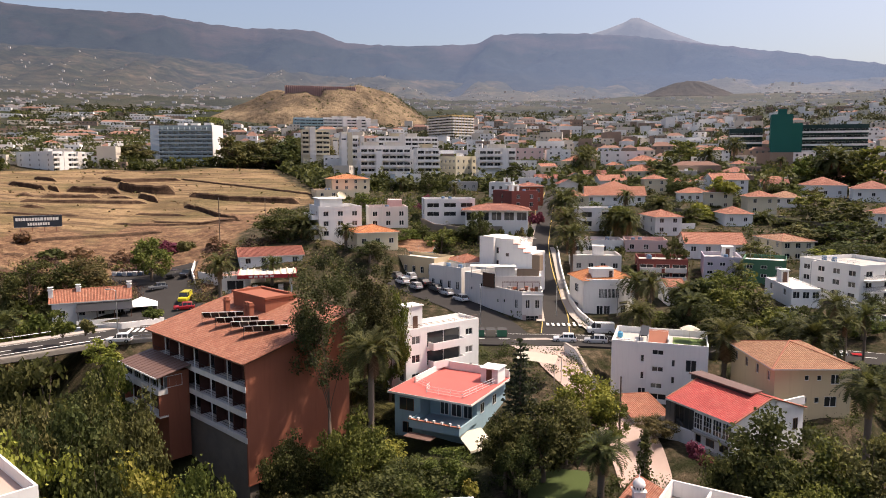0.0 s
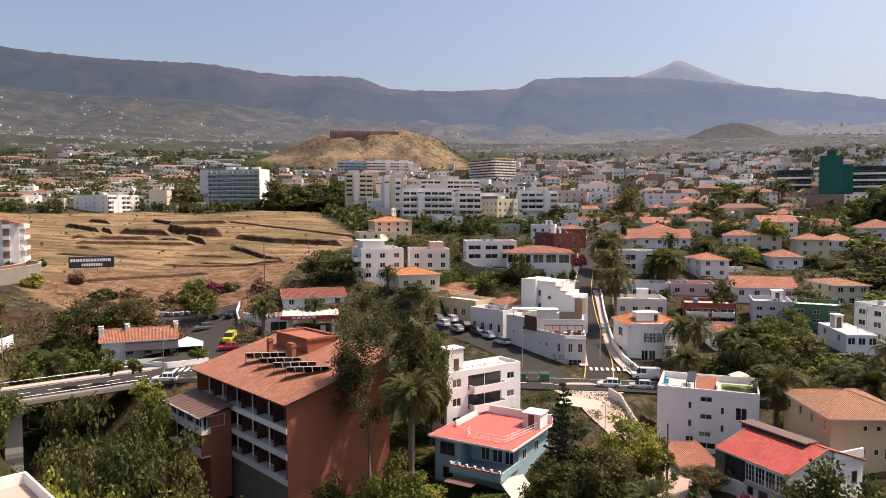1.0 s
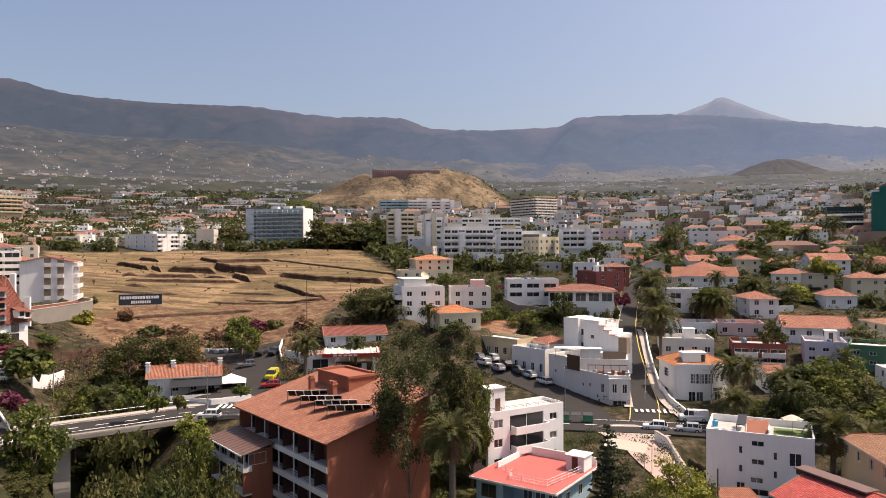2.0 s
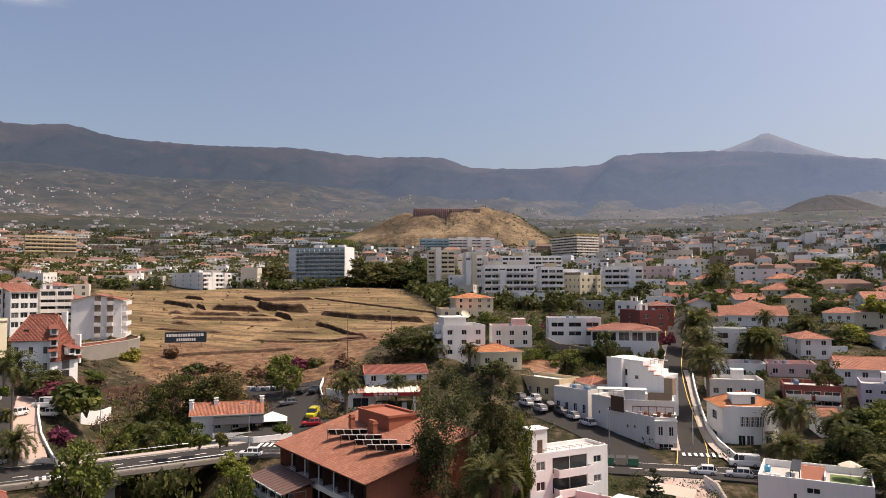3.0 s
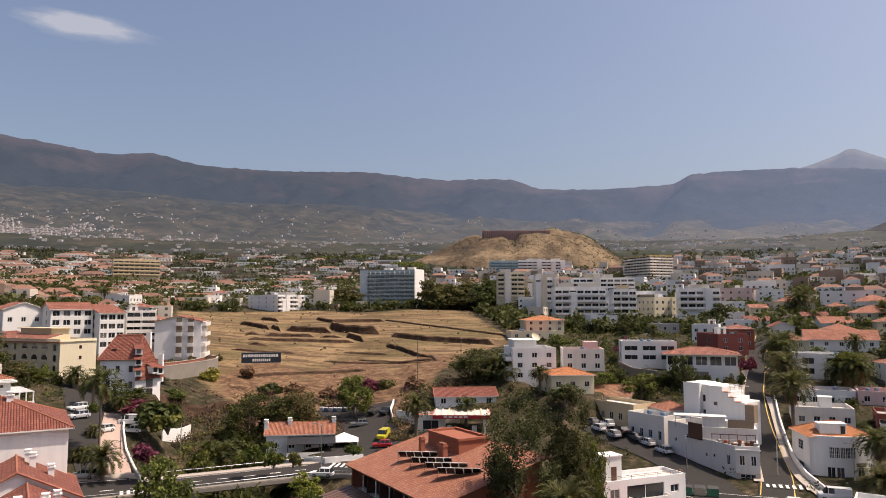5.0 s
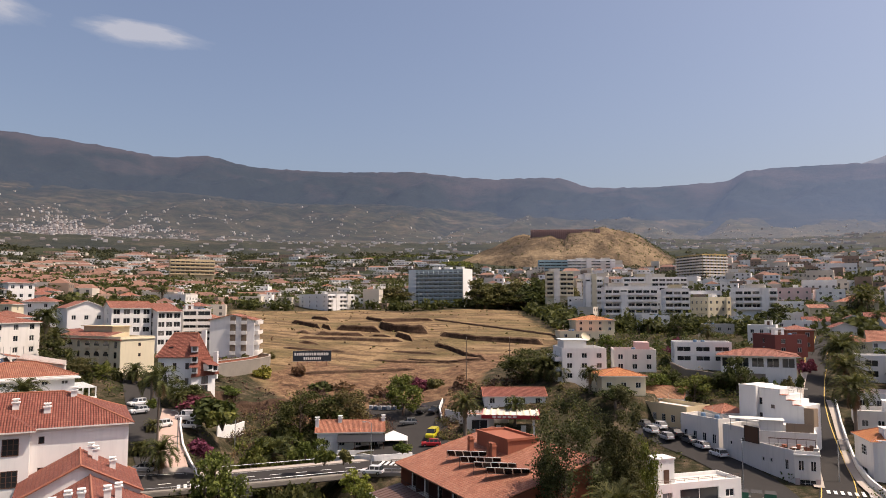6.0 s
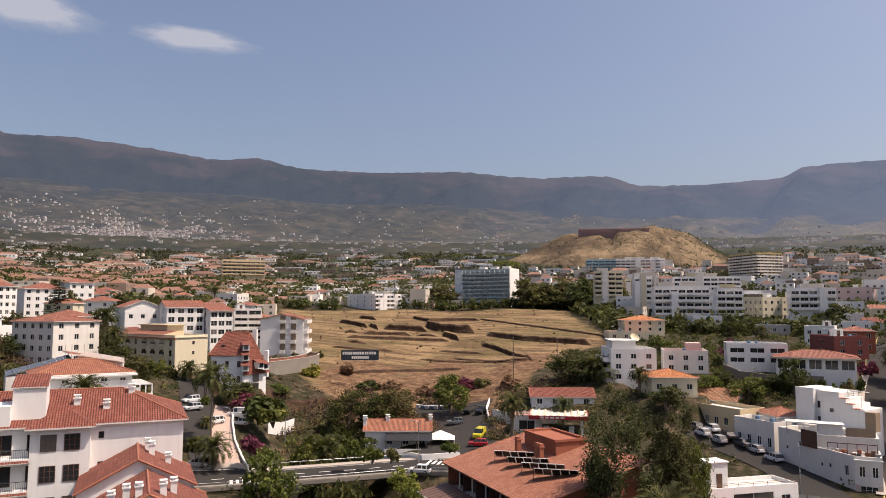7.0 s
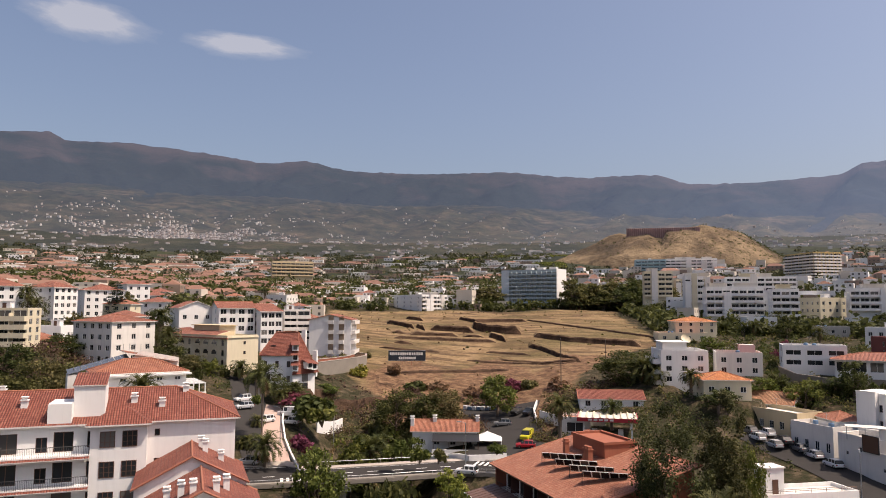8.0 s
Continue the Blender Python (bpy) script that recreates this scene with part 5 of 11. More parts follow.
# openings of the plain white villa and of the apartment house: (place along the face, sill, width, height)
VILLA_WINDOWS = [(0.49, 7.7, 1.6, 0.75), (0.49, 5.2, 1.6, 0.75), (0.48, 2.7, 1.6, 0.75), (0.33, 6.5, 0.5, 1.05), (0.33, 3.95, 0.5, 1.05), (0.65, 6.1, 0.5, 1.05),
                 (0.65, 3.6, 0.5, 1.05), (0.83, 5.5, 1.5, 1.8), (0.33, 0.6, 1.1, 2.0), (0.50, 1.0, 2.4, 0.9)]
HOUSE_WINDOWS = [(0.42, 4.5, 0.6, 0.7), (0.58, 4.5, 0.6, 0.7), (0.79, 4.0, 1.2, 1.3), (0.40, 1.5, 0.6, 0.8), (0.56, 1.5, 0.6, 0.8), (0.74, 1.0, 1.6, 1.4)]
LEFT_WINDOWS = []
for _f in range(6):
    _z = 0.3 + _f * 3.17
    LEFT_WINDOWS += [(0.03, _z, 1.9, 2.0), (0.115, _z, 1.1, 2.0), (0.285, _z, 1.9, 2.1), (0.385, _z, 1.1, 1.6), (0.45, _z, 1.9, 2.1),
                     (0.545, _z + 0.35, 1.5, 1.7), (0.625, _z + 0.35, 1.5, 1.7), (0.74, _z + 1.2, 0.55, 0.75)]
FLATS_WINDOWS = []
for _f in range(3):
    _z = _f * 2.77
    FLATS_WINDOWS += [(0.13, _z + 0.9, 1.5, 1.2), (0.50, _z + 0.1, 6.2, 2.3), (0.86, _z + 0.9, 1.4, 1.0)]

# ---- the houses ----
flats = house("white_flats", "white three-storey flats with flat pale roof terrace", -1.4, 106.0, 7.9, 38, 13.8, 4.9, 8.3, M_WHITE, deck=M_ROOFPALE, parapet=0.5, left=rows(2, 3, 1.2, 1.25, 0.95, 2.76), front=FLATS_WINDOWS)
villa = house("white_villa", "plain white flat-roofed house with roof terrace", 33.0, 105.5, 5.1, -18.6, 13.5, 10.0, 8.5, M_WHITE, parapet=1.0, right=rows(1, 3, 1.2, 1.25, 0.95, 2.85), front=VILLA_WINDOWS)
house("yellow_house", "two-storey cream house with hipped tan tile roof", 47.4, 95.1, 8.3, 0, 9.9, 13.6, 6.2, M_YELLOW, "hip", T_TAN, tall=1.8, front=HOUSE_WINDOWS, left=rows(4, 2, 0.9, 1.30, 0.95, 3.08, 1), over=0.7)
crimson_house = house("red_roof_house", "white house with crimson tile gable roof and glazed veranda", 35.9, 84.5, 7.1, 27, 12.0, 9.9, 4.1, M_WHITE, "gable", T_CRIMSON, tall=2.1, front=rows(1, 2, 1.2, 1.00, 0.65, 2.05), along="y", over=0.25)
house("garden_house", "low house with orange tile roof and red door", 27.0, 94.0, 4.6, 9, 4.6, 6.2, 2.6, M_WHITE, "shed", T_ORANGE, tall=0.9, front=rows(2, 1, 1.0, 1.10, 0.95, 2.63), left=rows(2, 1, 1.0, 1.10, 0.95, 2.63))
row_house = house("street_row_house", "low white terraced house along the street", 2.1, 154.6, 12.9, -42.4, 9.5, 5.0, 4.9, M_WHITE2, front=rows(4, 1, 0.9, 1.80, 0.85, 4.9))
house("warehouse", "low ochre warehouse with white flat roof", -5.4, 164.8, 14.9, -40.8, 15.2, 7.0, 4.0, M_YELLOW, deck=M_ROOFPALE, front=rows(6, 1, 1.1, 1.5, 1.1, 4.0), right=rows(1, 1, 1.2, 2.1, 0.2, 4.0))
house("tiled_house", "low white house with broad pale orange gable roof", -9.3, 176.0, 17.0, -9, 14.0, 9.0, 2.6, M_WHITE, "gable", T_TAN, tall=2.3, front=rows(3, 1, 1.2, 1.25, 0.95, 2.6), right=rows(1, 1, 1.2, 1.25, 0.95, 2.6))
house("tiled_house", "small white house with orange tile roof", 5.5, 159.7, 15.7, 28, 5.9, 7.8, 3.3, M_WHITE, "hip", T_ORANGE, tall=1.4, front=rows(2, 1, 1.2, 1.25, 0.95, 3.27), left=rows(1, 1, 1.2, 1.25, 0.95, 3.27))
three_floor = house("white_apartments", "white three-storey house with rooftop rooms", -27.5, 180.5, 22.4, 20, 10.7, 13.4, 7.2, M_WHITE, front=rows(3, 3, 1.3, 1.20, 0.80, 2.40), left=rows(2, 3, 1.3, 1.20, 0.80, 2.40))
pink_top = house("pink_roof_house", "pale two-storey house with pink roof terrace", -14.9, 186.8, 24.4, 10, 10.2, 10.0, 4.7, M_WHITE2, deck=M_ROOFTERRA, front=rows(3, 2, 1.2, 1.25, 0.70, 2.35), left=rows(1, 2, 1.2, 1.25, 0.70, 2.35))
house("tiled_house", "cream house with bright orange hipped roof", -17.1, 170.3, 21.2, 21, 9.9, 10.2, 3.6, M_CREAM, "hip", T_AMBER, tall=1.5, front=rows(3, 1, 1.2, 1.25, 0.95, 3.56), left=rows(1, 1, 1.2, 1.25, 0.95, 3.56))
house("modern_house", "white modern house with ribbon windows", 1.4, 201.5, 25.7, 7, 14.1, 9.0, 4.8, M_WHITE, front=rows(3, 2, 3.4, 1.20, 0.75, 2.40), left=rows(1, 2, 3.0, 1.50, 0.92, 2.82))
house("villa", "low villa with broad brown tile roof and glazed front", 14.6, 195.2, 25.3, -3, 16.8, 12.0, 3.2, M_WHITE, "hip", T_BROWN, tall=1.5, front=rows(5, 1, 2.7, 2.2, 0.5, 3.2), left=rows(2, 1, 2.6, 1.90, 0.95, 3.41), over=1.0)
house("maroon_house", "dark red block house with flat roof", 22.8, 225.1, 27.2, 20, 9.0, 14.0, 4.7, M_MAROON, front=rows(2, 2, 1.2, 1.25, 0.71, 2.36), left=rows(1, 2, 1.2, 1.25, 0.71, 2.36))
house("terracotta_house", "terracotta house with tiled top floor", 28.6, 236.8, 27.9, 6, 6.9, 12.0, 5.9, M_TERRA, "hip", T_BROWN, tall=1.2, front=rows(2, 2, 1.2, 1.25, 0.95, 2.93), left=rows(1, 2, 1.2, 1.25, 0.95, 2.93), near=False)
round_house = house("round_house", "white curved corner building with orange tile roof", 32.8, 144.8, 9.7, 7, 10.8, 9.1, 7.8, M_WHITE, "hip", T_AMBER, tall=2.2, front=rows(2, 2, 2.6, 1.70, 0.95, 3.88), left=rows(1, 2, 2.6, 1.70, 0.95, 3.88), style="paned")
house("modern_house", "white modern two-storey house with terrace", 44.7, 208.4, 22.3, -5, 11.2, 9.0, 5.2, M_WHITE, front=rows(2, 2, 2.8, 1.57, 0.65, 2.62), left=rows(1, 2, 2.8, 1.57, 0.65, 2.62))
house("tiled_house", "white two-storey house with orange roof and balcony", 62.3, 203.1, 21.2, 3, 7.5, 13.1, 5.0, M_WHITE, "hip", T_ORANGE, tall=1.7, front=rows(2, 2, 1.2, 1.25, 0.86, 2.51), left=rows(2, 2, 1.2, 1.25, 0.86, 2.51))
house("row_house", "pale pink terraced house with flat roof", 52.4, 183.6, 18.3, -10, 10.5, 9.0, 2.5, M_PINK, deck=M_ROOFTERRA, front=rows(3, 1, 1.2, 1.25, 0.89, 2.54))
house("row_house", "white terraced house with tiled edge", 40.4, 186.7, 17.5, -6, 13.2, 9.0, 3.0, M_WHITE, deck=M_ROOFTERRA, front=rows(4, 1, 1.2, 1.25, 0.95, 3.04))
house("row_house", "white terraced house with arched porch", 36.0, 167.3, 15.7, -4, 11.1, 9.0, 3.2, M_WHITE2, front=rows(4, 1, 1.2, 1.25, 0.95, 3.17), left=rows(1, 1, 1.2, 1.25, 0.95, 3.17))
house("tiled_house", "white house with long orange tile roof and red door", 67.4, 177.6, 18.6, -11, 13.6, 14.0, 2.8, M_WHITE, "gable", T_ORANGE, tall=2.2, front=rows(4, 1, 1.2, 1.25, 0.95, 2.77), left=rows(1, 1, 1.2, 1.25, 0.95, 2.77))
house("tiled_house", "cream two-storey house with tan roof and balconies", 84.3, 174.8, 17.4, 2, 7.8, 14.0, 5.0, M_CREAM, "hip", T_TAN, tall=1.2, front=rows(3, 2, 1.2, 1.25, 0.85, 2.50), left=rows(3, 2, 1.2, 1.25, 0.85, 2.50))
brown_flats = house("brown_apartments", "dark red apartment house with long balconies", 50.4, 162.9, 12.7, -11, 10.7, 10.0, 5.9, M_MAROON, front=rows(3, 3, 3.0, 0.92, 0.65, 1.97), left=rows(1, 3, 3.0, 0.92, 0.65, 1.97))
house("lilac_house", "lilac flat-roofed house with white trim", 62.1, 157.5, 16.1, -16, 7.6, 10.0, 3.7, M_LILAC, front=rows(3, 2, 1.2, 0.79, 0.65, 1.84))
house("green_house", "dark green flat-roofed house with white parapet", 68.6, 149.9, 16.6, -26, 8.3, 10.0, 3.5, M_GREENW, deck=M_ROOFPALE, front=rows(3, 2, 1.2, 0.70, 0.65, 1.75))
white_hotel = house("white_hotel", "large white three-storey building with roof terrace", 81.0, 137.8, 14.9, -71, 13.9, 14.0, 6.3, M_WHITE, front=rows(4, 3, 1.6, 1.06, 0.65, 2.11), right=rows(3, 3, 1.6, 1.06, 0.65, 2.11))
house("long_shed", "low building with pale sheet roof", 66.6, 133.8, 15.5, -6, 5.1, 14.0, 2.4, M_WHITE, deck=M_ROOFPALE, parapet=0.15, front=rows(3, 1, 1.2, 1.25, 0.75, 2.40), left=rows(2, 1, 1.2, 1.25, 0.75, 2.40))
house("tiled_house", "small white house with orange roof", 47.3, 145.3, 13.1, 7, 3.4, 4.6, 2.6, M_WHITE, "gable", T_ORANGE, tall=1.3, front=rows(1, 1, 1.2, 1.25, 0.92, 2.57), left=rows(1, 1, 1.2, 1.25, 0.92, 2.57))
house("villa", "long white villa with orange tile roof", 62.5, 260.5, 26.9, -7, 21.1, 10.0, 2.9, M_WHITE, "gable", T_ORANGE, tall=3.2, front=rows(5, 1, 1.2, 1.25, 0.95, 2.86), left=rows(1, 1, 1.2, 1.25, 0.95, 2.86), near=False)
house("villa", "white villa with orange tile roofs", 113.7, 286.8, 30.6, -6, 13.5, 14.0, 4.4, M_WHITE, "gable", T_ORANGE, tall=2.6, front=rows(3, 2, 1.2, 1.17, 0.65, 2.22), left=rows(2, 2, 1.2, 1.17, 0.65, 2.22), near=False)
house("villa", "white villa with brown tile roof", 144.8, 272.0, 29.0, -17, 14.2, 14.0, 4.2, M_WHITE, "hip", T_BROWN, tall=3.1, front=rows(3, 1, 1.2, 1.25, 0.95, 4.23), left=rows(1, 1, 1.2, 1.25, 0.95, 4.23), near=False)
house("villa", "white villa with brown tile roof", 153.5, 254.9, 28.8, -25, 12.7, 14.0, 3.6, M_WHITE, "hip", T_BROWN, tall=2.8, front=rows(3, 1, 1.2, 1.25, 0.95, 3.58), left=rows(1, 1, 1.2, 1.25, 0.95, 3.58), near=False)
house("villa", "low villa with tan roof", 120.4, 250.3, 26.8, -15, 10.1, 13.9, 2.7, M_WHITE, "hip", T_TAN, tall=2.2, front=rows(3, 1, 1.2, 1.25, 0.95, 2.72), left=rows(1, 1, 1.2, 1.25, 0.95, 2.72), near=False)
house("villa", "white garden villa with brown roof", 128.0, 204.2, 23.7, -19, 8.5, 10.3, 3.2, M_WHITE, "hip", T_BROWN, tall=1.9, front=rows(3, 1, 1.2, 1.25, 0.95, 3.20), left=rows(1, 1, 1.2, 1.25, 0.95, 3.20), near=False)
house("hotel_annex", "white three-storey hotel with orange hipped roof", 150.6, 401.5, 41.2, -5, 15.7, 14.0, 8.1, M_WHITE, "hip", T_ORANGE, tall=2.5, front=rows(5, 3, 1.2, 1.25, 0.95, 2.68), left=rows(3, 3, 1.2, 1.25, 0.95, 2.68), near=False)
house("villa", "white villa with tiled roof", 67.8, 283.2, 29.2, 2, 8.9, 10.3, 3.3, M_WHITE, "hip", T_ORANGE, tall=2.0, front=rows(2, 1, 1.2, 1.25, 0.95, 3.30), left=rows(1, 1, 1.2, 1.25, 0.95, 3.30), near=False)
house("villa", "cream villa with orange roof", 90.4, 325.8, 32.6, -6, 15.3, 14.0, 5.5, M_CREAM, "hip", T_ORANGE, tall=3.1, front=rows(4, 2, 1.2, 1.25, 0.95, 2.77), left=rows(1, 2, 1.2, 1.25, 0.95, 2.77), near=False)
house("villa", "white house with orange roof", 72.5, 309.7, 30.6, -0, 11.5, 14.0, 3.6, M_WHITE, "gable", T_ORANGE, tall=2.5, front=rows(3, 1, 1.2, 1.25, 0.95, 3.59), left=rows(1, 1, 1.2, 1.25, 0.95, 3.59), near=False)
house("villa", "white house with roof terrace", 98.5, 393.9, 41.8, -8, 22.2, 10.0, 5.9, M_WHITE, front=rows(4, 2, 1.2, 1.25, 0.95, 2.97), left=rows(1, 2, 1.2, 1.25, 0.95, 2.97), near=False)
house("villa", "cream house with orange tile roof", 72.2, 381.8, 35.8, 2, 15.8, 14.0, 7.4, M_CREAM, "hip", T_ORANGE, tall=3.1, front=rows(3, 2, 1.2, 1.25, 0.95, 3.68), left=rows(1, 2, 1.2, 1.25, 0.95, 3.68), near=False)
house("villa", "white house with orange roof", 107.3, 383.6, 38.7, -5, 16.1, 14.0, 4.4, M_WHITE, "hip", T_ORANGE, tall=3.1, front=rows(3, 1, 1.2, 1.25, 0.95, 4.45), left=rows(1, 1, 1.2, 1.25, 0.95, 4.45), near=False)
house("villa", "white house among tall palms", 131.6, 322.0, 34.0, -12, 11.3, 14.0, 3.7, M_WHITE, "hip", T_BROWN, tall=2.5, front=rows(2, 1, 1.2, 1.25, 0.95, 3.74), left=rows(1, 1, 1.2, 1.25, 0.95, 3.74), near=False)
tower = block("tower_hotel", "pale ten-storey hotel slab with balconies", -155.7, 437.5, 38.6, -6, 38.3, 14.0, 10, 2.52, M_SLATESHADE, 11, side_cols=0, parapet=0.9, slab=M_SLATESHADE, glass_h=1.4)
block("low_hotel", "white low hotel with rows of windows", -216.3, 394.3, 37.0, 59, 18.2, 35.1, 4, 2.59, M_WHITE, 7, side_cols=4, parapet=0.9)
green_hotel = block("green_hotel", "long hotel with dark green balconies in white bands", 219.7, 416.3, 41.2, -19, 44.2, 16.0, 6, 3.64, M_BOTTLE, 12, side_cols=0, parapet=0.9, slab=M_WHITE)
block("green_hotel", "wing of the green hotel with white bands", 185.6, 441.1, 41.3, -19, 18.3, 16.0, 5, 4.18, M_BOTTLE, 5, side_cols=0, parapet=0.9, slab=M_WHITE)
brown_hotel = block("brown_hotel", "tall ochre and grey hotel with balcony bands", 6.8, 641.0, 62.2, 37, 24.0, 34.7, 9, 2.41, M_OCHRE, 7, side_cols=4, parapet=0.9, slab=M_WHITE2, left_bays=8)
block("long_hotel", "long brown hotel with stacked terraces", 74.3, 708.3, 62.8, 1, 60.0, 18.0, 4, 3.31, M_BROWN, 18, side_cols=2, parapet=0.9, slab=M_GREY)
block("clinic", "long white clinic with teal glazing", -102.5, 763.2, 77.3, 13, 49.6, 16.0, 4, 3.26, M_WHITE, 10, side_cols=2, parapet=0.9)
block("clinic", "teal glass clinic wing with balconies", -140.9, 751.1, 76.8, 16, 29.9, 16.0, 4, 3.21, M_TEAL, 5, side_cols=2, parapet=0.9)
block("white_flats_block", "white stepped flats with balconies", -43.6, 409.4, 38.0, 15, 10.3, 12.0, 4, 2.14, M_WHITE, 4, side_cols=2, parapet=0.9)
block("white_flats_block", "white flats with long balconies", -28.9, 405.5, 38.0, 11, 10.1, 12.0, 4, 2.28, M_WHITE, 3, side_cols=2, parapet=0.9)
block("white_flats_block", "white flats with balconies and orange roof room", -12.8, 416.6, 38.0, 8, 16.3, 12.0, 4, 2.51, M_WHITE, 5, side_cols=2, parapet=0.9)
house("cream_flats", "cream four-storey flats with tiled cornice", 6.3, 342.7, 32.0, 39, 13.0, 15.0, 12.2, M_CREAM, front=rows(4, 4, 1.1, 1.30, 0.9, 3.05), left=rows(5, 4, 1.1, 1.30, 0.9, 3.05), near=False)
house("grey_house", "grey unfinished house with terraces", 8.5, 305.8, 28.3, 9, 11.2, 10.0, 4.7, M_GREY, front=rows(3, 2, 1.2, 1.25, 0.68, 2.33), left=rows(1, 2, 1.2, 1.25, 0.68, 2.33), near=False)
block("brown_flats_block", "brown terraced flats with balconies", -85.3, 480.1, 46.6, 16, 14.8, 14.0, 5, 2.76, M_BROWN, 5, side_cols=1, parapet=0.9)
block("yellow_flats_block", "white and yellow flats with balconies", -66.0, 493.8, 47.9, 15, 21.8, 14.0, 4, 2.71, M_CREAM, 6, side_cols=1, parapet=0.9)
block("long_flats_block", "long white flats with dark windows", -25.7, 527.7, 51.2, 9, 50.9, 12.0, 2, 2.78, M_WHITE, 14, side_cols=2, parapet=0.9)
house("orange_roof_villa", "cream villa with bright orange hipped roof", -39.8, 295.7, 30.4, 21, 15.5, 14.0, 4.8, M_CREAM, "hip", T_AMBER, tall=1.9, front=rows(4, 2, 1.2, 1.25, 0.73, 2.38), left=rows(2, 2, 1.2, 1.25, 0.73, 2.38), near=False)
house("walled_house", "beige walled house below the orange-roofed villa", -42.2, 281.1, 25.3, 18, 17.5, 14.0, 5.2, M_CREAM, deck=M_ROOFTERRA, front=rows(4, 2, 1.2, 1.25, 0.95, 2.62), left=rows(2, 2, 1.2, 1.25, 0.95, 2.62), near=False)
house("white_house", "white house with pale awnings", 22.8, 335.0, 30.6, 2, 15.7, 10.0, 5.4, M_WHITE, front=rows(4, 2, 1.2, 1.25, 0.95, 2.72), left=rows(1, 2, 1.2, 1.25, 0.95, 2.72), near=False)
house("white_house", "white house with roof terrace", 35.9, 308.8, 29.4, 2, 12.6, 10.0, 5.2, M_WHITE, front=rows(3, 2, 1.2, 1.25, 0.95, 2.60), left=rows(1, 2, 1.2, 1.25, 0.95, 2.60), near=False)
house("white_house", "white two-storey house with windows", -16.8, 317.5, 30.4, 14, 11.3, 14.0, 5.8, M_WHITE, front=rows(3, 2, 1.2, 1.25, 0.95, 2.90), left=rows(1, 2, 1.2, 1.25, 0.95, 2.90), near=False)
house("white_house", "white stepped house among flats", -5.5, 382.9, 37.3, 12, 12.1, 14.0, 6.0, M_WHITE, front=rows(3, 3, 1.2, 0.94, 0.65, 1.99), left=rows(1, 3, 1.2, 0.94, 0.65, 1.99), near=False)
house("white_house", "white three-storey flats house", 27.5, 407.3, 40.2, 5, 17.2, 14.0, 7.7, M_WHITE, front=rows(4, 3, 1.2, 1.25, 0.90, 2.55), left=rows(1, 3, 1.2, 1.25, 0.90, 2.55), near=False)
house("pink_house", "pale pink flat-roofed house", 51.3, 433.9, 43.9, 0, 17.6, 12.0, 6.6, M_PINK, front=rows(4, 2, 1.2, 1.25, 0.95, 3.28), left=rows(1, 2, 1.2, 1.25, 0.95, 3.28), near=False)
house("white_house", "white house with roof terrace", 69.0, 431.3, 43.6, -2, 14.0, 12.0, 5.9, M_WHITE, front=rows(3, 2, 1.2, 1.25, 0.95, 2.93), left=rows(1, 2, 1.2, 1.25, 0.95, 2.93), near=False)
house("white_house", "white terraced house with parapet", 43.9, 388.2, 38.1, 0, 12.7, 10.0, 4.6, M_WHITE, front=rows(3, 2, 1.2, 1.25, 0.66, 2.31), left=rows(1, 2, 1.2, 1.25, 0.66, 2.31), near=False)
house("gabled_house", "cream house with orange gable", 51.2, 353.4, 35.6, 2, 7.5, 13.0, 4.6, M_CREAM, "gable", T_ORANGE, tall=1.6, front=rows(2, 1, 1.2, 1.25, 0.95, 4.64), left=rows(1, 1, 1.2, 1.25, 0.95, 4.64), near=False)
block("terraced_flats", "white terraced flats with stacked balconies", -28.4, 341.6, 37.0, 15, 23.8, 12.0, 4, 3.00, M_WHITE, 7, side_cols=2, parapet=0.9)
block("terraced_flats", "long low white flats with roof terraces", -19.8, 392.4, 48.4, 11, 32.2, 12.0, 3, 2.32, M_WHITE, 9, side_cols=2, parapet=0.9)
block("terraced_flats", "narrow white flats with balconies on each floor", -47.9, 362.8, 43.3, 14, 8.5, 11.0, 4, 2.87, M_WHITE, 3, side_cols=2, parapet=0.9)
block("tan_flats", "tan flats with shaded balcony rows", -72.3, 405.2, 46.8, 15, 15.1, 12.0, 5, 2.58, M_CREAM, 4, side_cols=2, parapet=0.9)
block("terraced_flats", "white stepped flats above the gardens", -7.6, 325.7, 37.1, 12, 10.1, 10.0, 4, 2.62, M_WHITE, 3, side_cols=2, parapet=0.9)
block("terraced_flats", "white stepped flats beside palms", 24.6, 335.6, 39.6, 7, 17.0, 10.0, 3, 2.73, M_WHITE, 5, side_cols=2, parapet=0.9)
restaurant = house("restaurant", "low restaurant with orange tile roof and white chimneys", -69.6, 138.5, 10.6, 25, 13.5, 8.0, 3.7, M_WHITE, "gable", T_ORANGE, tall=1.9, front=rows(4, 1, 1.2, 1.25, 0.95, 3.70), left=rows(1, 1, 1.2, 1.25, 0.95, 3.70))
house("tiled_house", "low house with red tile roof and white chimney", -40.7, 165.2, 17.4, 20, 14.0, 9.0, 2.4, M_WHITE, "gable", T_RED, tall=1.6, front=rows(4, 1, 1.2, 1.25, 0.79, 2.44), left=rows(1, 1, 1.2, 1.25, 0.79, 2.44))
left_flats = house("apartment_house", "large white apartment house with red tile roof and balconies", -74.3, 55.9, 8.5, 46.7, 31.9, 13.0, 19.0, M_WHITE, "hip", T_RED, tall=3.0, over=0.5, casing=M_WOOD, front=LEFT_WINDOWS, right=rows(2, 6, 0.8, 1.0, 1.0, 3.17))
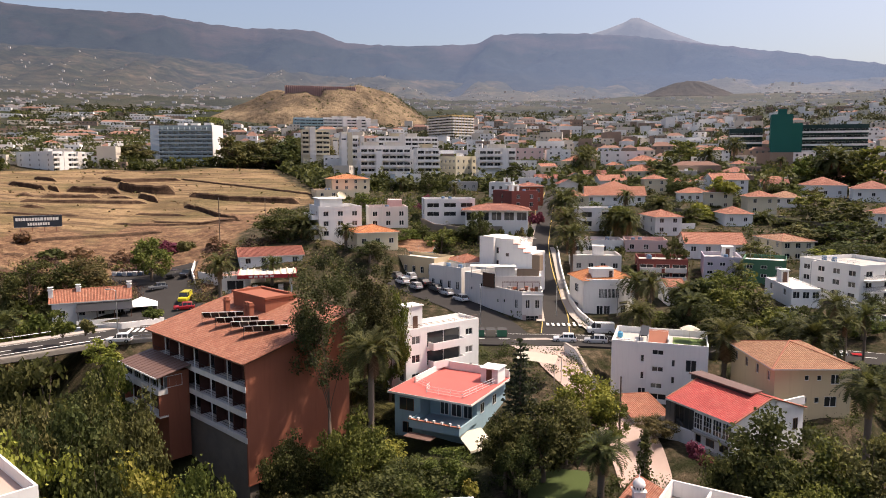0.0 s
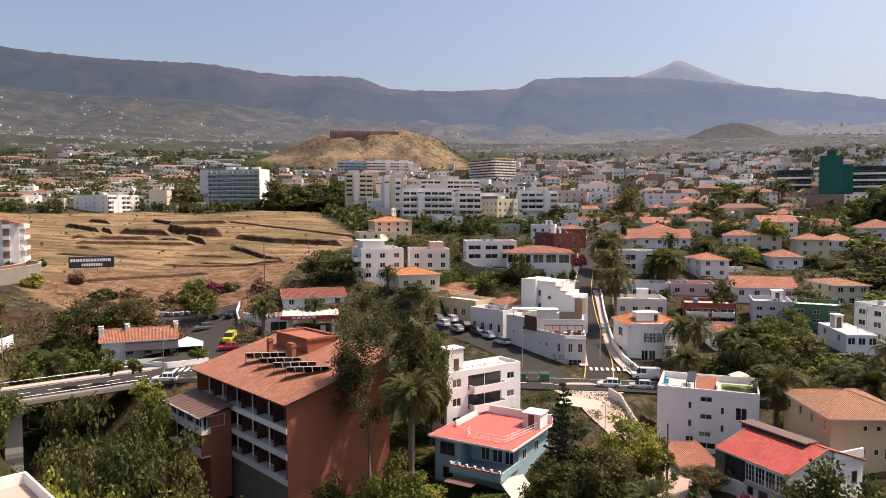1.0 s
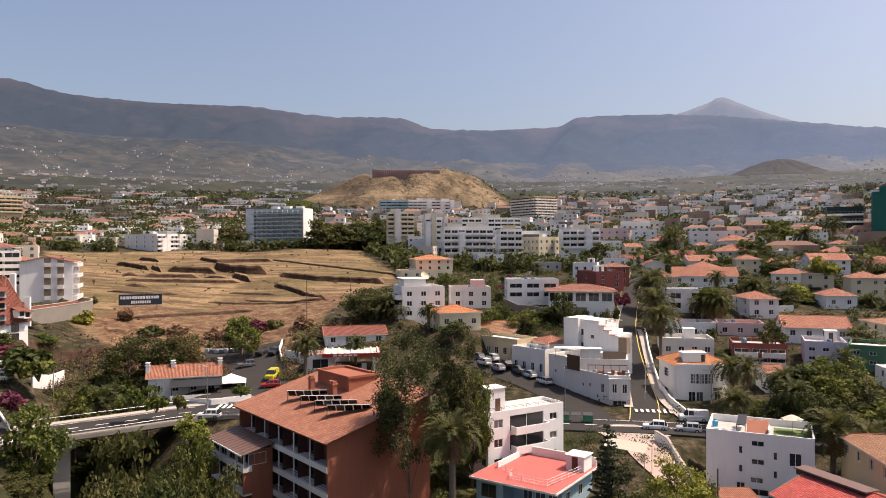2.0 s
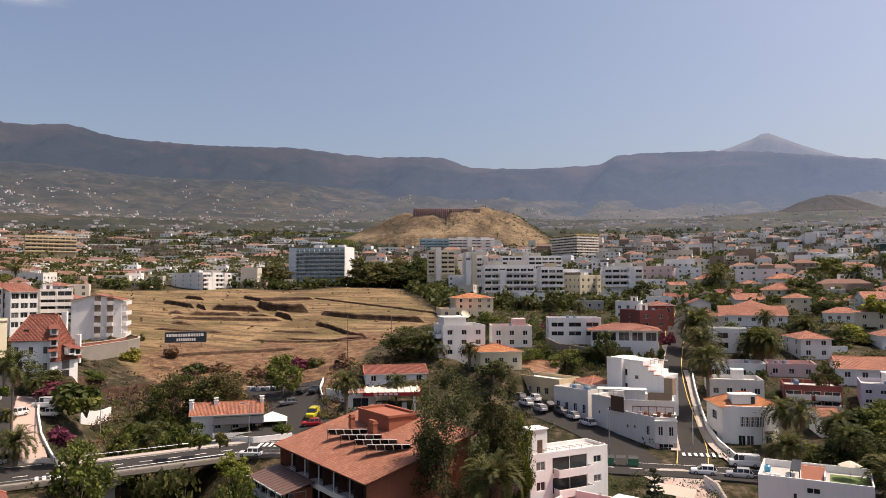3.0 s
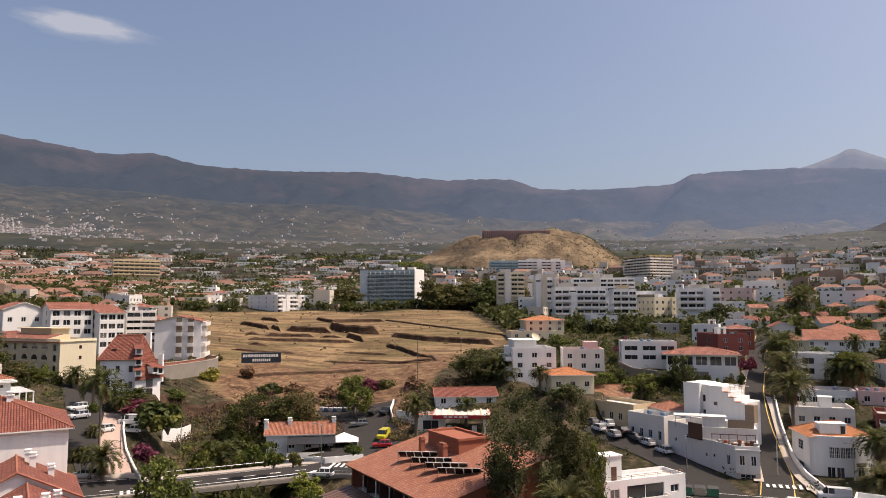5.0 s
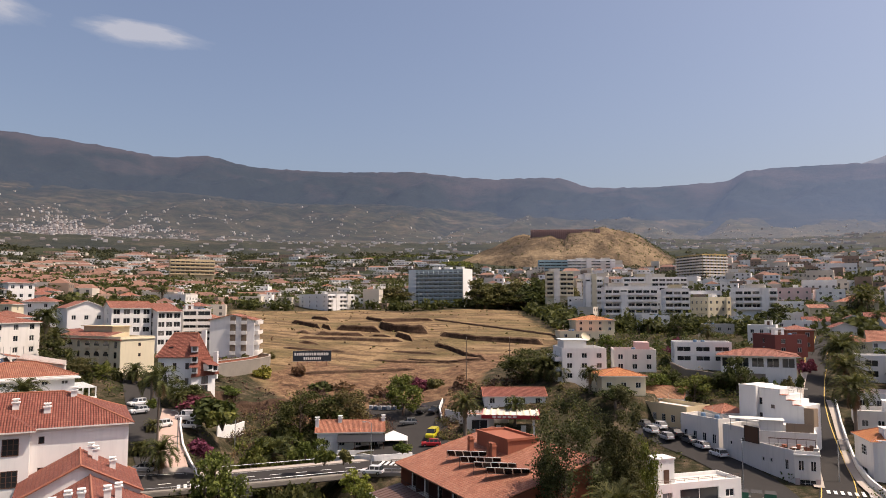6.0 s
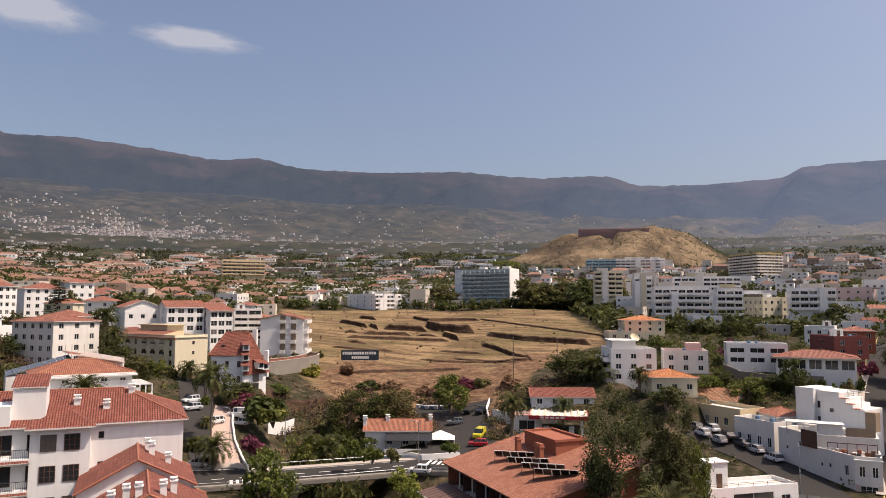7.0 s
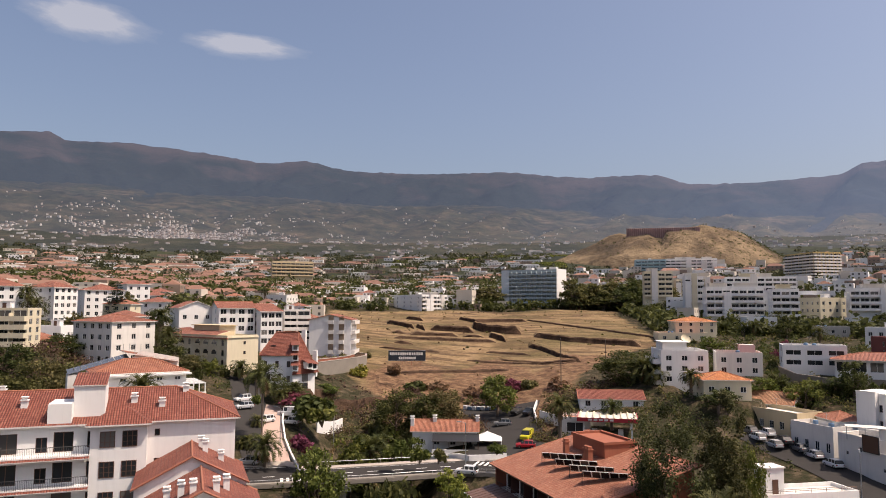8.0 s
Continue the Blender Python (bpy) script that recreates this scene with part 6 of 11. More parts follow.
tiled_apts = house("tiled_apartments", "white house with orange hipped roof and sloping terrace roof", -95.4, 80.2, 24.5, 58, 13.2, 9.0, 5.4, M_WHITE, "hip", T_ORANGE, tall=1.9, front=rows(5, 2, 0.9, 0.55, 1.4, 2.7), left=rows(1, 2, 1.0, 0.90, 0.95, 2.81))
house("cream_apartments", "cream four-storey flats with low brown roof", -148.2, 117.5, 26.6, 90, 12.2, 13.4, 10.0, M_WHITE2, "hip", T_BROWN, tall=1.6, front=rows(3, 4, 1.2, 1.25, 0.85, 2.50), left=rows(5, 4, 1.2, 1.25, 0.85, 2.50))
block("terraced_flats", "cream flats with wide terraces", -156.6, 95.9, 31.6, 29, 13.1, 5.6, 4, 1.81, M_CREAM, 4, side_cols=2, parapet=0.9)
house("white_tower_flats", "white six-storey flats with brown tile roof", -225.7, 154.0, 34.3, 91, 8.6, 14.0, 12.1, M_WHITE, "hip", T_BROWN, tall=2.4, front=rows(4, 5, 1.2, 1.25, 0.78, 2.43), left=rows(3, 5, 1.2, 1.25, 0.78, 2.43), near=False)
house("white_tower_flats", "white five-storey flats with brown tile roof", -228.8, 175.0, 36.3, 64, 13.4, 14.0, 9.7, M_WHITE, "hip", T_BROWN, tall=2.4, front=rows(5, 4, 1.2, 1.25, 0.78, 2.43), left=rows(1, 4, 1.2, 1.25, 0.78, 2.43), near=False)
house("white_tower_flats", "white five-storey flats beside a tall pine", -237.4, 196.1, 36.5, 66, 8.6, 14.0, 12.4, M_WHITE, "hip", T_BROWN, tall=2.0, front=rows(3, 4, 1.2, 1.25, 0.95, 3.10), left=rows(1, 4, 1.2, 1.25, 0.95, 3.10), near=False)
house("white_tower_flats", "white flats with dark balconies", -230.8, 139.3, 37.0, 65, 13.2, 14.0, 9.5, M_WHITE, "hip", T_BROWN, tall=2.9, front=rows(5, 4, 1.2, 1.25, 0.74, 2.39), left=rows(1, 4, 1.2, 1.25, 0.74, 2.39), near=False)
house("gabled_apartments", "white house with brown gable roof", -175.2, 167.1, 31.1, 61, 10.4, 12.0, 8.7, M_WHITE, "gable", T_BROWN, tall=2.2, front=rows(3, 2, 1.2, 1.25, 0.95, 4.35), left=rows(1, 2, 1.2, 1.25, 0.95, 4.35), near=False, along="y")
yellow_hotel = house("yellow_hotel", "yellow three-storey hotel with arched windows", -139.9, 141.4, 24.8, -10, 24.9, 9.6, 7.4, M_CREAM, deck=M_ROOFPALE)
house("stepped_flats", "white stepped flats with balconies and brown roofs", -159.4, 169.1, 29.7, 54, 10.8, 13.0, 10.1, M_WHITE, "gable", T_BROWN, tall=2.0, front=rows(4, 4, 1.8, 1.49, 0.65, 2.54), left=rows(1, 4, 1.8, 1.49, 0.65, 2.54))
house("stepped_flats", "white stepped flats with sloping tiled roofs", -149.5, 173.0, 28.6, 57, 6.6, 12.0, 10.2, M_WHITE, "shed", T_BROWN, tall=2.4, front=rows(3, 4, 1.8, 1.49, 0.65, 2.54), left=rows(1, 4, 1.8, 1.49, 0.65, 2.54))
block("terraced_flats", "flats with deep shaded balconies", -149.5, 187.0, 29.1, 45, 8.4, 14.0, 5, 1.89, M_WHITE2, 2, side_cols=0, parapet=0.9)
end_flats = house("end_flats", "white gabled flats above a curved retaining wall", -134.5, 187.8, 25.6, 27, 13.0, 14.0, 10.6, M_WHITE, "gable", T_BROWN, tall=1.7, right=rows(2, 4, 1.2, 1.24, 0.65, 2.6), along="y")
block("yellow_far_hotel", "yellow hotel with rows of balconies", -407.4, 504.5, 68.0, 44, 35.9, 14.0, 4, 3.00, M_YELLOW, 9, side_cols=1, parapet=0.9)

# ---- streets and parking ----
road, ROAD = strip("road", "grey asphalt main road with kerbs crossing a bridge", [(-130.0, 58.0), (-104.0, 80.0), (-81.0, 99.0), (-66.5, 112.0), (-55.5, 121.5), (-38.0, 125.5), (-15.0, 124.0), (8.0, 122.5), (30.0, 120.5), (62.0, 112.0), (100.0, 96.0)], 8.0, M_ASPHALT, 0.14, 10.9, thick=1.1)
street, STREET = strip("road_uphill", "narrow asphalt street climbing the hill", [(20.0, 124.0), (22.0, 136.7), (22.8, 149.8), (23.1, 161.3), (23.9, 173.9), (26.0, 190.2), (31.0, 218.3), (38.4, 259.2), (45.8, 301.5)], 5.6, M_ASPHALT, 0.16)
side, SIDE = strip("road_side", "asphalt side street with parked cars", [(12.0, 125.0), (8.6, 135.2), (1.9, 146.0), (-5.5, 153.9), (-10.7, 158.1)], 7.5, M_ASPHALT, 0.15)
west, WEST = strip("road_west", "asphalt street running up past the gardens", [(-84.0, 99.0), (-93.0, 106.0), (-100.5, 112.7), (-109.7, 121.9), (-122.5, 133.9)], 7.0, M_ASPHALT, 0.15)
lot, LOT = strip("road_lot", "open asphalt forecourt and parking area", [(-50.0, 122.0), (-56.8, 142.1), (-61.1, 151.7), (-68.8, 159.8), (-77.1, 161.0)], 15.0, M_ASPHALT, 0.13, across=9)
lane, LANE = strip("road_lane", "short asphalt lane between white walls", [(-58.2, 149.0), (-59.7, 159.2), (-61.6, 168.1)], 6.0, M_ASPHALT, 0.17)
strip("pavement_plaza", "pink paved square and path", [(17.1, 119.3), (18.1, 110.5), (21.2, 100.8), (23.5, 90.0), (23.2, 80.7), (22.6, 74.1)], 6.2, M_PINKPAVE, 0.2, category="pavement")
strip("pavement_plaza_edge", "pale paved square beside the junction", [(11.6, 117.9), (17.2, 120.3), (20.4, 115.7)], 6.0, M_PAVE, 0.22, category="pavement")
strip("lawn", "small bright green lawn between trees", [(9.6, 76.4), (12.7, 75.9), (16.0, 74.8)], 7.0, M_LAWN, 0.12, category="lawn")
strip("pavement_west", "pink paved footpath climbing beside the street", [(-85.2, 102.8), (-90.6, 108.1), (-97.6, 115.9), (-104.0, 124.2)], 4.2, M_PINKPAVE, 0.25, category="pavement")
strip("pavement_uphill", "narrow pale pavement beside the street", [(18.7, 133.2), (20.1, 149.7), (20.6, 160.7), (21.4, 173.2), (23.3, 189.1), (28.0, 213.7)], 1.6, M_KERB, 0.3, category="pavement")
strip("pavement_uphill_right", "narrow pale pavement and low wall foot", [(27.1, 127.7), (25.8, 136.1), (25.8, 145.7), (26.4, 155.8), (27.4, 169.3), (28.4, 182.8)], 1.4, M_KERB, 0.3, category="pavement")

# ---- trees and palms ----
tree("tall", -14.7, 88.8, 30.1, 8.6, None, 1)
tree("tall", -9.9, 95.5, 29.6, 6.0, None, 2)
tree("mid", -7.6, 99.7, 22.1, 4.9, None, 4)
palm(-8.8, 83.5, 20.0, 6.4, None, 5, False)
palm(-9.0, 85.5, 16.1, 3.4, None, 6, False)
conifer(8.9, 79.5, 20.6, 6.4)
tree("dark", 7.2, 79.7, 11.3, 4.1, None, 7)
tree("lime", 17.6, 84.2, 15.6, 7.6, None, 8)
tree("mid", 20.4, 84.0, 12.6, 4.6, None, 10)
tree("dark", 11.3, 76.6, 14.6, 7.6, None, 9)
tree("dark", 7.0, 76.2, 12.6, 5.6, None, 12)
tree("olive", 14.6, 80.5, 13.2, 4.6, None, 13)
tree("dark", 8.3, 73.5, 11.0, 4.4, None, 10)
palm(16.8, 72.1, 11.6, 4.7, None, 11, False)
palm(59.2, 102.1, 18.3, 3.8, None, 12, True)
palm(65.4, 107.7, 18.9, 5.0, None, 13, True)
palm(59.8, 106.4, 20.9, 5.8, None, 14, True)
palm(43.3, 69.6, 19.7, 5.9, None, 15, False)
cypress(20.4, 69.0, 13.7)
tree("dark", 32.1, 64.4, 16.4, 9.1, None, 16)
tree("mid", 34.6, 60.9, 15.2, 7.7, None, 17)
tree("olive", 38.3, 61.0, 16.8, 8.4, None, 18)
tree("dark", 27.5, 64.4, 13.8, 5.4, None, 19)
tree("mid", 30.0, 56.6, 14.3, 6.0, None, 20)
tree("olive", 26.0, 84.1, 9.8, 4.4, None, 21)
bush("red", 27.5, 75.1, 3.8, 1.7, 8.4, 22)
bush("red", 28.2, 72.7, 2.5, 1.2, 8.4, 23)
tree("mid", 0.4, 76.0, 9.1, 5.6, None, 24)
tree("mid", -8.6, 77.5, 10.1, 6.7, None, 25)
tree("mid", -11.3, 79.2, 12.5, 6.1, None, 26)
tree("dark", -4.3, 71.9, 8.8, 4.4, None, 27)
tree("mid", -2.8, 67.9, 8.8, 4.2, None, 28)
bush("lime", 2.5, 68.0, 2.7, 1.6, 7.3, 29)
palm(39.5, 224.0, 33.0, 9.0, None, 30, False)
palm(32.3, 183.0, 29.4, 9.0, None, 31, False)
palm(28.7, 156.5, 27.2, 8.0, None, 32, False)
palm(33.9, 203.0, 33.4, 9.4, None, 33, False)
palm(37.6, 135.9, 19.8, 6.5, None, 34, False)
palm(33.8, 121.4, 16.7, 7.0, None, 35, False)
palm(42.2, 103.8, 17.2, 7.6, None, 36, False)
palm(48.1, 105.5, 15.1, 6.5, None, 37, False)
palm(55.8, 104.0, 17.4, 8.0, None, 38, False)
palm(55.4, 110.9, 16.4, 5.9, None, 39, False)
palm(44.8, 130.5, 18.6, 6.0, None, 40, False)
palm(44.3, 124.3, 17.6, 6.3, None, 41, False)
palm(47.6, 192.2, 28.7, 9.5, None, 42, False)
palm(49.3, 189.7, 28.1, 7.8, None, 43, False)
palm(68.9, 224.7, 30.4, 8.4, None, 44, False)
palm(75.2, 372.5, 49.8, 10.9, None, 45, False)
palm(70.9, 365.2, 47.4, 10.1, None, 46, False)
tree("dark", 48.3, 131.4, 19.0, 9.0, None, 47)
tree("mid", 53.5, 131.5, 20.6, 11.4, None, 48)
tree("dark", 54.9, 124.4, 17.6, 8.8, None, 49)
tree("dark", 46.8, 119.1, 16.6, 9.3, None, 50)
tree("mid", 55.7, 117.5, 16.5, 8.4, None, 51)
tree("dark", 61.1, 117.0, 17.0, 7.5, None, 52)
tree("dark", 42.1, 125.1, 14.9, 6.4, None, 53)
tree("mid", 38.8, 129.3, 14.1, 5.5, None, 54)
tree("dark", -41.4, 178.0, 29.6, 10.6, None, 55)
palm(-34.4, 176.0, 28.4, 8.6, None, 56, False)
palm(-31.6, 174.0, 26.6, 6.6, None, 57, False)
palm(-43.0, 135.3, 23.1, 5.9, None, 57, False)
palm(-22.9, 166.4, 26.8, 5.4, None, 58, False)
palm(-36.7, 150.6, 20.9, 4.9, None, 59, False)
tree("dark", -117.4, 439.6, 55.7, 21.8, None, 60)
tree("olive", -109.4, 457.1, 59.9, 26.2, None, 61)
tree("dark", -95.4, 450.0, 56.8, 22.0, None, 62)
tree("olive", -85.0, 441.9, 51.7, 17.9, None, 63)
tree("olive", -119.8, 428.6, 48.6, 17.7, None, 64)
tree("olive", -96.2, 429.3, 48.7, 21.0, None, 65)
tree("dark", -107.0, 424.7, 46.9, 20.9, None, 66)
tree("olive", -74.9, 423.4, 46.9, 15.4, None, 67)
tree("olive", -191.0, 429.5, 52.7, 22.5, None, 68)
tree("olive", -180.4, 428.6, 53.7, 18.5, None, 69)
tree("dark", -196.5, 415.9, 50.0, 18.3, None, 70)
palm(-126.2, 421.5, 46.9, 9.1, None, 71, False)
palm(-120.5, 419.0, 45.2, 9.0, None, 72, False)
palm(-65.2, 394.7, 44.2, 8.3, None, 73, False)
palm(-58.3, 390.7, 44.8, 8.2, None, 74, False)
palm(-132.8, 424.7, 45.9, 9.2, None, 75, False)
tree("dark", 158.7, 289.3, 49.0, 21.0, None, 76)
tree("mid", 164.8, 280.1, 47.4, 18.1, None, 77)
tree("mid", 151.8, 293.0, 44.8, 13.1, None, 78)
tree("dark", 100.0, 319.7, 45.2, 13.3, None, 79)
tree("mid", 128.6, 378.8, 53.6, 19.1, None, 80)
tree("dark", 114.2, 309.6, 39.0, 13.1, None, 81)
tree("dark", 99.0, 304.3, 39.0, 12.7, None, 82)
tree("mid", 165.0, 274.2, 41.2, 15.3, None, 83)
tree("dark", 75.0, 238.5, 28.7, 7.4, None, 84)
tree("dark", 90.3, 243.8, 27.5, 9.0, None, 85)
tree("dark", 102.4, 249.8, 29.3, 8.0, None, 86)
tree("dark", 124.6, 272.9, 32.8, 7.4, None, 87)
tree("mid", 121.0, 232.4, 31.7, 11.7, None, 88)
tree("dark", 102.2, 208.3, 24.9, 10.4, None, 89)
tree("mid", 113.2, 207.1, 25.8, 9.4, None, 90)
tree("dark", 112.8, 194.7, 22.7, 6.7, None, 91)
tree("mid", 94.3, 220.7, 24.1, 8.3, None, 92)
tree("mid", 83.4, 219.7, 22.5, 7.0, None, 93)
tree("mid", 74.8, 217.5, 22.6, 5.7, None, 94)
tree("dark", 64.9, 205.0, 20.2, 4.3, None, 95)
tree("dark", 31.4, 328.5, 42.0, 12.1, None, 96)
tree("dark", 36.6, 438.5, 55.7, 14.0, None, 97)
tree("mid", -47.6, 326.6, 38.9, 10.5, None, 98)
tree("dark", -3.7, 330.0, 38.9, 13.1, None, 99)
tree("dark", -5.7, 299.9, 34.3, 9.6, None, 100)
tree("mid", -9.1, 177.8, 24.6, 7.1, None, 101)
tree("dark", -12.4, 185.6, 25.4, 5.9, None, 102)
tree("mid", -0.6, 176.0, 24.7, 8.4, None, 103)
tree("dark", 6.6, 179.9, 25.1, 7.2, None, 104)
tree("dark", -5.7, 181.9, 25.2, 5.8, None, 105)
palm(94.5, 326.6, 42.7, 10.8, None, 106, False)
palm(95.3, 315.9, 38.9, 10.5, None, 107, False)
palm(132.3, 356.2, 49.4, 11.5, None, 108, False)
palm(150.6, 370.6, 54.7, 10.8, None, 109, False)
palm(99.0, 283.2, 34.6, 11.0, None, 110, False)
palm(154.0, 280.5, 47.4, 15.3, None, 111, False)
palm(-9.9, 319.8, 38.9, 8.7, None, 112, False)
palm(-17.6, 299.5, 35.5, 7.2, None, 113, False)
palm(96.6, 214.2, 26.6, 8.2, None, 114, False)
palm(164.1, 286.3, 45.8, 10.5, None, 115, False)
palm(47.8, 199.3, 26.7, 7.2, None, 116, False)
palm(-73.2, 413.6, 43.5, 9.4, None, 117, False)
bush("lime", 95.2, 244.1, 14.6, 6.3, 30.5, 129)
bush("lime", 80.6, 224.0, 11.4, 4.7, 24.2, 130)
bush("mid", 48.9, 193.9, 12.7, 4.8, 25.8, 131)
bush("mid", -83.9, 140.9, 7.8, 4.4, None, 132)
bush("olive", -78.2, 137.9, 6.3, 4.3, None, 133)
bush("dark", -85.4, 137.7, 9.0, 5.2, None, 134)
bush("mid", -73.5, 134.2, 4.9, 2.9, None, 135)
bush("olive", -89.6, 142.1, 6.7, 4.0, None, 136)
bush("lime", -79.7, 135.8, 5.0, 2.5, None, 137)
bush("dark", -7.1, 181.4, 4.3, 3.5, None, 138)
bush("dark", -4.6, 178.4, 4.3, 3.4, None, 139)
bush("mid", -2.2, 180.0, 4.3, 3.4, None, 140)
bush("olive", 0.3, 181.5, 4.3, 3.5, None, 141)
bush("dark", 2.7, 178.5, 4.3, 3.4, None, 142)
bush("dark", 5.2, 180.9, 4.3, 3.5, None, 143)
bush("mid", 7.8, 182.8, 4.4, 3.5, None, 144)
bush("olive", 10.1, 180.7, 4.3, 3.5, None, 145)
bush("dark", 12.8, 183.1, 4.4, 3.5, None, 146)
bush("dark", 15.5, 185.9, 4.5, 3.6, None, 147)
bush("mid", 17.8, 184.1, 4.4, 3.5, None, 148)
bush("olive", 20.6, 186.9, 4.5, 3.6, None, 149)
bush("dark", 23.5, 189.5, 4.6, 3.7, None, 150)
tree("dark", -118.5, 440.6, 53.5, 17.5, None, 151)
tree("dark", -123.2, 419.0, 45.9, 13.1, None, 152)
tree("dark", -73.0, 451.1, 46.4, 16.1, None, 153)
tree("olive", -125.4, 444.7, 45.8, 16.8, None, 154)
tree("dark", -89.5, 430.9, 47.3, 16.7, None, 155)
tree("olive", -134.1, 449.4, 52.1, 19.3, None, 156)
tree("olive", -88.3, 438.4, 53.0, 19.3, None, 157)
tree("olive", -73.0, 429.7, 57.3, 11.8, None, 158)
tree("dark", -73.7, 444.3, 49.6, 14.0, None, 159)
tree("dark", -113.3, 456.4, 50.5, 17.8, None, 160)
tree("olive", -92.7, 449.1, 46.1, 21.8, None, 161)
tree("olive", -122.4, 436.6, 44.2, 20.6, None, 162)
tree("dark", -86.9, 430.6, 46.2, 16.5, None, 163)
tree("olive", -131.4, 446.1, 43.9, 12.1, None, 164)
tree("dark", -111.3, 455.2, 55.1, 19.8, None, 165)
tree("olive", -125.3, 423.4, 57.8, 18.1, None, 166)
tree("olive", -77.1, 433.7, 51.2, 21.0, None, 167)
tree("dark", -124.6, 427.6, 58.2, 12.8, None, 168)
tree("dark", -93.0, 430.8, 58.1, 19.7, None, 169)
tree("olive", -74.2, 444.9, 53.5, 15.7, None, 170)
tree("dark", -97.7, 461.8, 51.1, 18.3, None, 171)
tree("dark", -99.1, 428.8, 47.8, 13.0, None, 172)
tree("dark", -72.2, 439.9, 50.7, 10.8, None, 173)
tree("dark", -92.2, 418.0, 49.2, 16.7, None, 174)
tree("dark", -96.3, 450.2, 48.9, 14.9, None, 175)
tree("dark", -91.8, 464.2, 59.2, 19.0, None, 176)
tree("dark", -114.5, 428.2, 49.7, 14.0, None, 177)
tree("dark", -111.1, 429.7, 49.7, 13.8, None, 178)
tree("dark", -83.6, 432.5, 50.2, 18.3, None, 179)
tree("olive", -116.9, 431.2, 55.2, 12.7, None, 180)
tree("dark", -93.1, 457.3, 54.8, 14.9, None, 181)
tree("olive", -106.9, 444.8, 56.7, 14.6, None, 182)
tree("dark", -78.7, 444.6, 55.9, 12.1, None, 183)
tree("olive", -116.8, 423.1, 46.0, 12.4, None, 184)
tree("dark", 104.8, 172.7, 27.0, 12.5, None, 121)
tree("dark", 100.5, 181.0, 26.0, 12.0, None, 122)
tree("olive", 93.3, 183.7, 25.1, 10.5, None, 123)
tree("dark", 97.0, 165.0, 24.0, 11.0, None, 124)
tree("dark", 108.9, 191.2, 30.5, 12.8, None, 125)
tree("dark", 90.0, 160.0, 22.5, 10.0, None, 126)
tree("dark", 68.7, 229.9, 30.1, 9.6, None, 185)
tree("dark", 53.7, 161.3, 24.1, 5.4, None, 186)
tree("dark", 44.5, 164.1, 10.5, 5.5, None, 187)
tree("mid", -70.5, 94.6, 17.4, 7.5, None, 188)
palm(-92.4, 106.5, 29.2, 7.2, None, 189, True)
tree("dark", -105.1, 128.5, 24.3, 8.0, None, 190)
bush("dark", -91.3, 119.0, 13.1, 5.4, 18.1, 191)
bush("mid", -87.8, 119.2, 9.4, 4.7, 17.5, 192)
bush("red", -99.8, 125.1, 10.2, 2.3, 19.5, 193)
bush("red", -80.2, 102.3, 8.3, 3.1, 14.7, 194)
conifer(-205.2, 163.0, 48.6, 10.0, None, 2)
palm(-167.4, 109.5, 42.1, 6.4, None, 195, False)
palm(-79.8, 68.2, 30.8, 5.0, None, 196, False)
palm(-77.1, 120.4, 15.1, 9.1, None, 197, False)
palm(-86.0, 100.1, 17.5, 6.3, None, 198, False)
palm(-102.3, 95.5, 28.5, 4.5, None, 199, False)
palm(-142.3, 125.9, 39.8, 6.1, None, 200, False)
palm(-94.3, 103.5, 15.8, 4.5, None, 201, False)
tree("dark", -84.1, 141.9, 21.4, 9.3, None, 202)
tree("dark", -75.0, 141.3, 20.7, 7.7, None, 203)
tree("mid", -79.2, 116.7, 15.3, 8.0, None, 204)
tree("mid", -72.2, 119.9, 13.6, 6.8, None, 206)
tree("mid", -69.0, 123.0, 14.8, 5.7, None, 208)
tree("olive", -74.2, 144.0, 21.7, 10.4, None, 211)
tree("mid", -66.0, 158.8, 24.0, 8.3, None, 212)
bush("olive", -77.0, 181.3, 9.4, 3.1, None, 213)
bush("red", -71.1, 181.0, 9.3, 3.1, None, 214)
bush("olive", -66.3, 181.2, 7.7, 3.1, None, 215)
bush("dry", -79.4, 175.4, 7.7, 3.1, None, 216)
bush("lime", -114.3, 173.8, 8.3, 3.3, None, 217)
bush("dry", -106.6, 179.8, 8.3, 3.3, None, 218)
bush("dark", -95.5, 171.7, 9.4, 3.1, None, 219)
bush("dry", -91.0, 174.7, 9.4, 3.1, None, 220)
bush("dry", -57.6, 178.4, 9.0, 3.0, None, 221)
tree("dark", -154.9, 110.0, 33.8, 10.6, None, 222)
tree("dark", -126.2, 81.1, 30.1, 10.8, None, 223)
tree("olive", -123.7, 84.8, 30.0, 9.6, None, 224)
tree("dark", -144.2, 90.1, 32.3, 8.1, None, 225)
tree("olive", -121.6, 87.8, 29.9, 7.2, None, 226)
tree("dark", -133.4, 120.8, 32.6, 7.2, None, 227)
tree("olive", -86.6, 67.9, 28.6, 6.2, None, 228)
tree("olive", -99.7, 66.8, 28.8, 5.8, None, 229)
tree("dark", -50.9, 86.1, 16.0, 9.0, None, 238)
tree("dark", -42.9, 81.4, 15.2, 8.3, None, 239)
tree("mid", -45.4, 93.6, 13.9, 6.0, None, 240)
tree("dark", -40.2, 71.5, 15.2, 8.2, None, 241)
tree("dark", -35.2, 71.8, 13.9, 8.0, None, 242)
tree("olive", -45.3, 73.1, 15.9, 7.8, None, 243)
tree("lime", -36.7, 59.6, 15.8, 7.7, None, 244)
tree("lime", -28.4, 64.0, 12.9, 7.8, None, 245)
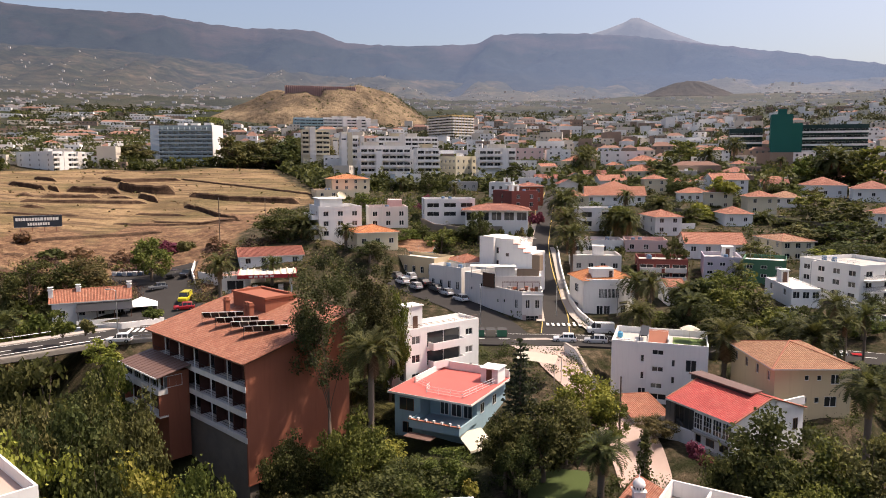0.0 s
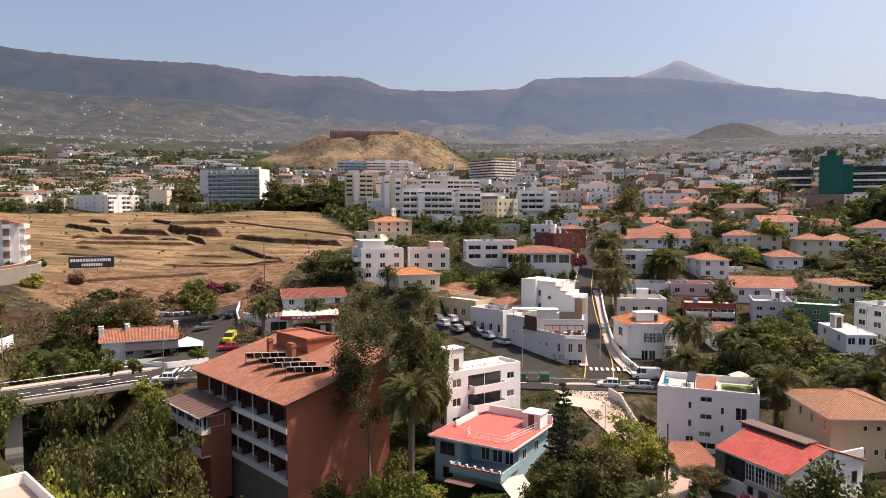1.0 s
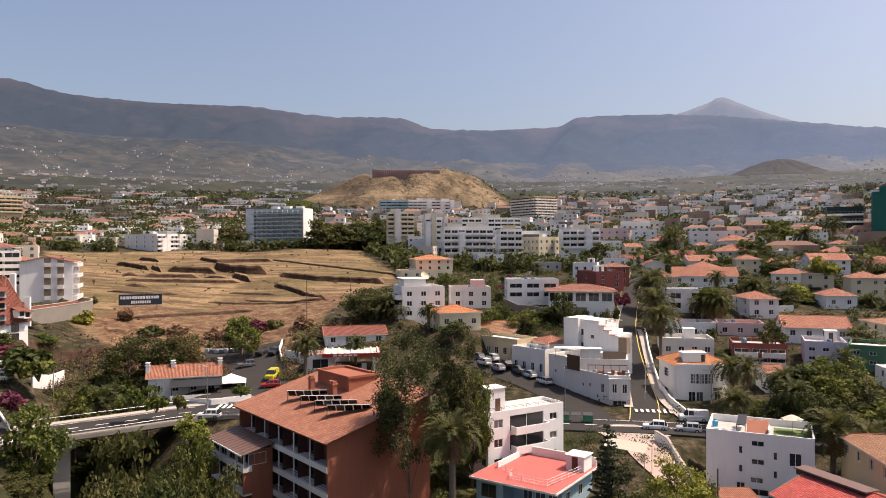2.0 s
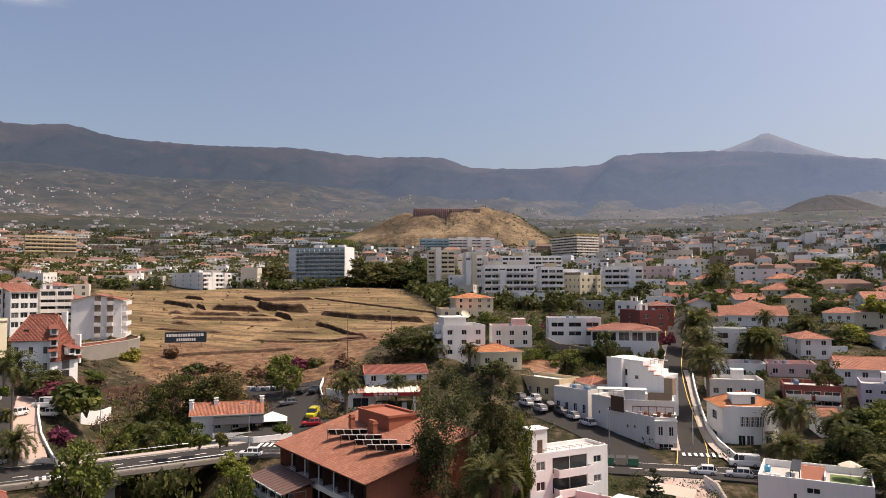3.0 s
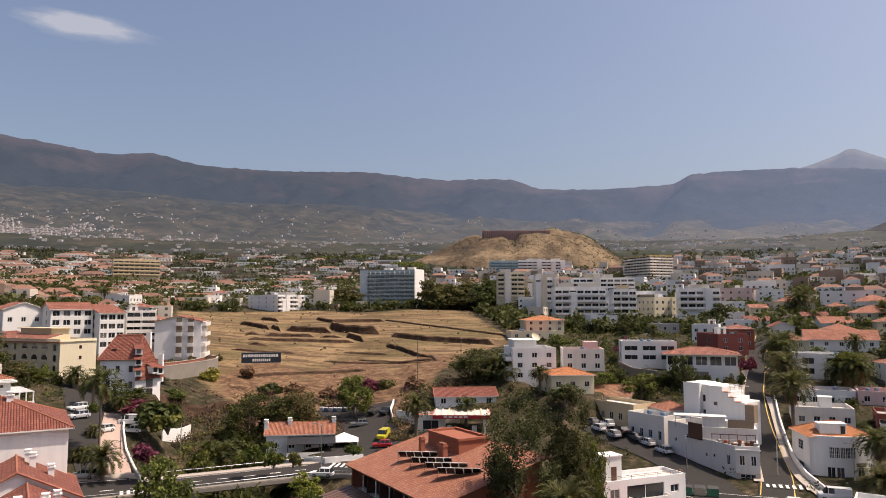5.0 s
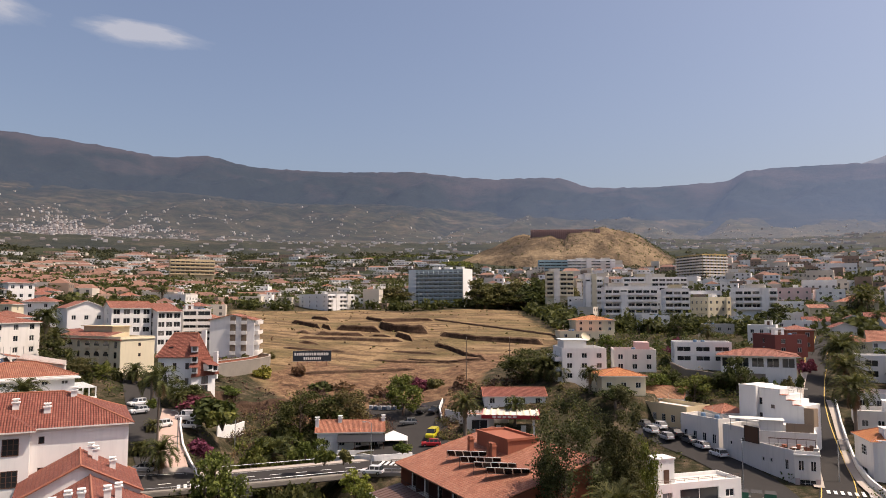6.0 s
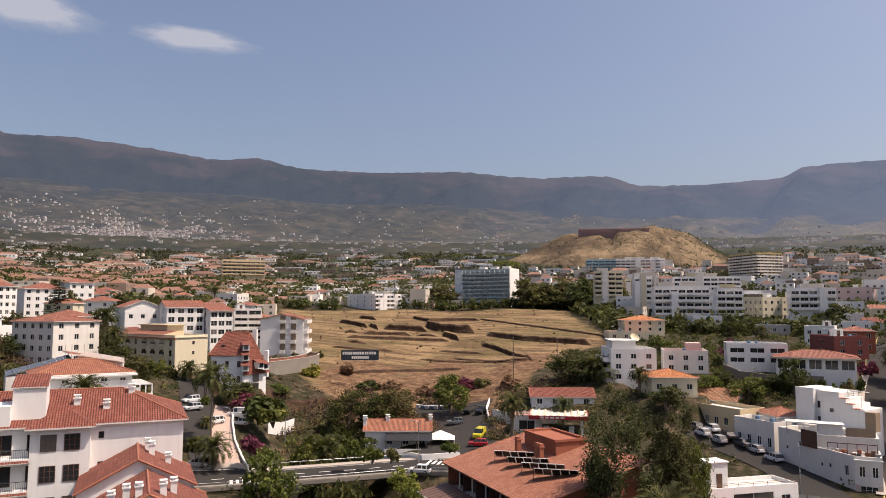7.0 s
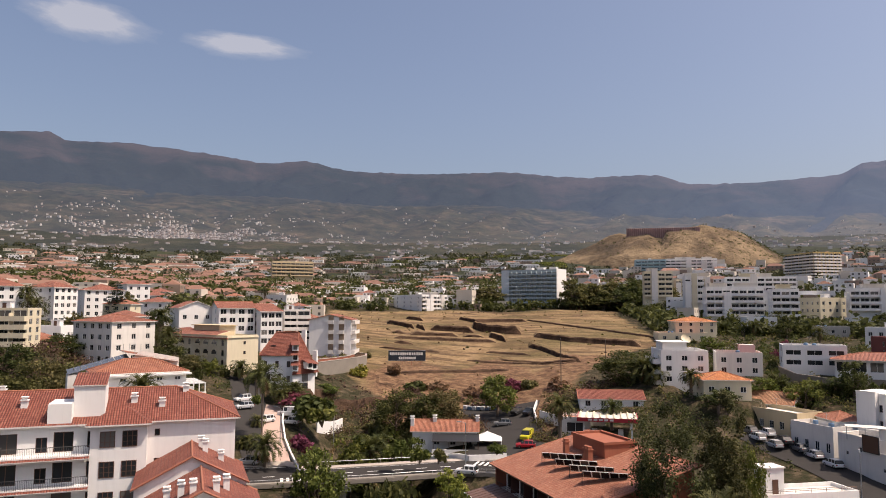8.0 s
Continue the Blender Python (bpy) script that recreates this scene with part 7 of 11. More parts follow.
tree("dark", -32.6, 62.0, 14.3, 7.7, None, 246)
tree("mid", -23.3, 61.7, 12.2, 6.8, None, 247)
tree("olive", -38.1, 83.8, 13.1, 6.9, None, 248)
tree("lime", -31.0, 53.7, 15.4, 6.4, None, 249)
tree("mid", -19.5, 61.0, 11.5, 6.1, None, 250)
tree("dark", -55.1, 88.2, 14.6, 6.8, None, 251)
tree("lime", -53.8, 109.5, 13.1, 5.0, None, 252)
bush("mid", -61.5, 112.3, 5.1, 2.5, 13.3, 253)
bush("olive", -58.6, 113.8, 4.1, 2.2, 13.2, 254)
bush("mid", -64.2, 110.7, 5.1, 3.1, 14.6, 255)
bush("mid", -49.2, 118.2, 4.1, 2.0, 14.9, 256)

bush("red", 23.0, 203.0, 6.0, 3.4, None, 260)
bush("red", 26.5, 207.5, 6.5, 3.6, None, 261)
bush("red", 29.0, 212.0, 5.0, 3.4, None, 262)

# ---- vehicles ----
car(21.2, 120.8, -8, "white", "hatch")
car(28.6, 126.2, -5, "white", "van", label="white van waiting at the junction")
car(26.4, 119.9, -10, "silver", "hatch")
car(-10.7, 158.6, -58, "grey", "hatch")
car(-7.4, 157.3, -58, "white", "hatch")
car(-4.5, 154.4, -58, "black", "saloon")
car(-1.7, 152.5, -58, "grey", "saloon")
car(0.7, 150.5, -58, "white", "hatch")
car(3.7, 146.5, -58, "white", "hatch")
car(-9.0, 154.7, -58, "white", "hatch")
car(-6.0, 152.9, -58, "silver", "hatch")
car(-52.9, 143.5, 95, "yellow", "van", label="bright yellow van parked on the forecourt")
car(-51.1, 137.8, 20, "red", "hatch")
car(-61.4, 160.1, 80, "black", "hatch")
car(-58.2, 159.2, 85, "black", "hatch")
car(-53.8, 115.6, 8, "white", "hatch", z=11.0)
car(-61.8, 151.9, 30, "grey", "hatch")
car(-97.6, 121.0, 10, "white", "van", label="white van parked beside the street")
car(-94.5, 117.8, 10, "silver", "hatch")
car(-88.8, 99.1, 20, "silver", "hatch")
car(-109.9, 120.4, 70, "white", "hatch")
car(-106.7, 117.2, 70, "silver", "hatch")
car(-98.8, 114.9, 75, "white", "hatch")
car(64.0, 112.6, -20, "white", "hatch")
car(64.1, 123.9, -20, "silver", "hatch")
car(61.8, 125.6, -20, "grey", "hatch")
car(77.4, 124.4, -20, "white", "hatch")
car(66.1, 111.4, -20, "red", "hatch")
car(75.2, 128.6, -20, "white", "hatch")


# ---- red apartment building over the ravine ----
# terracotta darkened to hold the shade inside the deep loggias
M_LOGGIASHADE = plaster("oxblood", (0.085, 0.032, 0.024), 0.3)


def red_apartments():
    ob = thing("red_apartments", -33.65, 93.75, 6.3, -44.1, "terracotta apartment building with tiled roof and white balcony bands", "apartment block")
    FOOT.append((-28.0, 99.5, 15))
    X, D, S, B = 13.15, 16.0, 3.25, 6
    H = 9.9
    wall = Build()
    wall.box(-X, 2.0, -6, X, D, H)                              # body behind the loggias
    wall.box(-X, 0.02, -6, -X + 0.3, 2.0, H).box(X - 0.3, 0.02, -6, X, 2.0, H)
    n0 = len(wall.v)
    rise = 4.2
    for x in (-X, X):
        wall.quad([(x, 0.02, H), (x, D, H), (x, D, H + rise * 0.92)])
    wall.quad([(-X, D, H), (X, D, H), (X, D, H + rise * 0.92), (-X, D, H + rise * 0.92)])
    part("wall", wall.mesh("wall", M_TERRA), ob)
    # dark sheet over the back wall, painting in the loggias' shade
    part("loggia_lining", Build().box(-X + 0.31, 1.9, -0.3, X - 0.31, 1.99, H).mesh("loggia_lining", M_LOGGIASHADE), ob)
    part("footing", Build().box(-X + 0.31, 0.3, -9, X - 0.31, 1.6, -0.46).mesh("footing", M_STONE), ob)
    rb, uvs = tile_roof("shed", 2 * X, D, rise, 0.7, "x", 0.2)
    rf = part("roof", finish_roof(rb, uvs, [T_ORANGE, M_WOOD]), ob, pose(0, D / 2, H + 0.02), "orange clay tile roof slope")
    part("ridge_tiles", rb.caps.mesh("ridge_tiles", M_CLAY), rf)
    for f in range(3):
        z = f * S
        part("floor_slab", Build().box(-X + 0.3, 0.0, z - 0.18, X - 0.3, 1.9, z).mesh("floor_slab", M_WHITE2), ob)
        if True:
            part("balcony_band", Build().box(-X + 0.02, -0.1, z - 0.45, X - 0.02, 0.018, z + 0.28).mesh("balcony_band", M_WHITE2), ob)
            part("railing", Build().box(-X + 0.1, -0.03, z + 0.95, X - 0.1, 0.02, z + 1.0).box(-X + 0.1, -0.03, z + 0.62, X - 0.1, 0.01, z + 0.65).mesh("railing", M_DARK), ob)
        for k in range(B):
            xc = -X + (k + 0.5) * 2 * X / B
            w = part("balcony_door", window_mesh(3.0, 2.3, "double", M_WOOD), ob, pose(xc, 1.82, z + 0.05))
            part("pane", pane_mesh(3.0, 2.3), w)
    post = Build().box(-0.06, -0.06, 0, 0.06, 0.06, H - 0.1).mesh("post", M_FRAME)
    for k in range(1, B):
        x = -X + k * 2 * X / B
        part("post", post, ob, pose(x, 0.0, 0))
        part("divider", shared(("red_div",), lambda: Build().box(-0.06, 0.6, 0, 0.06, 1.9, H - 0.1).mesh("divider", M_LOGGIASHADE)), ob, pose(x, 0, 0))
    # upper roof room with parapet, chimneys
    part("roof_room", Build().box(-8.4, 10.8, H + 2.2, 0.6, 15.8, H + 4.7).box(-8.6, 10.6, H + 4.7, 0.8, 10.9, H + 5.05).box(-8.6, 15.6, H + 4.7, 0.8, 16, H + 5.05)
         .box(-8.6, 10.9, H + 4.7, -8.3, 15.6, H + 5.05).box(0.5, 10.9, H + 4.7, 0.8, 15.6, H + 5.05).mesh("roof_room", M_TERRA), ob)
    for x, y in ((-6.5, 8.6), (-1.0, 8.8), (-0.2, 8.8)):
        part("chimney", Build().box(-0.35, -0.35, 0, 0.35, 0.35, 2.2).box(-0.45, -0.45, 2.2, 0.45, 0.45, 2.35).box(-0.3, -0.3, 2.35, 0.3, 0.3, 2.7).mesh("chimney", M_TERRA), ob, pose(x, y, H + 1.8))
    return ob


red_apartments()


def solar_row(x, y, z, turn, n=5):
    ob = thing("solar_collector", x, y, z, turn, "tilted row of dark solar panels in pale frames", "solar panel", "solar panels on the red roof")
    L = n * 1.15
    part("rack", Build().tube([(-L / 2, 0.9, -0.5), (-L / 2, -0.6, 0.55)], [0.04, 0.04], 4).tube([(L / 2, 0.9, -0.5), (L / 2, -0.6, 0.55)], [0.04, 0.04], 4)
         .tube([(-L / 2, -0.6, -1.1), (-L / 2, -0.6, 0.55)], [0.04, 0.04], 4).tube([(L / 2, -0.6, -1.1), (L / 2, -0.6, 0.55)], [0.04, 0.04], 4).mesh("rack", M_DARK), ob)
    casing = shared(("solar_frame",), lambda: Build().box(-0.56, -0.03, -0.02, 0.56, 0.03, 0.06).box(-0.56, -0.03, 1.85, 0.56, 0.03, 1.95).box(-0.56, -0.03, 0.06, -0.5, 0.03, 1.85).box(0.5, -0.03, 0.06, 0.56, 0.03, 1.85).mesh("panel_frame", M_FRAME))
    glass = shared(("solar_glass",), lambda: Build().box(-0.5, -0.015, 0.06, 0.5, 0.015, 1.85).mesh("collector_glass", M_GLASS))
    for k in range(n):
        p = part("panel", casing, ob, pose(-L / 2 + (k + 0.5) * 1.15, 0.9, -0.5, 54, 0, 0))
        part("collector_glass", glass, p)
    return ob


for sx, sy, sz in ((-31.9, 101.2, 18.5), (-29.0, 98.3, 18.4), (-26.1, 95.6, 18.4), (-23.6, 92.9, 18.4)):
    solar_row(sx, sy, sz + 0.1, 10)


def red_annex():
    """The lower wing with a ribbed brown roof."""
    ob = thing("annex", -33.65, 93.75, 6.3, -44.1, "lower wing with ribbed brown roof and glazed balcony", "building")
    x0, x1, y0 = -13.0, -1.6, -4.4
    part("wall", Build().box(x0, y0 + 1.2, -6, x1, -0.15, 6.2).box(x1 - 0.25, y0, 0.4, x1, y0 + 1.2, 3.4).box(x0, y0, 0.4, x0 + 0.25, y0 + 1.2, 3.4).mesh("wall", M_TERRA), ob)
    part("balcony_band", Build().box(x0 - 0.1, y0 - 0.12, 3.4, x1 + 0.12, y0 + 1.2, 4.15).mesh("balcony_band", M_WHITE2), ob)
    part("floor_slab", Build().box(x0, y0, 0.2, x1, y0 + 1.2, 0.5).mesh("floor_slab", M_WHITE2), ob)
    for k in range(5):
        x = x0 + 0.1 + (x1 - x0 - 0.2) * k / 4
        part("post", shared(("annex_post",), lambda: Build().box(-0.06, -0.06, 0.5, 0.06, 0.06, 6.0).mesh("post", M_FRAME)), ob, pose(x, y0 + 0.1, 0))
    for k in range(4):
        xc = x0 + (x1 - x0) * (k + 0.5) / 4
        w = part("window", window_mesh(2.5, 1.6, "double", M_FRAME), ob, pose(xc, y0 + 0.3, 4.2))
        part("pane", pane_mesh(2.5, 1.6), w)
        w = part("balcony_door", window_mesh(2.2, 2.2, "double", M_WOOD), ob, pose(xc, y0 + 1.12, 0.6))
        part("pane", pane_mesh(2.2, 2.2), w)
    w = part("window", window_mesh(2.6, 1.6, "triple", M_FRAME), ob, pose(x1 + 0.01, -2.4, 4.2, 0, 0, 90))
    part("pane", pane_mesh(2.6, 1.6), w)
    b = Build()
    for k in range(24):
        xa = x0 - 0.4 + k * 0.525
        b.box(xa, y0 - 0.5, 0, xa + 0.525, 0.0, 0.12 if k % 2 else 0.05)
    tilt = math.degrees(math.atan2(1.0, 4.9))
    part("roof", b.mesh("roof", M_SHEET), ob, pose(0, -0.1, 6.9) @ pose(0, 0, 0, tilt, 0, 0), "ribbed brown metal roof")
    part("fascia", Build().box(x0 - 0.42, y0 - 0.62, 5.78, x1 + 0.65, y0 - 0.52, 5.98).mesh("fascia", M_FRAME), ob)
    return ob


M_SHEET = surface("brown_sheet", (0.13, 0.075, 0.06), 0.55, 5, 0.4, 0.1)
red_annex()


# ---- grey-blue house with the red roof terrace ----
def blue_house():
    ob = thing("blue_house", -1.9, 89.75, 4.0, -27.8, "grey-blue house with flat red roof and corner balcony", "house")
    FOOT.append((1.2, 95.6, 9))
    w = Build()
    w.box(-5.6, 0.7, -4, -1.6, 13, 5.9).box(-1.6, 3.4, -4, 5.4, 13, 5.9).box(-1.6, 0.75, -4, 5.4, 3.4, 2.7)
    part("wall", w.mesh("wall", M_TEAL), ob)
    part("roof", Build().box(-6.2, 0.0, 5.9, 6.1, 13.2, 6.12).mesh("roof", M_ROOFRED), ob, label="flat red painted roof terrace")
    part("eave_edge", Build().box(-6.28, -0.08, 5.84, 6.18, 0.0, 6.1).box(6.1, 0.0, 5.84, 6.2, 13.2, 6.1).box(-6.28, 0.0, 5.84, -6.2, 13.2, 6.1).mesh("eave_edge", M_WHITE2), ob)
    part("parapet", Build().box(-4.9, 10.8, 6.13, -4.7, 13.2, 7.1).box(-4.9, 13.0, 6.13, 6.0, 13.2, 7.3).box(-4.9, 4.8, 6.13, -4.7, 10.8, 6.95).mesh("parapet", M_WHITE), ob)
    roof_hut(ob, 4.4, 10.8, 6.13, 2.6, 2.6, 1.9, M_WHITE, 0)
    for p, q in (((-4.6, 4.8, 6.13), (-1.6, 3.2, 6.13)), ((-1.6, 3.2, 6.13), (-1.2, 1.6, 6.13)), ((-1.2, 1.6, 6.13), (4.2, 1.6, 6.13)), ((4.2, 1.6, 6.13), (5.4, 9.4, 6.13))):
        railing(ob, p, q, 0.9, M_FRAME, 1.4, "railing", 3)
    # balcony over the corner
    part("balcony", Build().box(-1.7, -2.2, 2.55, 5.6, 0.74, 2.7).box(-1.7, -2.2, 2.7, 5.6, -2.0, 3.6).box(-1.7, -2.0, 2.7, -1.5, 0.7, 3.6).box(5.4, -2.0, 2.7, 5.6, 3.3, 3.6).mesh("balcony", M_TEAL), ob)
    part("coping", Build().box(-1.78, -2.28, 3.605, 5.68, -1.94, 3.72).mesh("coping", M_CLAY), ob)
    for k in range(7):
        part("post_cap", shared(("cap_post",), lambda: Build().box(-0.13, -0.13, 0, 0.13, 0.13, 0.28).mesh("post_cap", M_WHITE)), ob, pose(-1.5 + k * 1.15, -2.1, 3.725))
    for x, ww in ((0.6, 1.3), (2.4, 1.5), (4.1, 1.3)):
        o = part("balcony_door", window_mesh(ww, 2.2, "double", M_FRAME), ob, pose(x, 3.34, 2.85))
        part("pane", pane_mesh(ww, 2.2), o)
    for x, z, ww, hh in ((-3.7, 3.6, 2.2, 1.7), (-3.6, 0.5, 1.5, 1.5)):
        o = part("window", window_mesh(ww, hh, "double", M_WOOD), ob, pose(x, 0.64, z))
        part("pane", pane_mesh(ww, hh), o)
    for y in (5.0, 9.0):
        o = part("window", window_mesh(1.2, 1.4, "double", M_FRAME), ob, pose(5.46, y, 3.4, 0, 0, 90))
        part("pane", pane_mesh(1.2, 1.4), o)
    # awnings
    a = part("awning", Build().quad([(-1.9, 0, 0), (1.9, 0, 0), (1.9, -2.9, -1.35), (-1.9, -2.9, -1.35)]).quad([(-1.9, -2.9, -1.35), (1.9, -2.9, -1.35), (1.9, -2.92, -1.6), (-1.9, -2.92, -1.6)]).mesh("awning", M_CANVAS), ob, pose(5.7, 0.4, 2.5, 0, 0, 62), "cream canvas awning")
    a.modifiers.new("thick", "SOLIDIFY").thickness = 0.03
    part("canopy", Build().box(-1.5, -4.0, 1.95, 2.4, -2.3, 2.02).mesh("canopy", M_SHEET), ob)
    tent = thing("shade_sail", 14.3, 103.0, 9.4, -28, "pale canvas canopy over a garden terrace", "canopy")
    part("cloth", Build().quad([(-3, -1.6, 2.3), (3, -1.6, 2.2), (3, 0, 3.1), (-3, 0, 3.2)]).quad([(-3, 0, 3.2), (3, 0, 3.1), (3, 1.8, 2.3), (-3, 1.8, 2.4)]).mesh("cloth", M_CANVAS), tent)
    for x, y in ((-2.9, -1.5), (2.9, -1.5), (-2.9, 1.7), (2.9, 1.7)):
        part("post", shared(("tent_post",), lambda: Build().tube([(0, 0, -3), (0, 0, 2.3)], [0.05, 0.05], 6).mesh("post", M_METAL)), tent, pose(x, y, 0))
    return ob


M_CANVAS = surface("cream_canvas", (0.55, 0.50, 0.40), 0.9, 5, 0.4, 0.1)
blue_house()


# ---- corner building in a wedge between two streets ----
def ring_walls(b, ring, z0, z1, openings):
    """Walls round a plan; openings: edge number to rows (place 0..1, sill, width, height). Returns a pose for each opening."""
    spots = []
    for k, (p, q) in enumerate(zip(ring, ring[1:] + ring[:1])):
        d = Vector((q[0] - p[0], q[1] - p[1]))
        n = d.length
        d /= n
        inward = Vector((-d.y, d.x))

        def to3(u, v, t):
            return p[0] + d.x * u + inward.x * t, p[1] + d.y * u + inward.y * t, v

        holes = [(f * n - w / 2, sill, f * n + w / 2, sill + h) for f, sill, w, h in openings.get(k, ())]
        grid_faces(b, n, z0, z1, holes, to3, 0.16)
        for f, sill, w, h in openings.get(k, ()):
            spots.append((Matrix.Translation(to3(f * n, sill, 0.1)) @ pose(0, 0, 0, 0, 0, math.degrees(math.atan2(d.y, d.x))), w, h))
    return spots


def corner_block():
    ob = thing("corner_house", 15.3, 135.0, 9.3, 0, "white two-storey corner building with cluttered roof terrace", "house")
    FOOT.append((10.0, 142.0, 8))
    FOOT.append((0.0, 136.0, 5))
    A, B, C1, E1 = (0, 0), (3.9, -0.3), (4.5, 6.2), (-5.3, 6.5)
    C, D, E = (4.9, 12.5), (-7.5, 16.5), (-10.7, 12.9)
    for name, ring, top, deck, opening in (
            ("wall", [A, B, C1, E1], 6.8, 5.9, {0: [(0.27, 3.5, 0.85, 1.7), (0.74, 3.5, 0.85, 1.7), (0.5, 0.2, 2.5, 1.9)], 3: [(0.80, 3.3, 0.8, 1.7), (0.40, 3.9, 0.5, 0.7), (0.18, 3.7, 0.5, 0.7)],
                                                1: [(0.3, 3.5, 0.8, 1.5), (0.7, 3.5, 0.8, 1.5)]}),
            ("rear_wall", [E1, C1, C, D, E], 8.8, 8.1, {4: [(0.25, 5.2, 0.5, 0.7), (0.6, 6.2, 0.6, 0.8)]})):
        b = Build()
        for m, w, h in ring_walls(b, ring, -4.0, top, opening):
            o = part("window", window_mesh(w, h, "paned" if w > 2 else "double" if w > 0.6 else "plain", M_FRAME), ob, m)
            part("pane", pane_mesh(w, h), o)
        inner = [(p[0] * 0.93 + sum(q[0] for q in ring) / len(ring) * 0.07, p[1] * 0.93 + sum(q[1] for q in ring) / len(ring) * 0.07) for p in ring]
        n = len(ring)
        for k in range(n):
            p, q, i, j = ring[k], ring[(k + 1) % n], inner[k], inner[(k + 1) % n]
            b.quad([(*p, top), (*q, top), (*j, top), (*i, top)])
            b.quad([(*j, deck), (*i, deck), (*i, top), (*j, top)])
        part(name, b.mesh(name, M_WHITE2), ob)
        part("roof", Build().quad([(*p, deck) for p in inner]).mesh("roof", M_ROOFGREY), ob)
    part("plinth_band", Build().box(0.05, -0.36, -4, 0.75, -0.08, 2.3).box(3.2, -0.36, -4, 3.86, -0.24, 2.3).mesh("plinth_band", plaster("dusty_pink", (0.50, 0.40, 0.37), 0.6)), ob)
    part("cornice", Build().box(-0.1, -0.42, 6.1, 4.0, -0.06, 6.28).mesh("cornice", M_WHITE), ob)
    d = math.degrees(math.atan2(6.5, -5.3))
    edge = Matrix.Translation((0, 0, 0)) @ pose(0, 0, 0, 0, 0, d)
    part("hoarding", Build().box(7.6, 0.22, 6.6, 10.9, 0.34, 9.3).mesh("hoarding", M_WOOD), ob, edge, "dark brown roadside hoarding")
    part("hoarding_frame", Build().box(7.5, 0.18, 6.5, 11.0, 0.36, 6.6).box(7.5, 0.18, 9.3, 11.0, 0.36, 9.4).box(7.5, 0.18, 6.6, 7.6, 0.36, 9.3).box(10.9, 0.18, 6.6, 11.0, 0.36, 9.3).mesh("hoarding_frame", M_DARK), ob, edge)
    part("canopy", Build().box(-9.6, 9.6, 10.2, -3.6, 13.0, 10.34).mesh("canopy", M_ROOFPALE), ob, label="pale corrugated terrace canopy")
    for x in (-9.4, -6.6, -3.8):
        part("canopy_post", shared(("canopy_post",), lambda: Build().box(-0.06, -0.06, 8.1, 0.06, 0.06, 10.2).mesh("canopy_post", M_METAL)), ob, pose(x, 9.8, 0))
    part("lean_to", Build().box(-4.6, 6.9, 8.8, -0.8, 9.4, 10.6).box(-4.9, 6.6, 10.6, -0.5, 9.6, 10.72).mesh("lean_to", M_WORN), ob)
    part("reed_screen", Build().box(-0.4, 6.6, 8.8, 4.1, 6.68, 10.3).mesh("reed_screen", M_BROWN), ob)
    for k in range(6):
        part("terrace_post", shared(("terrace_post",), lambda: Build().box(-0.05, -0.05, 0, 0.05, 0.05, 2.0).mesh("terrace_post", M_WOOD)), ob, pose(-3.4 + k * 1.45, 4.4 - (0.6 if k > 3 else 0), 5.9))
    part("terrace_beam", Build().box(-3.5, 4.3, 7.9, 4.0, 4.46, 8.04).mesh("terrace_beam", M_WOOD), ob)
    for k in range(26):
        r = random.Random(k)
        u, v = r.uniform(0.1, 0.95), r.uniform(0.12, 0.9)
        x = (A[0] + (B[0] - A[0]) * u) * (1 - v) + (E1[0] + (C1[0] - E1[0]) * u) * v
        y = (A[1] + (B[1] - A[1]) * u) * (1 - v) + (E1[1] + (C1[1] - E1[1]) * u) * v
        if k % 3:
            me = shared(("crate", k % 4), lambda: Build().box(-0.35, -0.28, 0, 0.35, 0.28, 0.5).box(-0.4, -0.33, 0.5, 0.4, 0.33, 0.56).mesh("crate", (M_WOOD, M_CLAY, M_CONC, M_WHITE2)[k % 4]))
            part("crate", me, ob, pose(x, y, 5.9, 0, 0, r.uniform(0, 90)) @ Matrix.Diagonal((1, 1, r.uniform(0.8, 2.2), 1)))
        else:
            me = shared(("flower_pot", k % 2), lambda: Build().lathe([(0.16, 0), (0.24, 0.42), (0.2, 0.42), (0.0, 0.36)], 8).mesh("flower_pot", (M_CLAY, M_DARK)[k % 2]))
            part("flower_pot", me, ob, pose(x, y, 5.9) @ Matrix.Diagonal((1.5, 1.5, 1.7, 1)))
    return ob


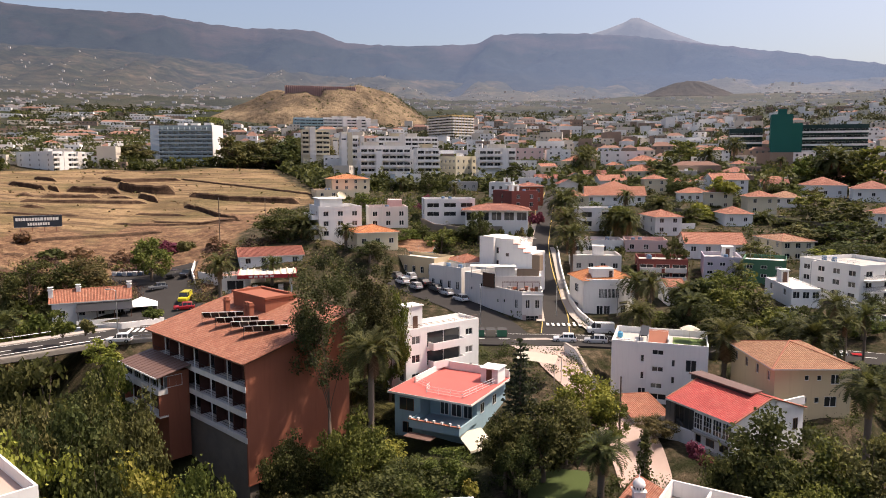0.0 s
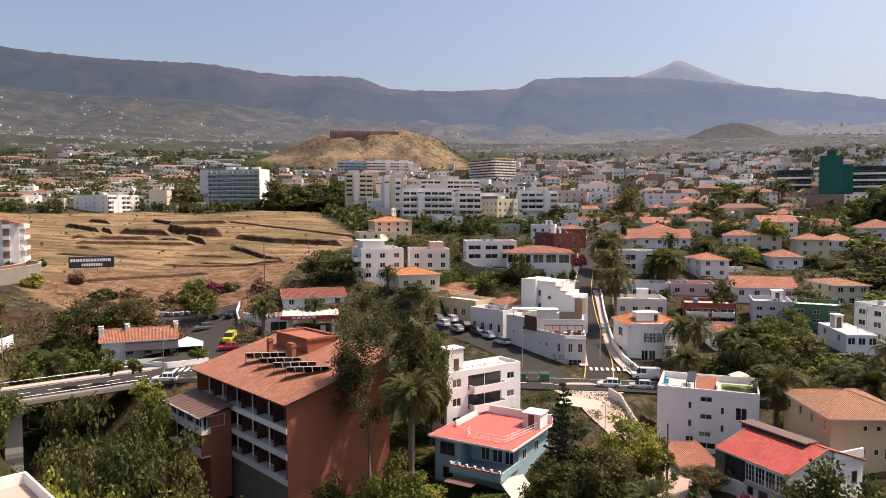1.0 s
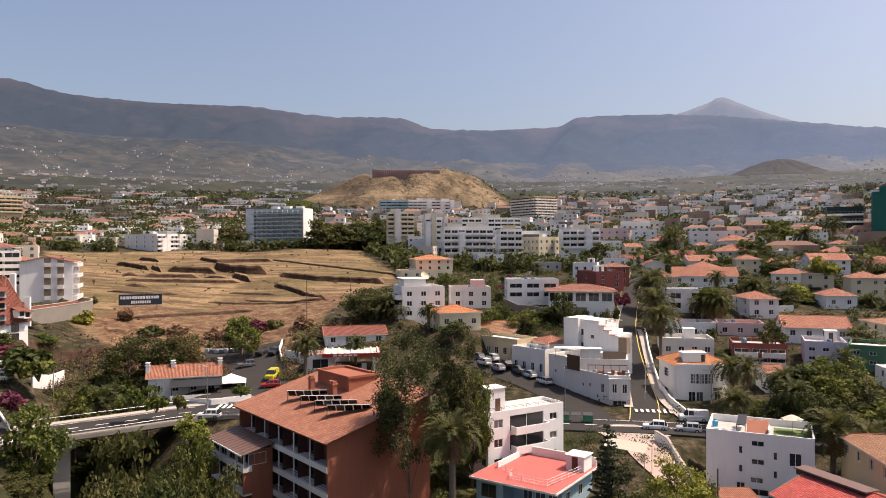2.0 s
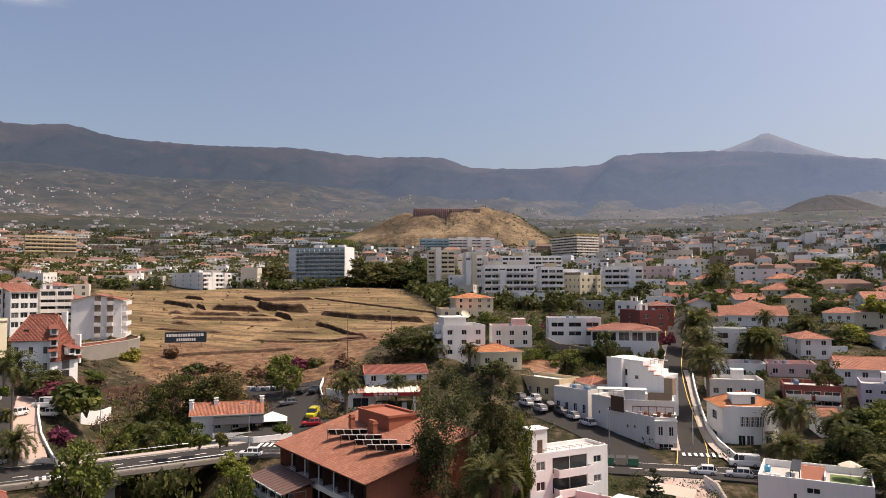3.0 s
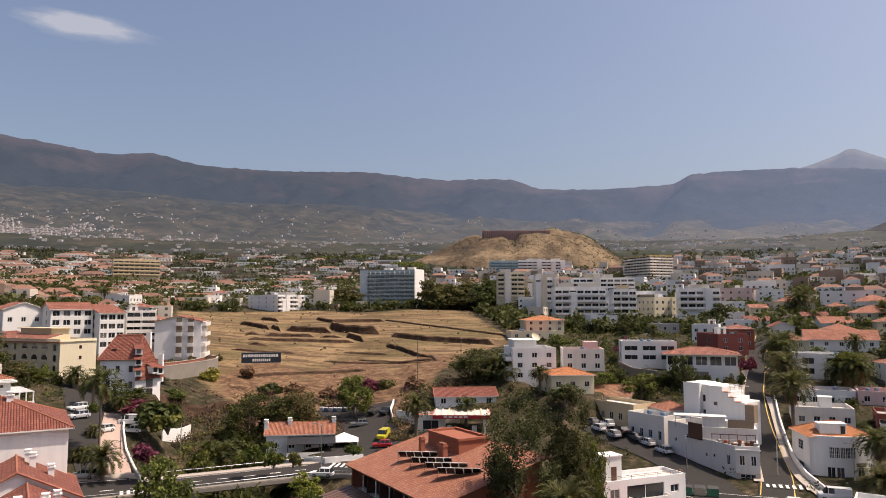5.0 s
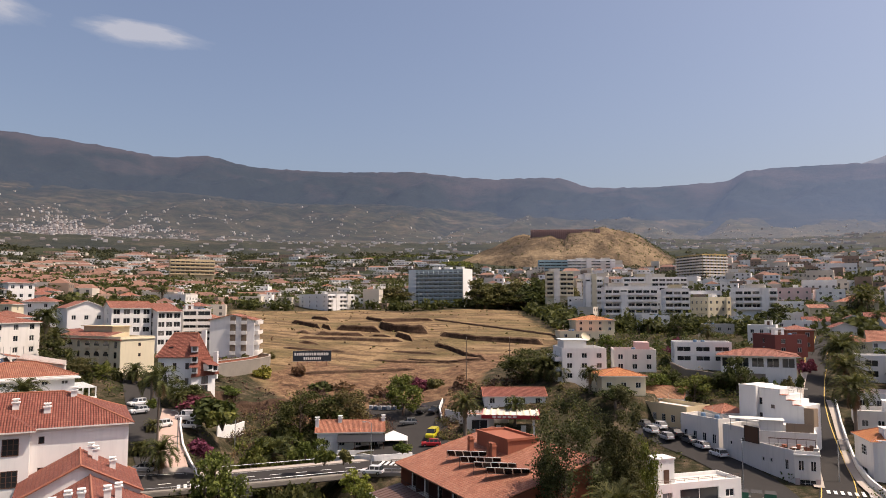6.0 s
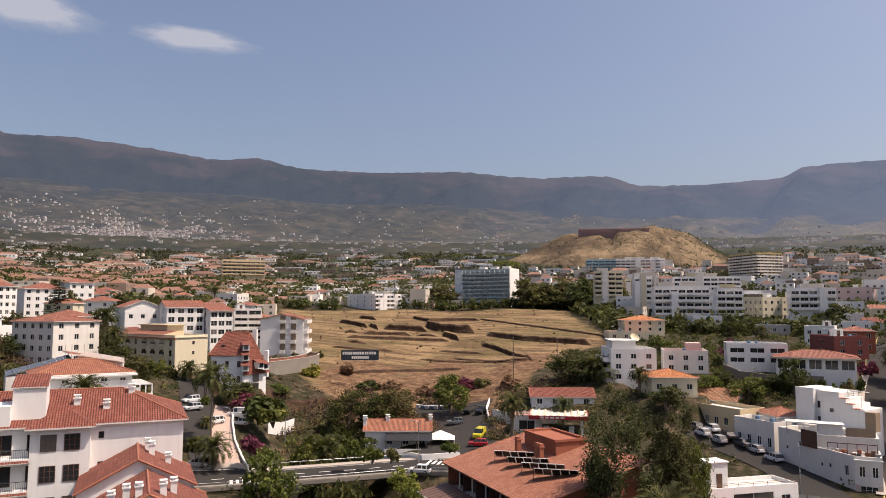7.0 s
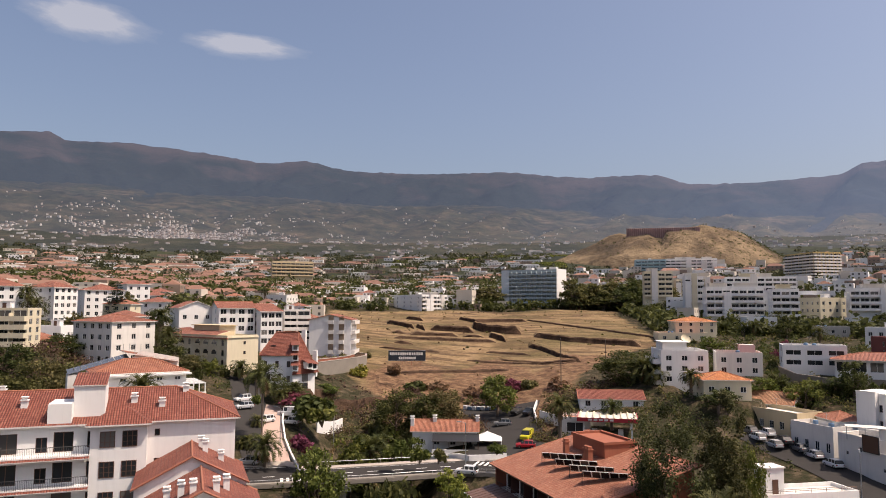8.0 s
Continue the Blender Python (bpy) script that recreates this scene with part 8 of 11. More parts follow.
def stepped_block():
    ob = thing("tall_white_house", 8.1, 155.8, 14.6, -33, "blank white block house stepping down to a tiled stair", "house")
    FOOT.append((15.0, 156.0, 7))
    part("wall", Build().box(0, 0, -4, 3.5, 7, 10.2).box(3.5, 1.1, -4, 4.8, 7, 10.0).box(4.8, 0, -4, 8.3, 7, 9.9).mesh("wall", M_WHITE), ob)
    part("stair_wall", Build().box(8.3, 0, -4, 9.5, 6.5, 8.9).box(9.5, 0, -4, 10.7, 6.5, 8.0).box(10.7, 0, -4, 12.8, 6.5, 7.2).mesh("stair_wall", M_WHITE), ob, label="white wall stepping down with the stair")
    for x, z in ((8.3, 8.9), (9.5, 8.0), (10.7, 7.2)):
        part("step_coping", Build().box(x - 0.05, -0.08, z, x + 1.25, 1.2, z + 0.1).mesh("step_coping", M_CLAY), ob)
    part("end_panel", Build().box(12.81, -0.05, 3.6, 14.6, 1.6, 6.9).mesh("end_panel", M_BROWN), ob, label="brown boarded screen")
    part("side_wing", Build().box(2.0, -3.2, -4, 12.6, -0.02, 3.9).mesh("side_wing", M_WORN), ob)
    part("coping", Build().box(-0.08, -0.08, 10.2, 3.6, 0.3, 10.3).box(4.7, -0.08, 9.9, 8.4, 0.3, 10.0).mesh("coping", M_WHITE2), ob)
    for x, y, z, w, h in ((4.15, 1.04, 6.6, 0.9, 1.3), (4.15, 1.04, 3.4, 0.9, 1.6), (6.9, -0.06, 6.2, 0.7, 0.7)):
        o = part("window", window_mesh(w, h, "double", M_WOOD), ob, pose(x, y, z))
        part("pane", pane_mesh(w, h), o)
    railing(ob, (8.6, 3.0, 8.95), (8.6, 6.4, 8.95), 0.9, M_DARK)
    for k in range(5):
        part("pergola_slat", shared(("tall_slat",), lambda: Build().box(-1.3, -0.05, 0, 1.3, 0.05, 0.12).mesh("pergola_slat", M_WHITE2)), ob, pose(9.8, 2.6 + k * 0.7, 10.2 - 0.1 * k))
    for x in (8.6, 11.0):
        part("pergola_post", Build().box(-0.05, -0.05, 7.2, 0.05, 0.05, 10.2).mesh("pergola_post", M_WHITE2), ob, pose(x, 2.7, 0))
    return ob


corner_house = corner_block()
stepped_block()

# ---- fittings on the white flats ----
for f in (1, 2):
    balcony(flats, "front", 13.8, 4.9, 4.0, 10.2, f * 2.77, 1.3, M_WHITE)
roof_hut(flats, -4.2, 0.2, 8.3, 2.6, 2.4, 3.4, M_WHITE, 0)
for p, q in (((-6.7, -2.3, 8.8), (6.7, -2.3, 8.8)),):
    railing(flats, p, q, 0.5, M_WOOD, 2.0, "rail", 2)

# ---- roof terrace of the plain white villa ----
part("tiled_stair_head", Build().quad([(-1.6, -4.6, 8.6), (1.2, -4.6, 8.6), (1.2, -1.2, 10.6), (-1.6, -1.2, 10.6)]).box(-1.5, -4.5, 8.4, 1.1, -1.3, 8.55).mesh("tiled_stair_head", M_CLAY), villa)
part("stair_wall", Build().box(-1.5, -1.4, 8.5, 1.1, -1.2, 10.5).box(1.12, -4.4, 8.5, 1.3, -1.2, 10.0).mesh("stair_wall", M_WHITE), villa)
part("roof_lawn", Build().box(1.8, -4.5, 8.5, 6.6, 3.5, 8.56).mesh("roof_lawn", surface("artificial_grass", (0.10, 0.15, 0.04), 0.95, 12, 0.4)), villa, label="artificial grass mat")
for x in (-5.6, -4.6, -3.2):
    part("sun_bed", Build().box(-0.35, -0.9, 0.25, 0.35, 0.9, 0.35).box(-0.35, 0.5, 0.35, 0.35, 0.9, 0.75).box(-0.32, -0.8, 0, -0.26, -0.7, 0.25).box(0.26, -0.8, 0, 0.32, -0.7, 0.25).box(-0.32, 0.7, 0, -0.26, 0.8, 0.25).box(0.26, 0.7, 0, 0.32, 0.8, 0.25).mesh("sun_bed", M_FRAME), villa, pose(x, -3.4, 8.5))
part("pergola", Build().box(-2.9, -4.2, 10.2, -1.7, 2.6, 10.3).box(-2.9, -4.2, 8.5, -2.8, -4.1, 10.2).box(-2.9, 2.5, 8.5, -2.8, 2.6, 10.2).box(-1.8, -4.2, 8.5, -1.7, -4.1, 10.2).mesh("pergola", M_DARK), villa)
part("parasol", Build().lathe([(1.5, 10.5), (0.75, 10.85), (0.05, 11.1)], 8, (4.2, 1.5)).tube([(4.2, 1.5, 8.5), (4.2, 1.5, 11.0)], [0.03, 0.03], 6).mesh("parasol", M_CANVAS), villa)
part("pool_float", Build().lathe([(0.3, 8.5), (0.42, 8.7), (0.42, 9.3), (0.2, 9.5)], 10, (-6.0, 1.0)).mesh("pool_float", surface("blue_plastic", (0.05, 0.3, 0.5), 0.4, 4, 0.1, 0)), villa)

# ---- glazed lean-to and dormer strip on the crimson-roofed house ----
for k in range(4):
    o = part("veranda_window", window_mesh(1.3, 2.0, "paned", M_FRAME), crimson_house, pose(-6.07, -4.2 + k * 1.42, 1.75, 0, 0, -90))
    part("pane", pane_mesh(1.3, 2.0), o)
for k in range(3):
    o = part("veranda_window", window_mesh(1.5, 2.7, "double", M_DARK), crimson_house, pose(-6.07, 1.5 + k * 1.55, 1.1, 0, 0, -90))
    part("pane", pane_mesh(1.5, 2.7), o)
part("veranda_sill", Build().box(-6.5, -4.9, 1.35, -6.02, 0.6, 1.6).box(-6.3, -4.9, -0.6, -6.02, -0.2, -0.2).mesh("veranda_sill", M_CONC), crimson_house)
for k in range(3):
    o = part("window", window_mesh(1.2, 0.9, "double", M_WOOD), crimson_house, pose(-6.06, -3.8 + k * 2.0, 0.2, 0, 0, -90))
    part("pane", pane_mesh(1.2, 0.9), o)
o = part("window", window_mesh(0.8, 1.4, "double", M_WOOD), crimson_house, pose(4.6, -5.01, 1.6))
part("pane", pane_mesh(0.8, 1.4), o)
part("roof_strip", Build().box(-1.2, -3.2, 6.25, 0.9, 6.4, 6.4).mesh("roof_strip", M_SHEET), crimson_house)
part("clerestory", Build().box(-1.0, -3.0, 5.6, 0.7, 6.2, 6.25).mesh("clerestory", M_DARK), crimson_house)
part("parapet", Build().box(0.9, -5.2, 4.6, 5.8, -4.95, 5.6).mesh("parapet", M_WHITE), crimson_house)

# ---- steep-roofed house: a long ridge and one flank that sweeps down past stacked dormers ----
def roof_plane(b, uvs, pts, mat=0):
    p0, p1 = Vector(pts[0]), Vector(pts[1])
    e = (p1 - p0).normalized()
    up = e.cross(Vector(pts[-1]) - p0).normalized().cross(e)
    b.quad(pts, mat)
    uvs += [((Vector(p) - p0).dot(e), (Vector(p) - p0).dot(up)) for p in pts]


def steep_house():
    ob = thing("steep_roof_house", -110.4, 132.5, 20.5, 20, "white house with steep dark red tile roof and stacked dormers", "house")
    FOOT.append((-109.0, 136.0, 7))
    w = Build()
    apex, bl, br = (3.6, 3.6, 13.6), (3.9, -1.4, 3.9), (8.4, 4.2, 4.2)
    w.box(-4.2, 0, -5, 3.6, 7.4, 8.4)
    w.quad([(-4.2, 0, 8.4), (-4.2, 7.4, 8.4), (-4.2, 3.6, 8.45)])
    for p, q in (((3.61, -0.9), (7.6, 3.9)), ((7.6, 3.9), (3.61, 7.4))):
        w.quad([(*p, -5), (*q, -5), (*q, 4.4), (*p, 4.4)])
    w.quad([(3.61, -0.9, 4.4), (7.6, 3.9, 4.4), (3.61, 3.6, 13.0)]).quad([(7.6, 3.9, 4.4), (3.61, 7.4, 4.4), (3.61, 3.6, 13.0)])
    part("wall", w.mesh("wall", M_WHITE), ob)
    b, uvs = Build(), []
    roof_plane(b, uvs, [(-4.7, -0.5, 8.3), (3.7, -0.5, 8.3), apex, (-2.0, 3.6, 13.6)])
    roof_plane(b, uvs, [(3.7, 7.9, 8.3), (-4.7, 7.9, 8.3), (-2.0, 3.6, 13.6), apex])
    roof_plane(b, uvs, [(-4.7, 7.9, 8.3), (-4.7, -0.5, 8.3), (-2.0, 3.6, 13.6)])
    roof_plane(b, uvs, [bl, br, apex])
    roof_plane(b, uvs, [br, (3.8, 7.9, 4.2), apex])
    rf = part("roof", finish_roof(b, uvs, [T_RED]), ob, label="steep dark red clay tile roof")
    rf.modifiers.new("thick", "SOLIDIFY").thickness = 0.14
    caps = Build().tube([(-2.0, 3.6, 13.66), (3.6, 3.6, 13.66)], [0.12, 0.12], 6).tube([(-4.7, -0.5, 8.36), (-2.0, 3.6, 13.66)], [0.1, 0.1], 6).tube([bl, apex], [0.1, 0.1], 6).tube([br, apex], [0.1, 0.1], 6)
    part("ridge_tiles", caps.mesh("ridge_tiles", M_CLAY), ob)
    part("chimney", Build().box(3.9, 4.6, 8.0, 4.9, 5.6, 14.2).mesh("chimney", M_WHITE), ob)
    part("chimney", Build().box(6.6, 5.0, 3.0, 7.6, 6.0, 9.2).mesh("chimney", M_WHITE), ob)
    dormer = shared(("side_dormer",), lambda: Build().box(-0.75, -0.9, 0, 0.75, 1.2, 1.5).box(-0.45, -0.94, 0.3, 0.45, -0.9, 1.3, 1).quad([(-1.0, -1.4, 1.35), (1.0, -1.4, 1.35), (1.0, 1.2, 2.2), (-1.0, 1.2, 2.2)], 2).mesh("dormer", [M_WHITE, M_GLASS, T_RED]))
    for k in range(3):
        part("dormer", dormer, ob, pose(3.7 + 0.25 * k, 0.9 - 0.75 * k, 9.4 - 2.3 * k, 0, 0, 18))
    for x, y, z in ((6.6, 1.7, 5.2), (7.3, 3.0, 4.9)):
        part("dormer", dormer, ob, pose(x, y, z, 0, 0, 50))
    for x, z in ((-3.2, 5.6), (-0.4, 5.6), (2.4, 5.6), (-2.4, 2.4), (0.2, 2.6), (2.4, 2.2)):
        o = part("window", window_mesh(0.8, 1.4, "double", M_WOOD), ob, pose(x, -0.06, z))
        part("pane", pane_mesh(0.8, 1.4), o)
    for k, z in enumerate((0.2, 2.2)):
        o = part("balcony_door", window_mesh(1.6, 1.7, "double", M_WOOD), ob, pose(5.9, 1.72, z, 0, 0, 50))
        part("pane", pane_mesh(1.6, 1.7), o)
    part("skylight", Build().box(-2.2, 0.9, 10.35, -1.2, 1.7, 10.6).mesh("skylight", M_GLASS), ob)
    return ob


steep_house()

# ---- apartment house to the west: bay, roof stair, balconies, chimneys ----
LB = left_flats
W_, D_ = 31.9, 13.0
part("bay", Build().box(-15.95 + 17.0, -D_ / 2 - 0.9, -4, -15.95 + 22.6, -D_ / 2 + 0.02, 18.9).mesh("bay", M_WHITE), LB)
rb, uvs = tile_roof("hip", 5.6, 5.0, 1.7, 0.5, "x")
part("bay_roof", finish_roof(rb, uvs, [T_RED, M_WHITE2]), LB, pose(-15.95 + 19.8, -D_ / 2 + 1.4, 18.95))
for f in range(6):
    z = 0.65 + f * 3.17
    for x in (18.7, 20.9):
        o = part("window", window_mesh(1.5, 1.7, "paned", M_WOOD), LB, pose(-15.95 + x, -D_ / 2 - 0.965, z))
        part("pane", pane_mesh(1.5, 1.7), o)
    for u0, u1 in ((0.5, 7.4), (8.6, 17.0)):
        balcony(LB, "front", W_, D_, u0, u1, f * 3.17 + 0.1, 1.5, M_WHITE, False, True)
part("stair_tower", Build().box(-0.9, -5.6, 18.9, 2.2, -2.4, 23.0).mesh("stair_tower", M_WHITE), LB)
tb, uvs = tile_roof("shed", 3.1, 3.2, 1.1, 0.15, "x", 0.1)
part("tower_roof", finish_roof(tb, uvs, [T_RED, M_WHITE2]), LB, pose(0.65, -4.0, 23.0))
part("roof_cut", Build().box(-3.2, -6.7, 18.7, -0.9, -2.2, 21.2).mesh("roof_cut", M_WHITE), LB)
for cx, cy, cz in ((5.0, -3.0, 20.4), (10.5, -1.0, 21.2), (8.0, -4.0, 19.9), (-6.0, -3.2, 20.4), (-12.0, -3.0, 20.4), (-9.0, 1.0, 21.2)):
    part("chimney", shared(("white_chimney",), lambda: Build().box(-0.32, -0.32, -0.8, 0.32, 0.32, 0.9).box(-0.42, -0.42, 0.9, 0.42, 0.42, 1.0).box(-0.22, -0.22, 1.0, 0.22, 0.22, 1.25).box(-0.36, -0.36, 1.25, 0.36, 0.36, 1.33).mesh("chimney", M_WHITE)), LB, pose(cx, cy, cz))
house("gabled_wing", "white gabled house with red tile roof and chimneys", -58.5, 56.5, 8.3, 46.7, 10.6, 9.0, 13.9, M_WHITE, "gable", T_RED, tall=2.9, along="y", over=0.3, front=rows(3, 4, 1.1, 1.3, 0.9, 3.4), casing=M_WOOD,
             chimney=((1.4, 1.5, 15.9, 1.2), (3.0, 0.5, 15.0, 1.0), (1.0, 3.0, 16.2, 1.0)))
house("gabled_wing", "white gabled house with red tile roof beside another", -50.9, 50.5, 8.3, 46.7, 10.6, 10.0, 12.9, M_WHITE, "gable", T_RED, tall=2.9, along="y", over=0.3, front=rows(3, 4, 1.1, 1.3, 0.9, 3.4), casing=M_WOOD,
             chimney=((-1.8, -2.5, 14.7, 1.2), (-3.0, -1.5, 13.9, 1.3), (1.2, -3.0, 15.0, 1.1), (2.2, -0.5, 14.5, 1.2), (-0.8, -3.6, 15.2, 1.0)))

# ---- terrace roofs and a cupola close below ----
fg = house("terrace_house", "white flat-roofed house with curved parapets and tiled edge", 24.0, 57.5, 1.0, -32, 11.0, 8.5, 8.2, M_WHITE, "flat", deck=M_PAVE, parapet=1.5, front=rows(3, 2, 1.2, 1.3, 0.9, 3.2), left=rows(2, 2, 1.0, 1.2, 0.9, 3.2))
part("terrace_wall", Build().box(-2.0, -4.3, 8.2, -1.82, 4.3, 9.5).box(-1.8, 0.4, 8.2, 5.8, 0.58, 9.5).mesh("terrace_wall", M_WHITE), fg)
part("bench", Build().box(0.2, -0.9, 8.55, 2.4, -0.4, 8.65).box(0.2, -0.45, 8.65, 2.4, -0.4, 9.05).box(0.3, -0.85, 8.2, 0.4, -0.5, 8.55).box(2.2, -0.85, 8.2, 2.3, -0.5, 8.55).mesh("bench", M_WOOD), fg)
tb, uvs = tile_roof("shed", 9.0, 3.4, 1.3, 0.1, "x", 0.12)
part("tile_edge", finish_roof(tb, uvs, [T_ORANGE, M_WHITE2]), fg, pose(-7.0, 0, 8.0, 0, 0, 90))
cup = thing("cupola", 17.8, 61.5, 10.6, 0, "white domed cupola on a square pier", "cupola")
cup.scale = (0.72, 0.72, 0.72)
part("pier", Build().box(-0.7, -0.7, -11.0, 0.7, 0.7, 0.3).box(-0.85, -0.85, 0.3, 0.85, 0.85, 0.42).mesh("pier", M_WHITE), cup)
part("dome", Build().lathe([(0.62, 0.43), (0.66, 0.6), (0.78, 1.0), (0.8, 1.12), (0.74, 1.4), (0.5, 1.75), (0.2, 1.93), (0.06, 2.0), (0.05, 2.2), (0.1, 2.28), (0.02, 2.5)], 16).mesh("dome", M_WHITE, True), cup)
for k in range(12):
    part("slot", shared(("cupola_slot",), lambda: Build().box(0.69, -0.07, 0.62, 0.76, 0.07, 0.92).mesh("slot", M_DARK)), cup, pose(0, 0, 0, 0, 0, k * 30))
fl = house("terrace_house", "pink paved roof terrace with curved white parapet", -37.4, 47.4, 2.0, -42, 14.0, 12.0, 15.0, M_WHITE, "flat", deck=M_PINKPAVE, parapet=1.0)
fence = thing("balustrade", 1.4, 66.0, 6.6, 5, "white turned balustrade at a garden edge", "balustrade")
for k in range(9):
    part("baluster", shared(("baluster",), lambda: Build().lathe([(0.1, -1.5), (0.1, 0.15), (0.06, 0.3), (0.11, 0.7), (0.05, 1.0), (0.09, 1.15)], 8).mesh("baluster", M_WHITE)), fence, pose(-1.4 + k * 0.35, 0, 0))
part("handrail", Build().box(-1.6, -0.14, 1.15, 1.6, 0.14, 1.3).mesh("handrail", M_WHITE), fence)

# ---- banks, crossings, billboard ----
def bank(pts, tall):
    """An eroded earth step of the terraced field: a steep face, and a level top that runs back into the slope."""
    P = [Vector((x, y, 0)) for x, y in pts]
    line = []
    for a, b in zip(P, P[1:]):
        n = max(2, int((b - a).length / 1.2))
        line += [a.lerp(b, k / n) for k in range(n)]
    line.append(P[-1])
    b = Build()
    seed = pts[0][0] * 0.13
    rows_ = []
    for k, p in enumerate(line):
        out = p.normalized()
        e = min(1.0, (min(k, len(line) - 1 - k) + 0.4) / 2.6)
        jag = noise.fractal((k * 0.25, seed, 0.0), 1.0, 2.0, 4)
        p = p + out * jag * 0.7
        h = tall * e * (0.95 + 0.16 * noise.fractal((k * 0.3, seed, 5.0), 1.0, 2.0, 4))
        row = []
        h *= 0.85
        for back, up in ((-0.6, -0.3), (0.1, h * 0.4), (0.35 + 0.5 * jag, h * 0.8), (1.0, h), (4.0 + tall * 1.5, h * 0.8), (10 + tall * 7, -0.25)):
            q = p + out * back
            row.append((q.x, q.y, float(ground_z(q.x, q.y)) + up))
        rows_.append(row)
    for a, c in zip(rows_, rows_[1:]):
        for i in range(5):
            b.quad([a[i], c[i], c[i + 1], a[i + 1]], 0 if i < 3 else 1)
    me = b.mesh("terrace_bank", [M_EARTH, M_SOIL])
    at_ = np.array([v.co for v in me.vertices])
    az_, r_ = np.degrees(np.arctan2(-at_[:, 0], at_[:, 1])), np.hypot(at_[:, 0], at_[:, 1])
    for attr, share in (("dry", field_share), ("scrub", scrub_share), ("rust", rust_share)):
        me.attributes.new(attr, "FLOAT", "POINT").data.foreach_set("value", share(az_, r_).astype(np.float32))
    tagged(new("terrace_bank", me), "eroded dark earth bank of a fallow terrace", "earth bank", "terrace banks")



def zebra(x, y, turn, n, length):
    z = max(float(ground_z(x, y)), road_floor(x)) + 0.22
    ob = thing("zebra_crossing", x, y, z, turn, "white painted zebra crossing on asphalt", "road marking")
    bar = shared(("zebra", length), lambda: Build().box(-0.25, -length / 2, -0.05, 0.25, length / 2, 0.0).mesh("stripe", M_LINE))
    for k in range(n):
        part("stripe", bar, ob, pose((k - (n - 1) / 2) * 1.0, 0, 0))


def offset_line(line, off):
    out = []
    for k, q in enumerate(line):
        d = (line[min(k + 1, len(line) - 1)] - line[max(k - 1, 0)]).normalized()
        out.append((q.x - d.y * off, q.y + d.x * off))
    return out[::4] + [out[-1]]


def dashes(name, label, line, off, length, gap, lift, floor, mat=None, width=0.14):
    b, s = Build(), 2.0
    total = sum((q - p).length for p, q in zip(line, line[1:]))
    while s + length < total:
        p, a = on_line(line, s)
        q, _ = on_line(line, s + length)
        d = (q - p).normalized()
        n = Vector((-d.y, d.x, 0))
        c = [p + n * (off - width), q + n * (off - width), q + n * (off + width), p + n * (off + width)]
        b.quad([(v.x, v.y, max(float(ground_z(v.x, v.y)), road_floor(v.x) if floor > 0 else floor) + lift) for v in c])
        s += length + gap
    tagged(new(name, b.mesh(name, mat or M_LINE)), label, "road marking", kind="structure")


dashes("trim_centre_line", "dashed white centre line on the main road", ROAD, 0, 2.0, 2.5, 0.18, 10.9)
dashes("trim_edge_line", "white edge line on the main road", ROAD, 3.6, 2.4, 0.0, 0.18, 10.9, None, 0.07)
dashes("trim_kerb_line", "yellow kerb line on the uphill street", STREET, 2.5, 1.4, 0.0, 0.21, -99, M_LINEY, 0.08)
dashes("trim_kerb_line_right", "yellow kerb line on the uphill street", STREET, -2.5, 1.4, 0.0, 0.21, -99, M_LINEY, 0.08)
BRIDGE = [q for q in ROAD if -112 < q.x < -47]
for off, nm in ((4.9, "pavement_bridge"), (-4.9, "pavement_bridge_outer")):
    strip(nm, "pale paved footway along the bridge", offset_line(BRIDGE, off), 1.8 if off > 0 else 1.0, M_KERB if off > 0 else M_RETAIN, 0.3, 10.9, "pavement", thick=0.4)
for off in (6.0, -6.0):
    pts = [p for p in offset_line(BRIDGE, off)]
    garden_wall("bridge_parapet", "low concrete bridge parapet with metal rail", pts, 0.3, M_RETAIN, 0.16, None, base=10.9, deep=0.3)
    rail = thing("bridge_rail", pts[0][0], pts[0][1], 11.3, 0, "thin metal rail along the bridge", "railing")
    for k, (p, q) in enumerate(zip(pts, pts[1:])):
        a, c = (p[0] - pts[0][0], p[1] - pts[0][1], 0), (q[0] - pts[0][0], q[1] - pts[0][1], 0)
        part("rail", Build().tube([(a[0], a[1], 0.6), (c[0], c[1], 0.6)], [0.04, 0.04], 5).tube([a, (a[0], a[1], 0.6)], [0.03, 0.03], 5).mesh("rail", M_METAL), rail)
pier = thing("bridge_pier", -74.0, 105.0, -6.0, 43, "dark concrete bridge pier in the ravine", "pier")
part("shaft", Build().box(-1.2, -3.4, -2, 1.2, 3.4, 16.0).mesh("shaft", M_CONC), pier)
part("crosshead", Build().box(-1.8, -4.6, 15.0, 1.8, 4.6, 15.9).mesh("crosshead", M_CONC), pier)


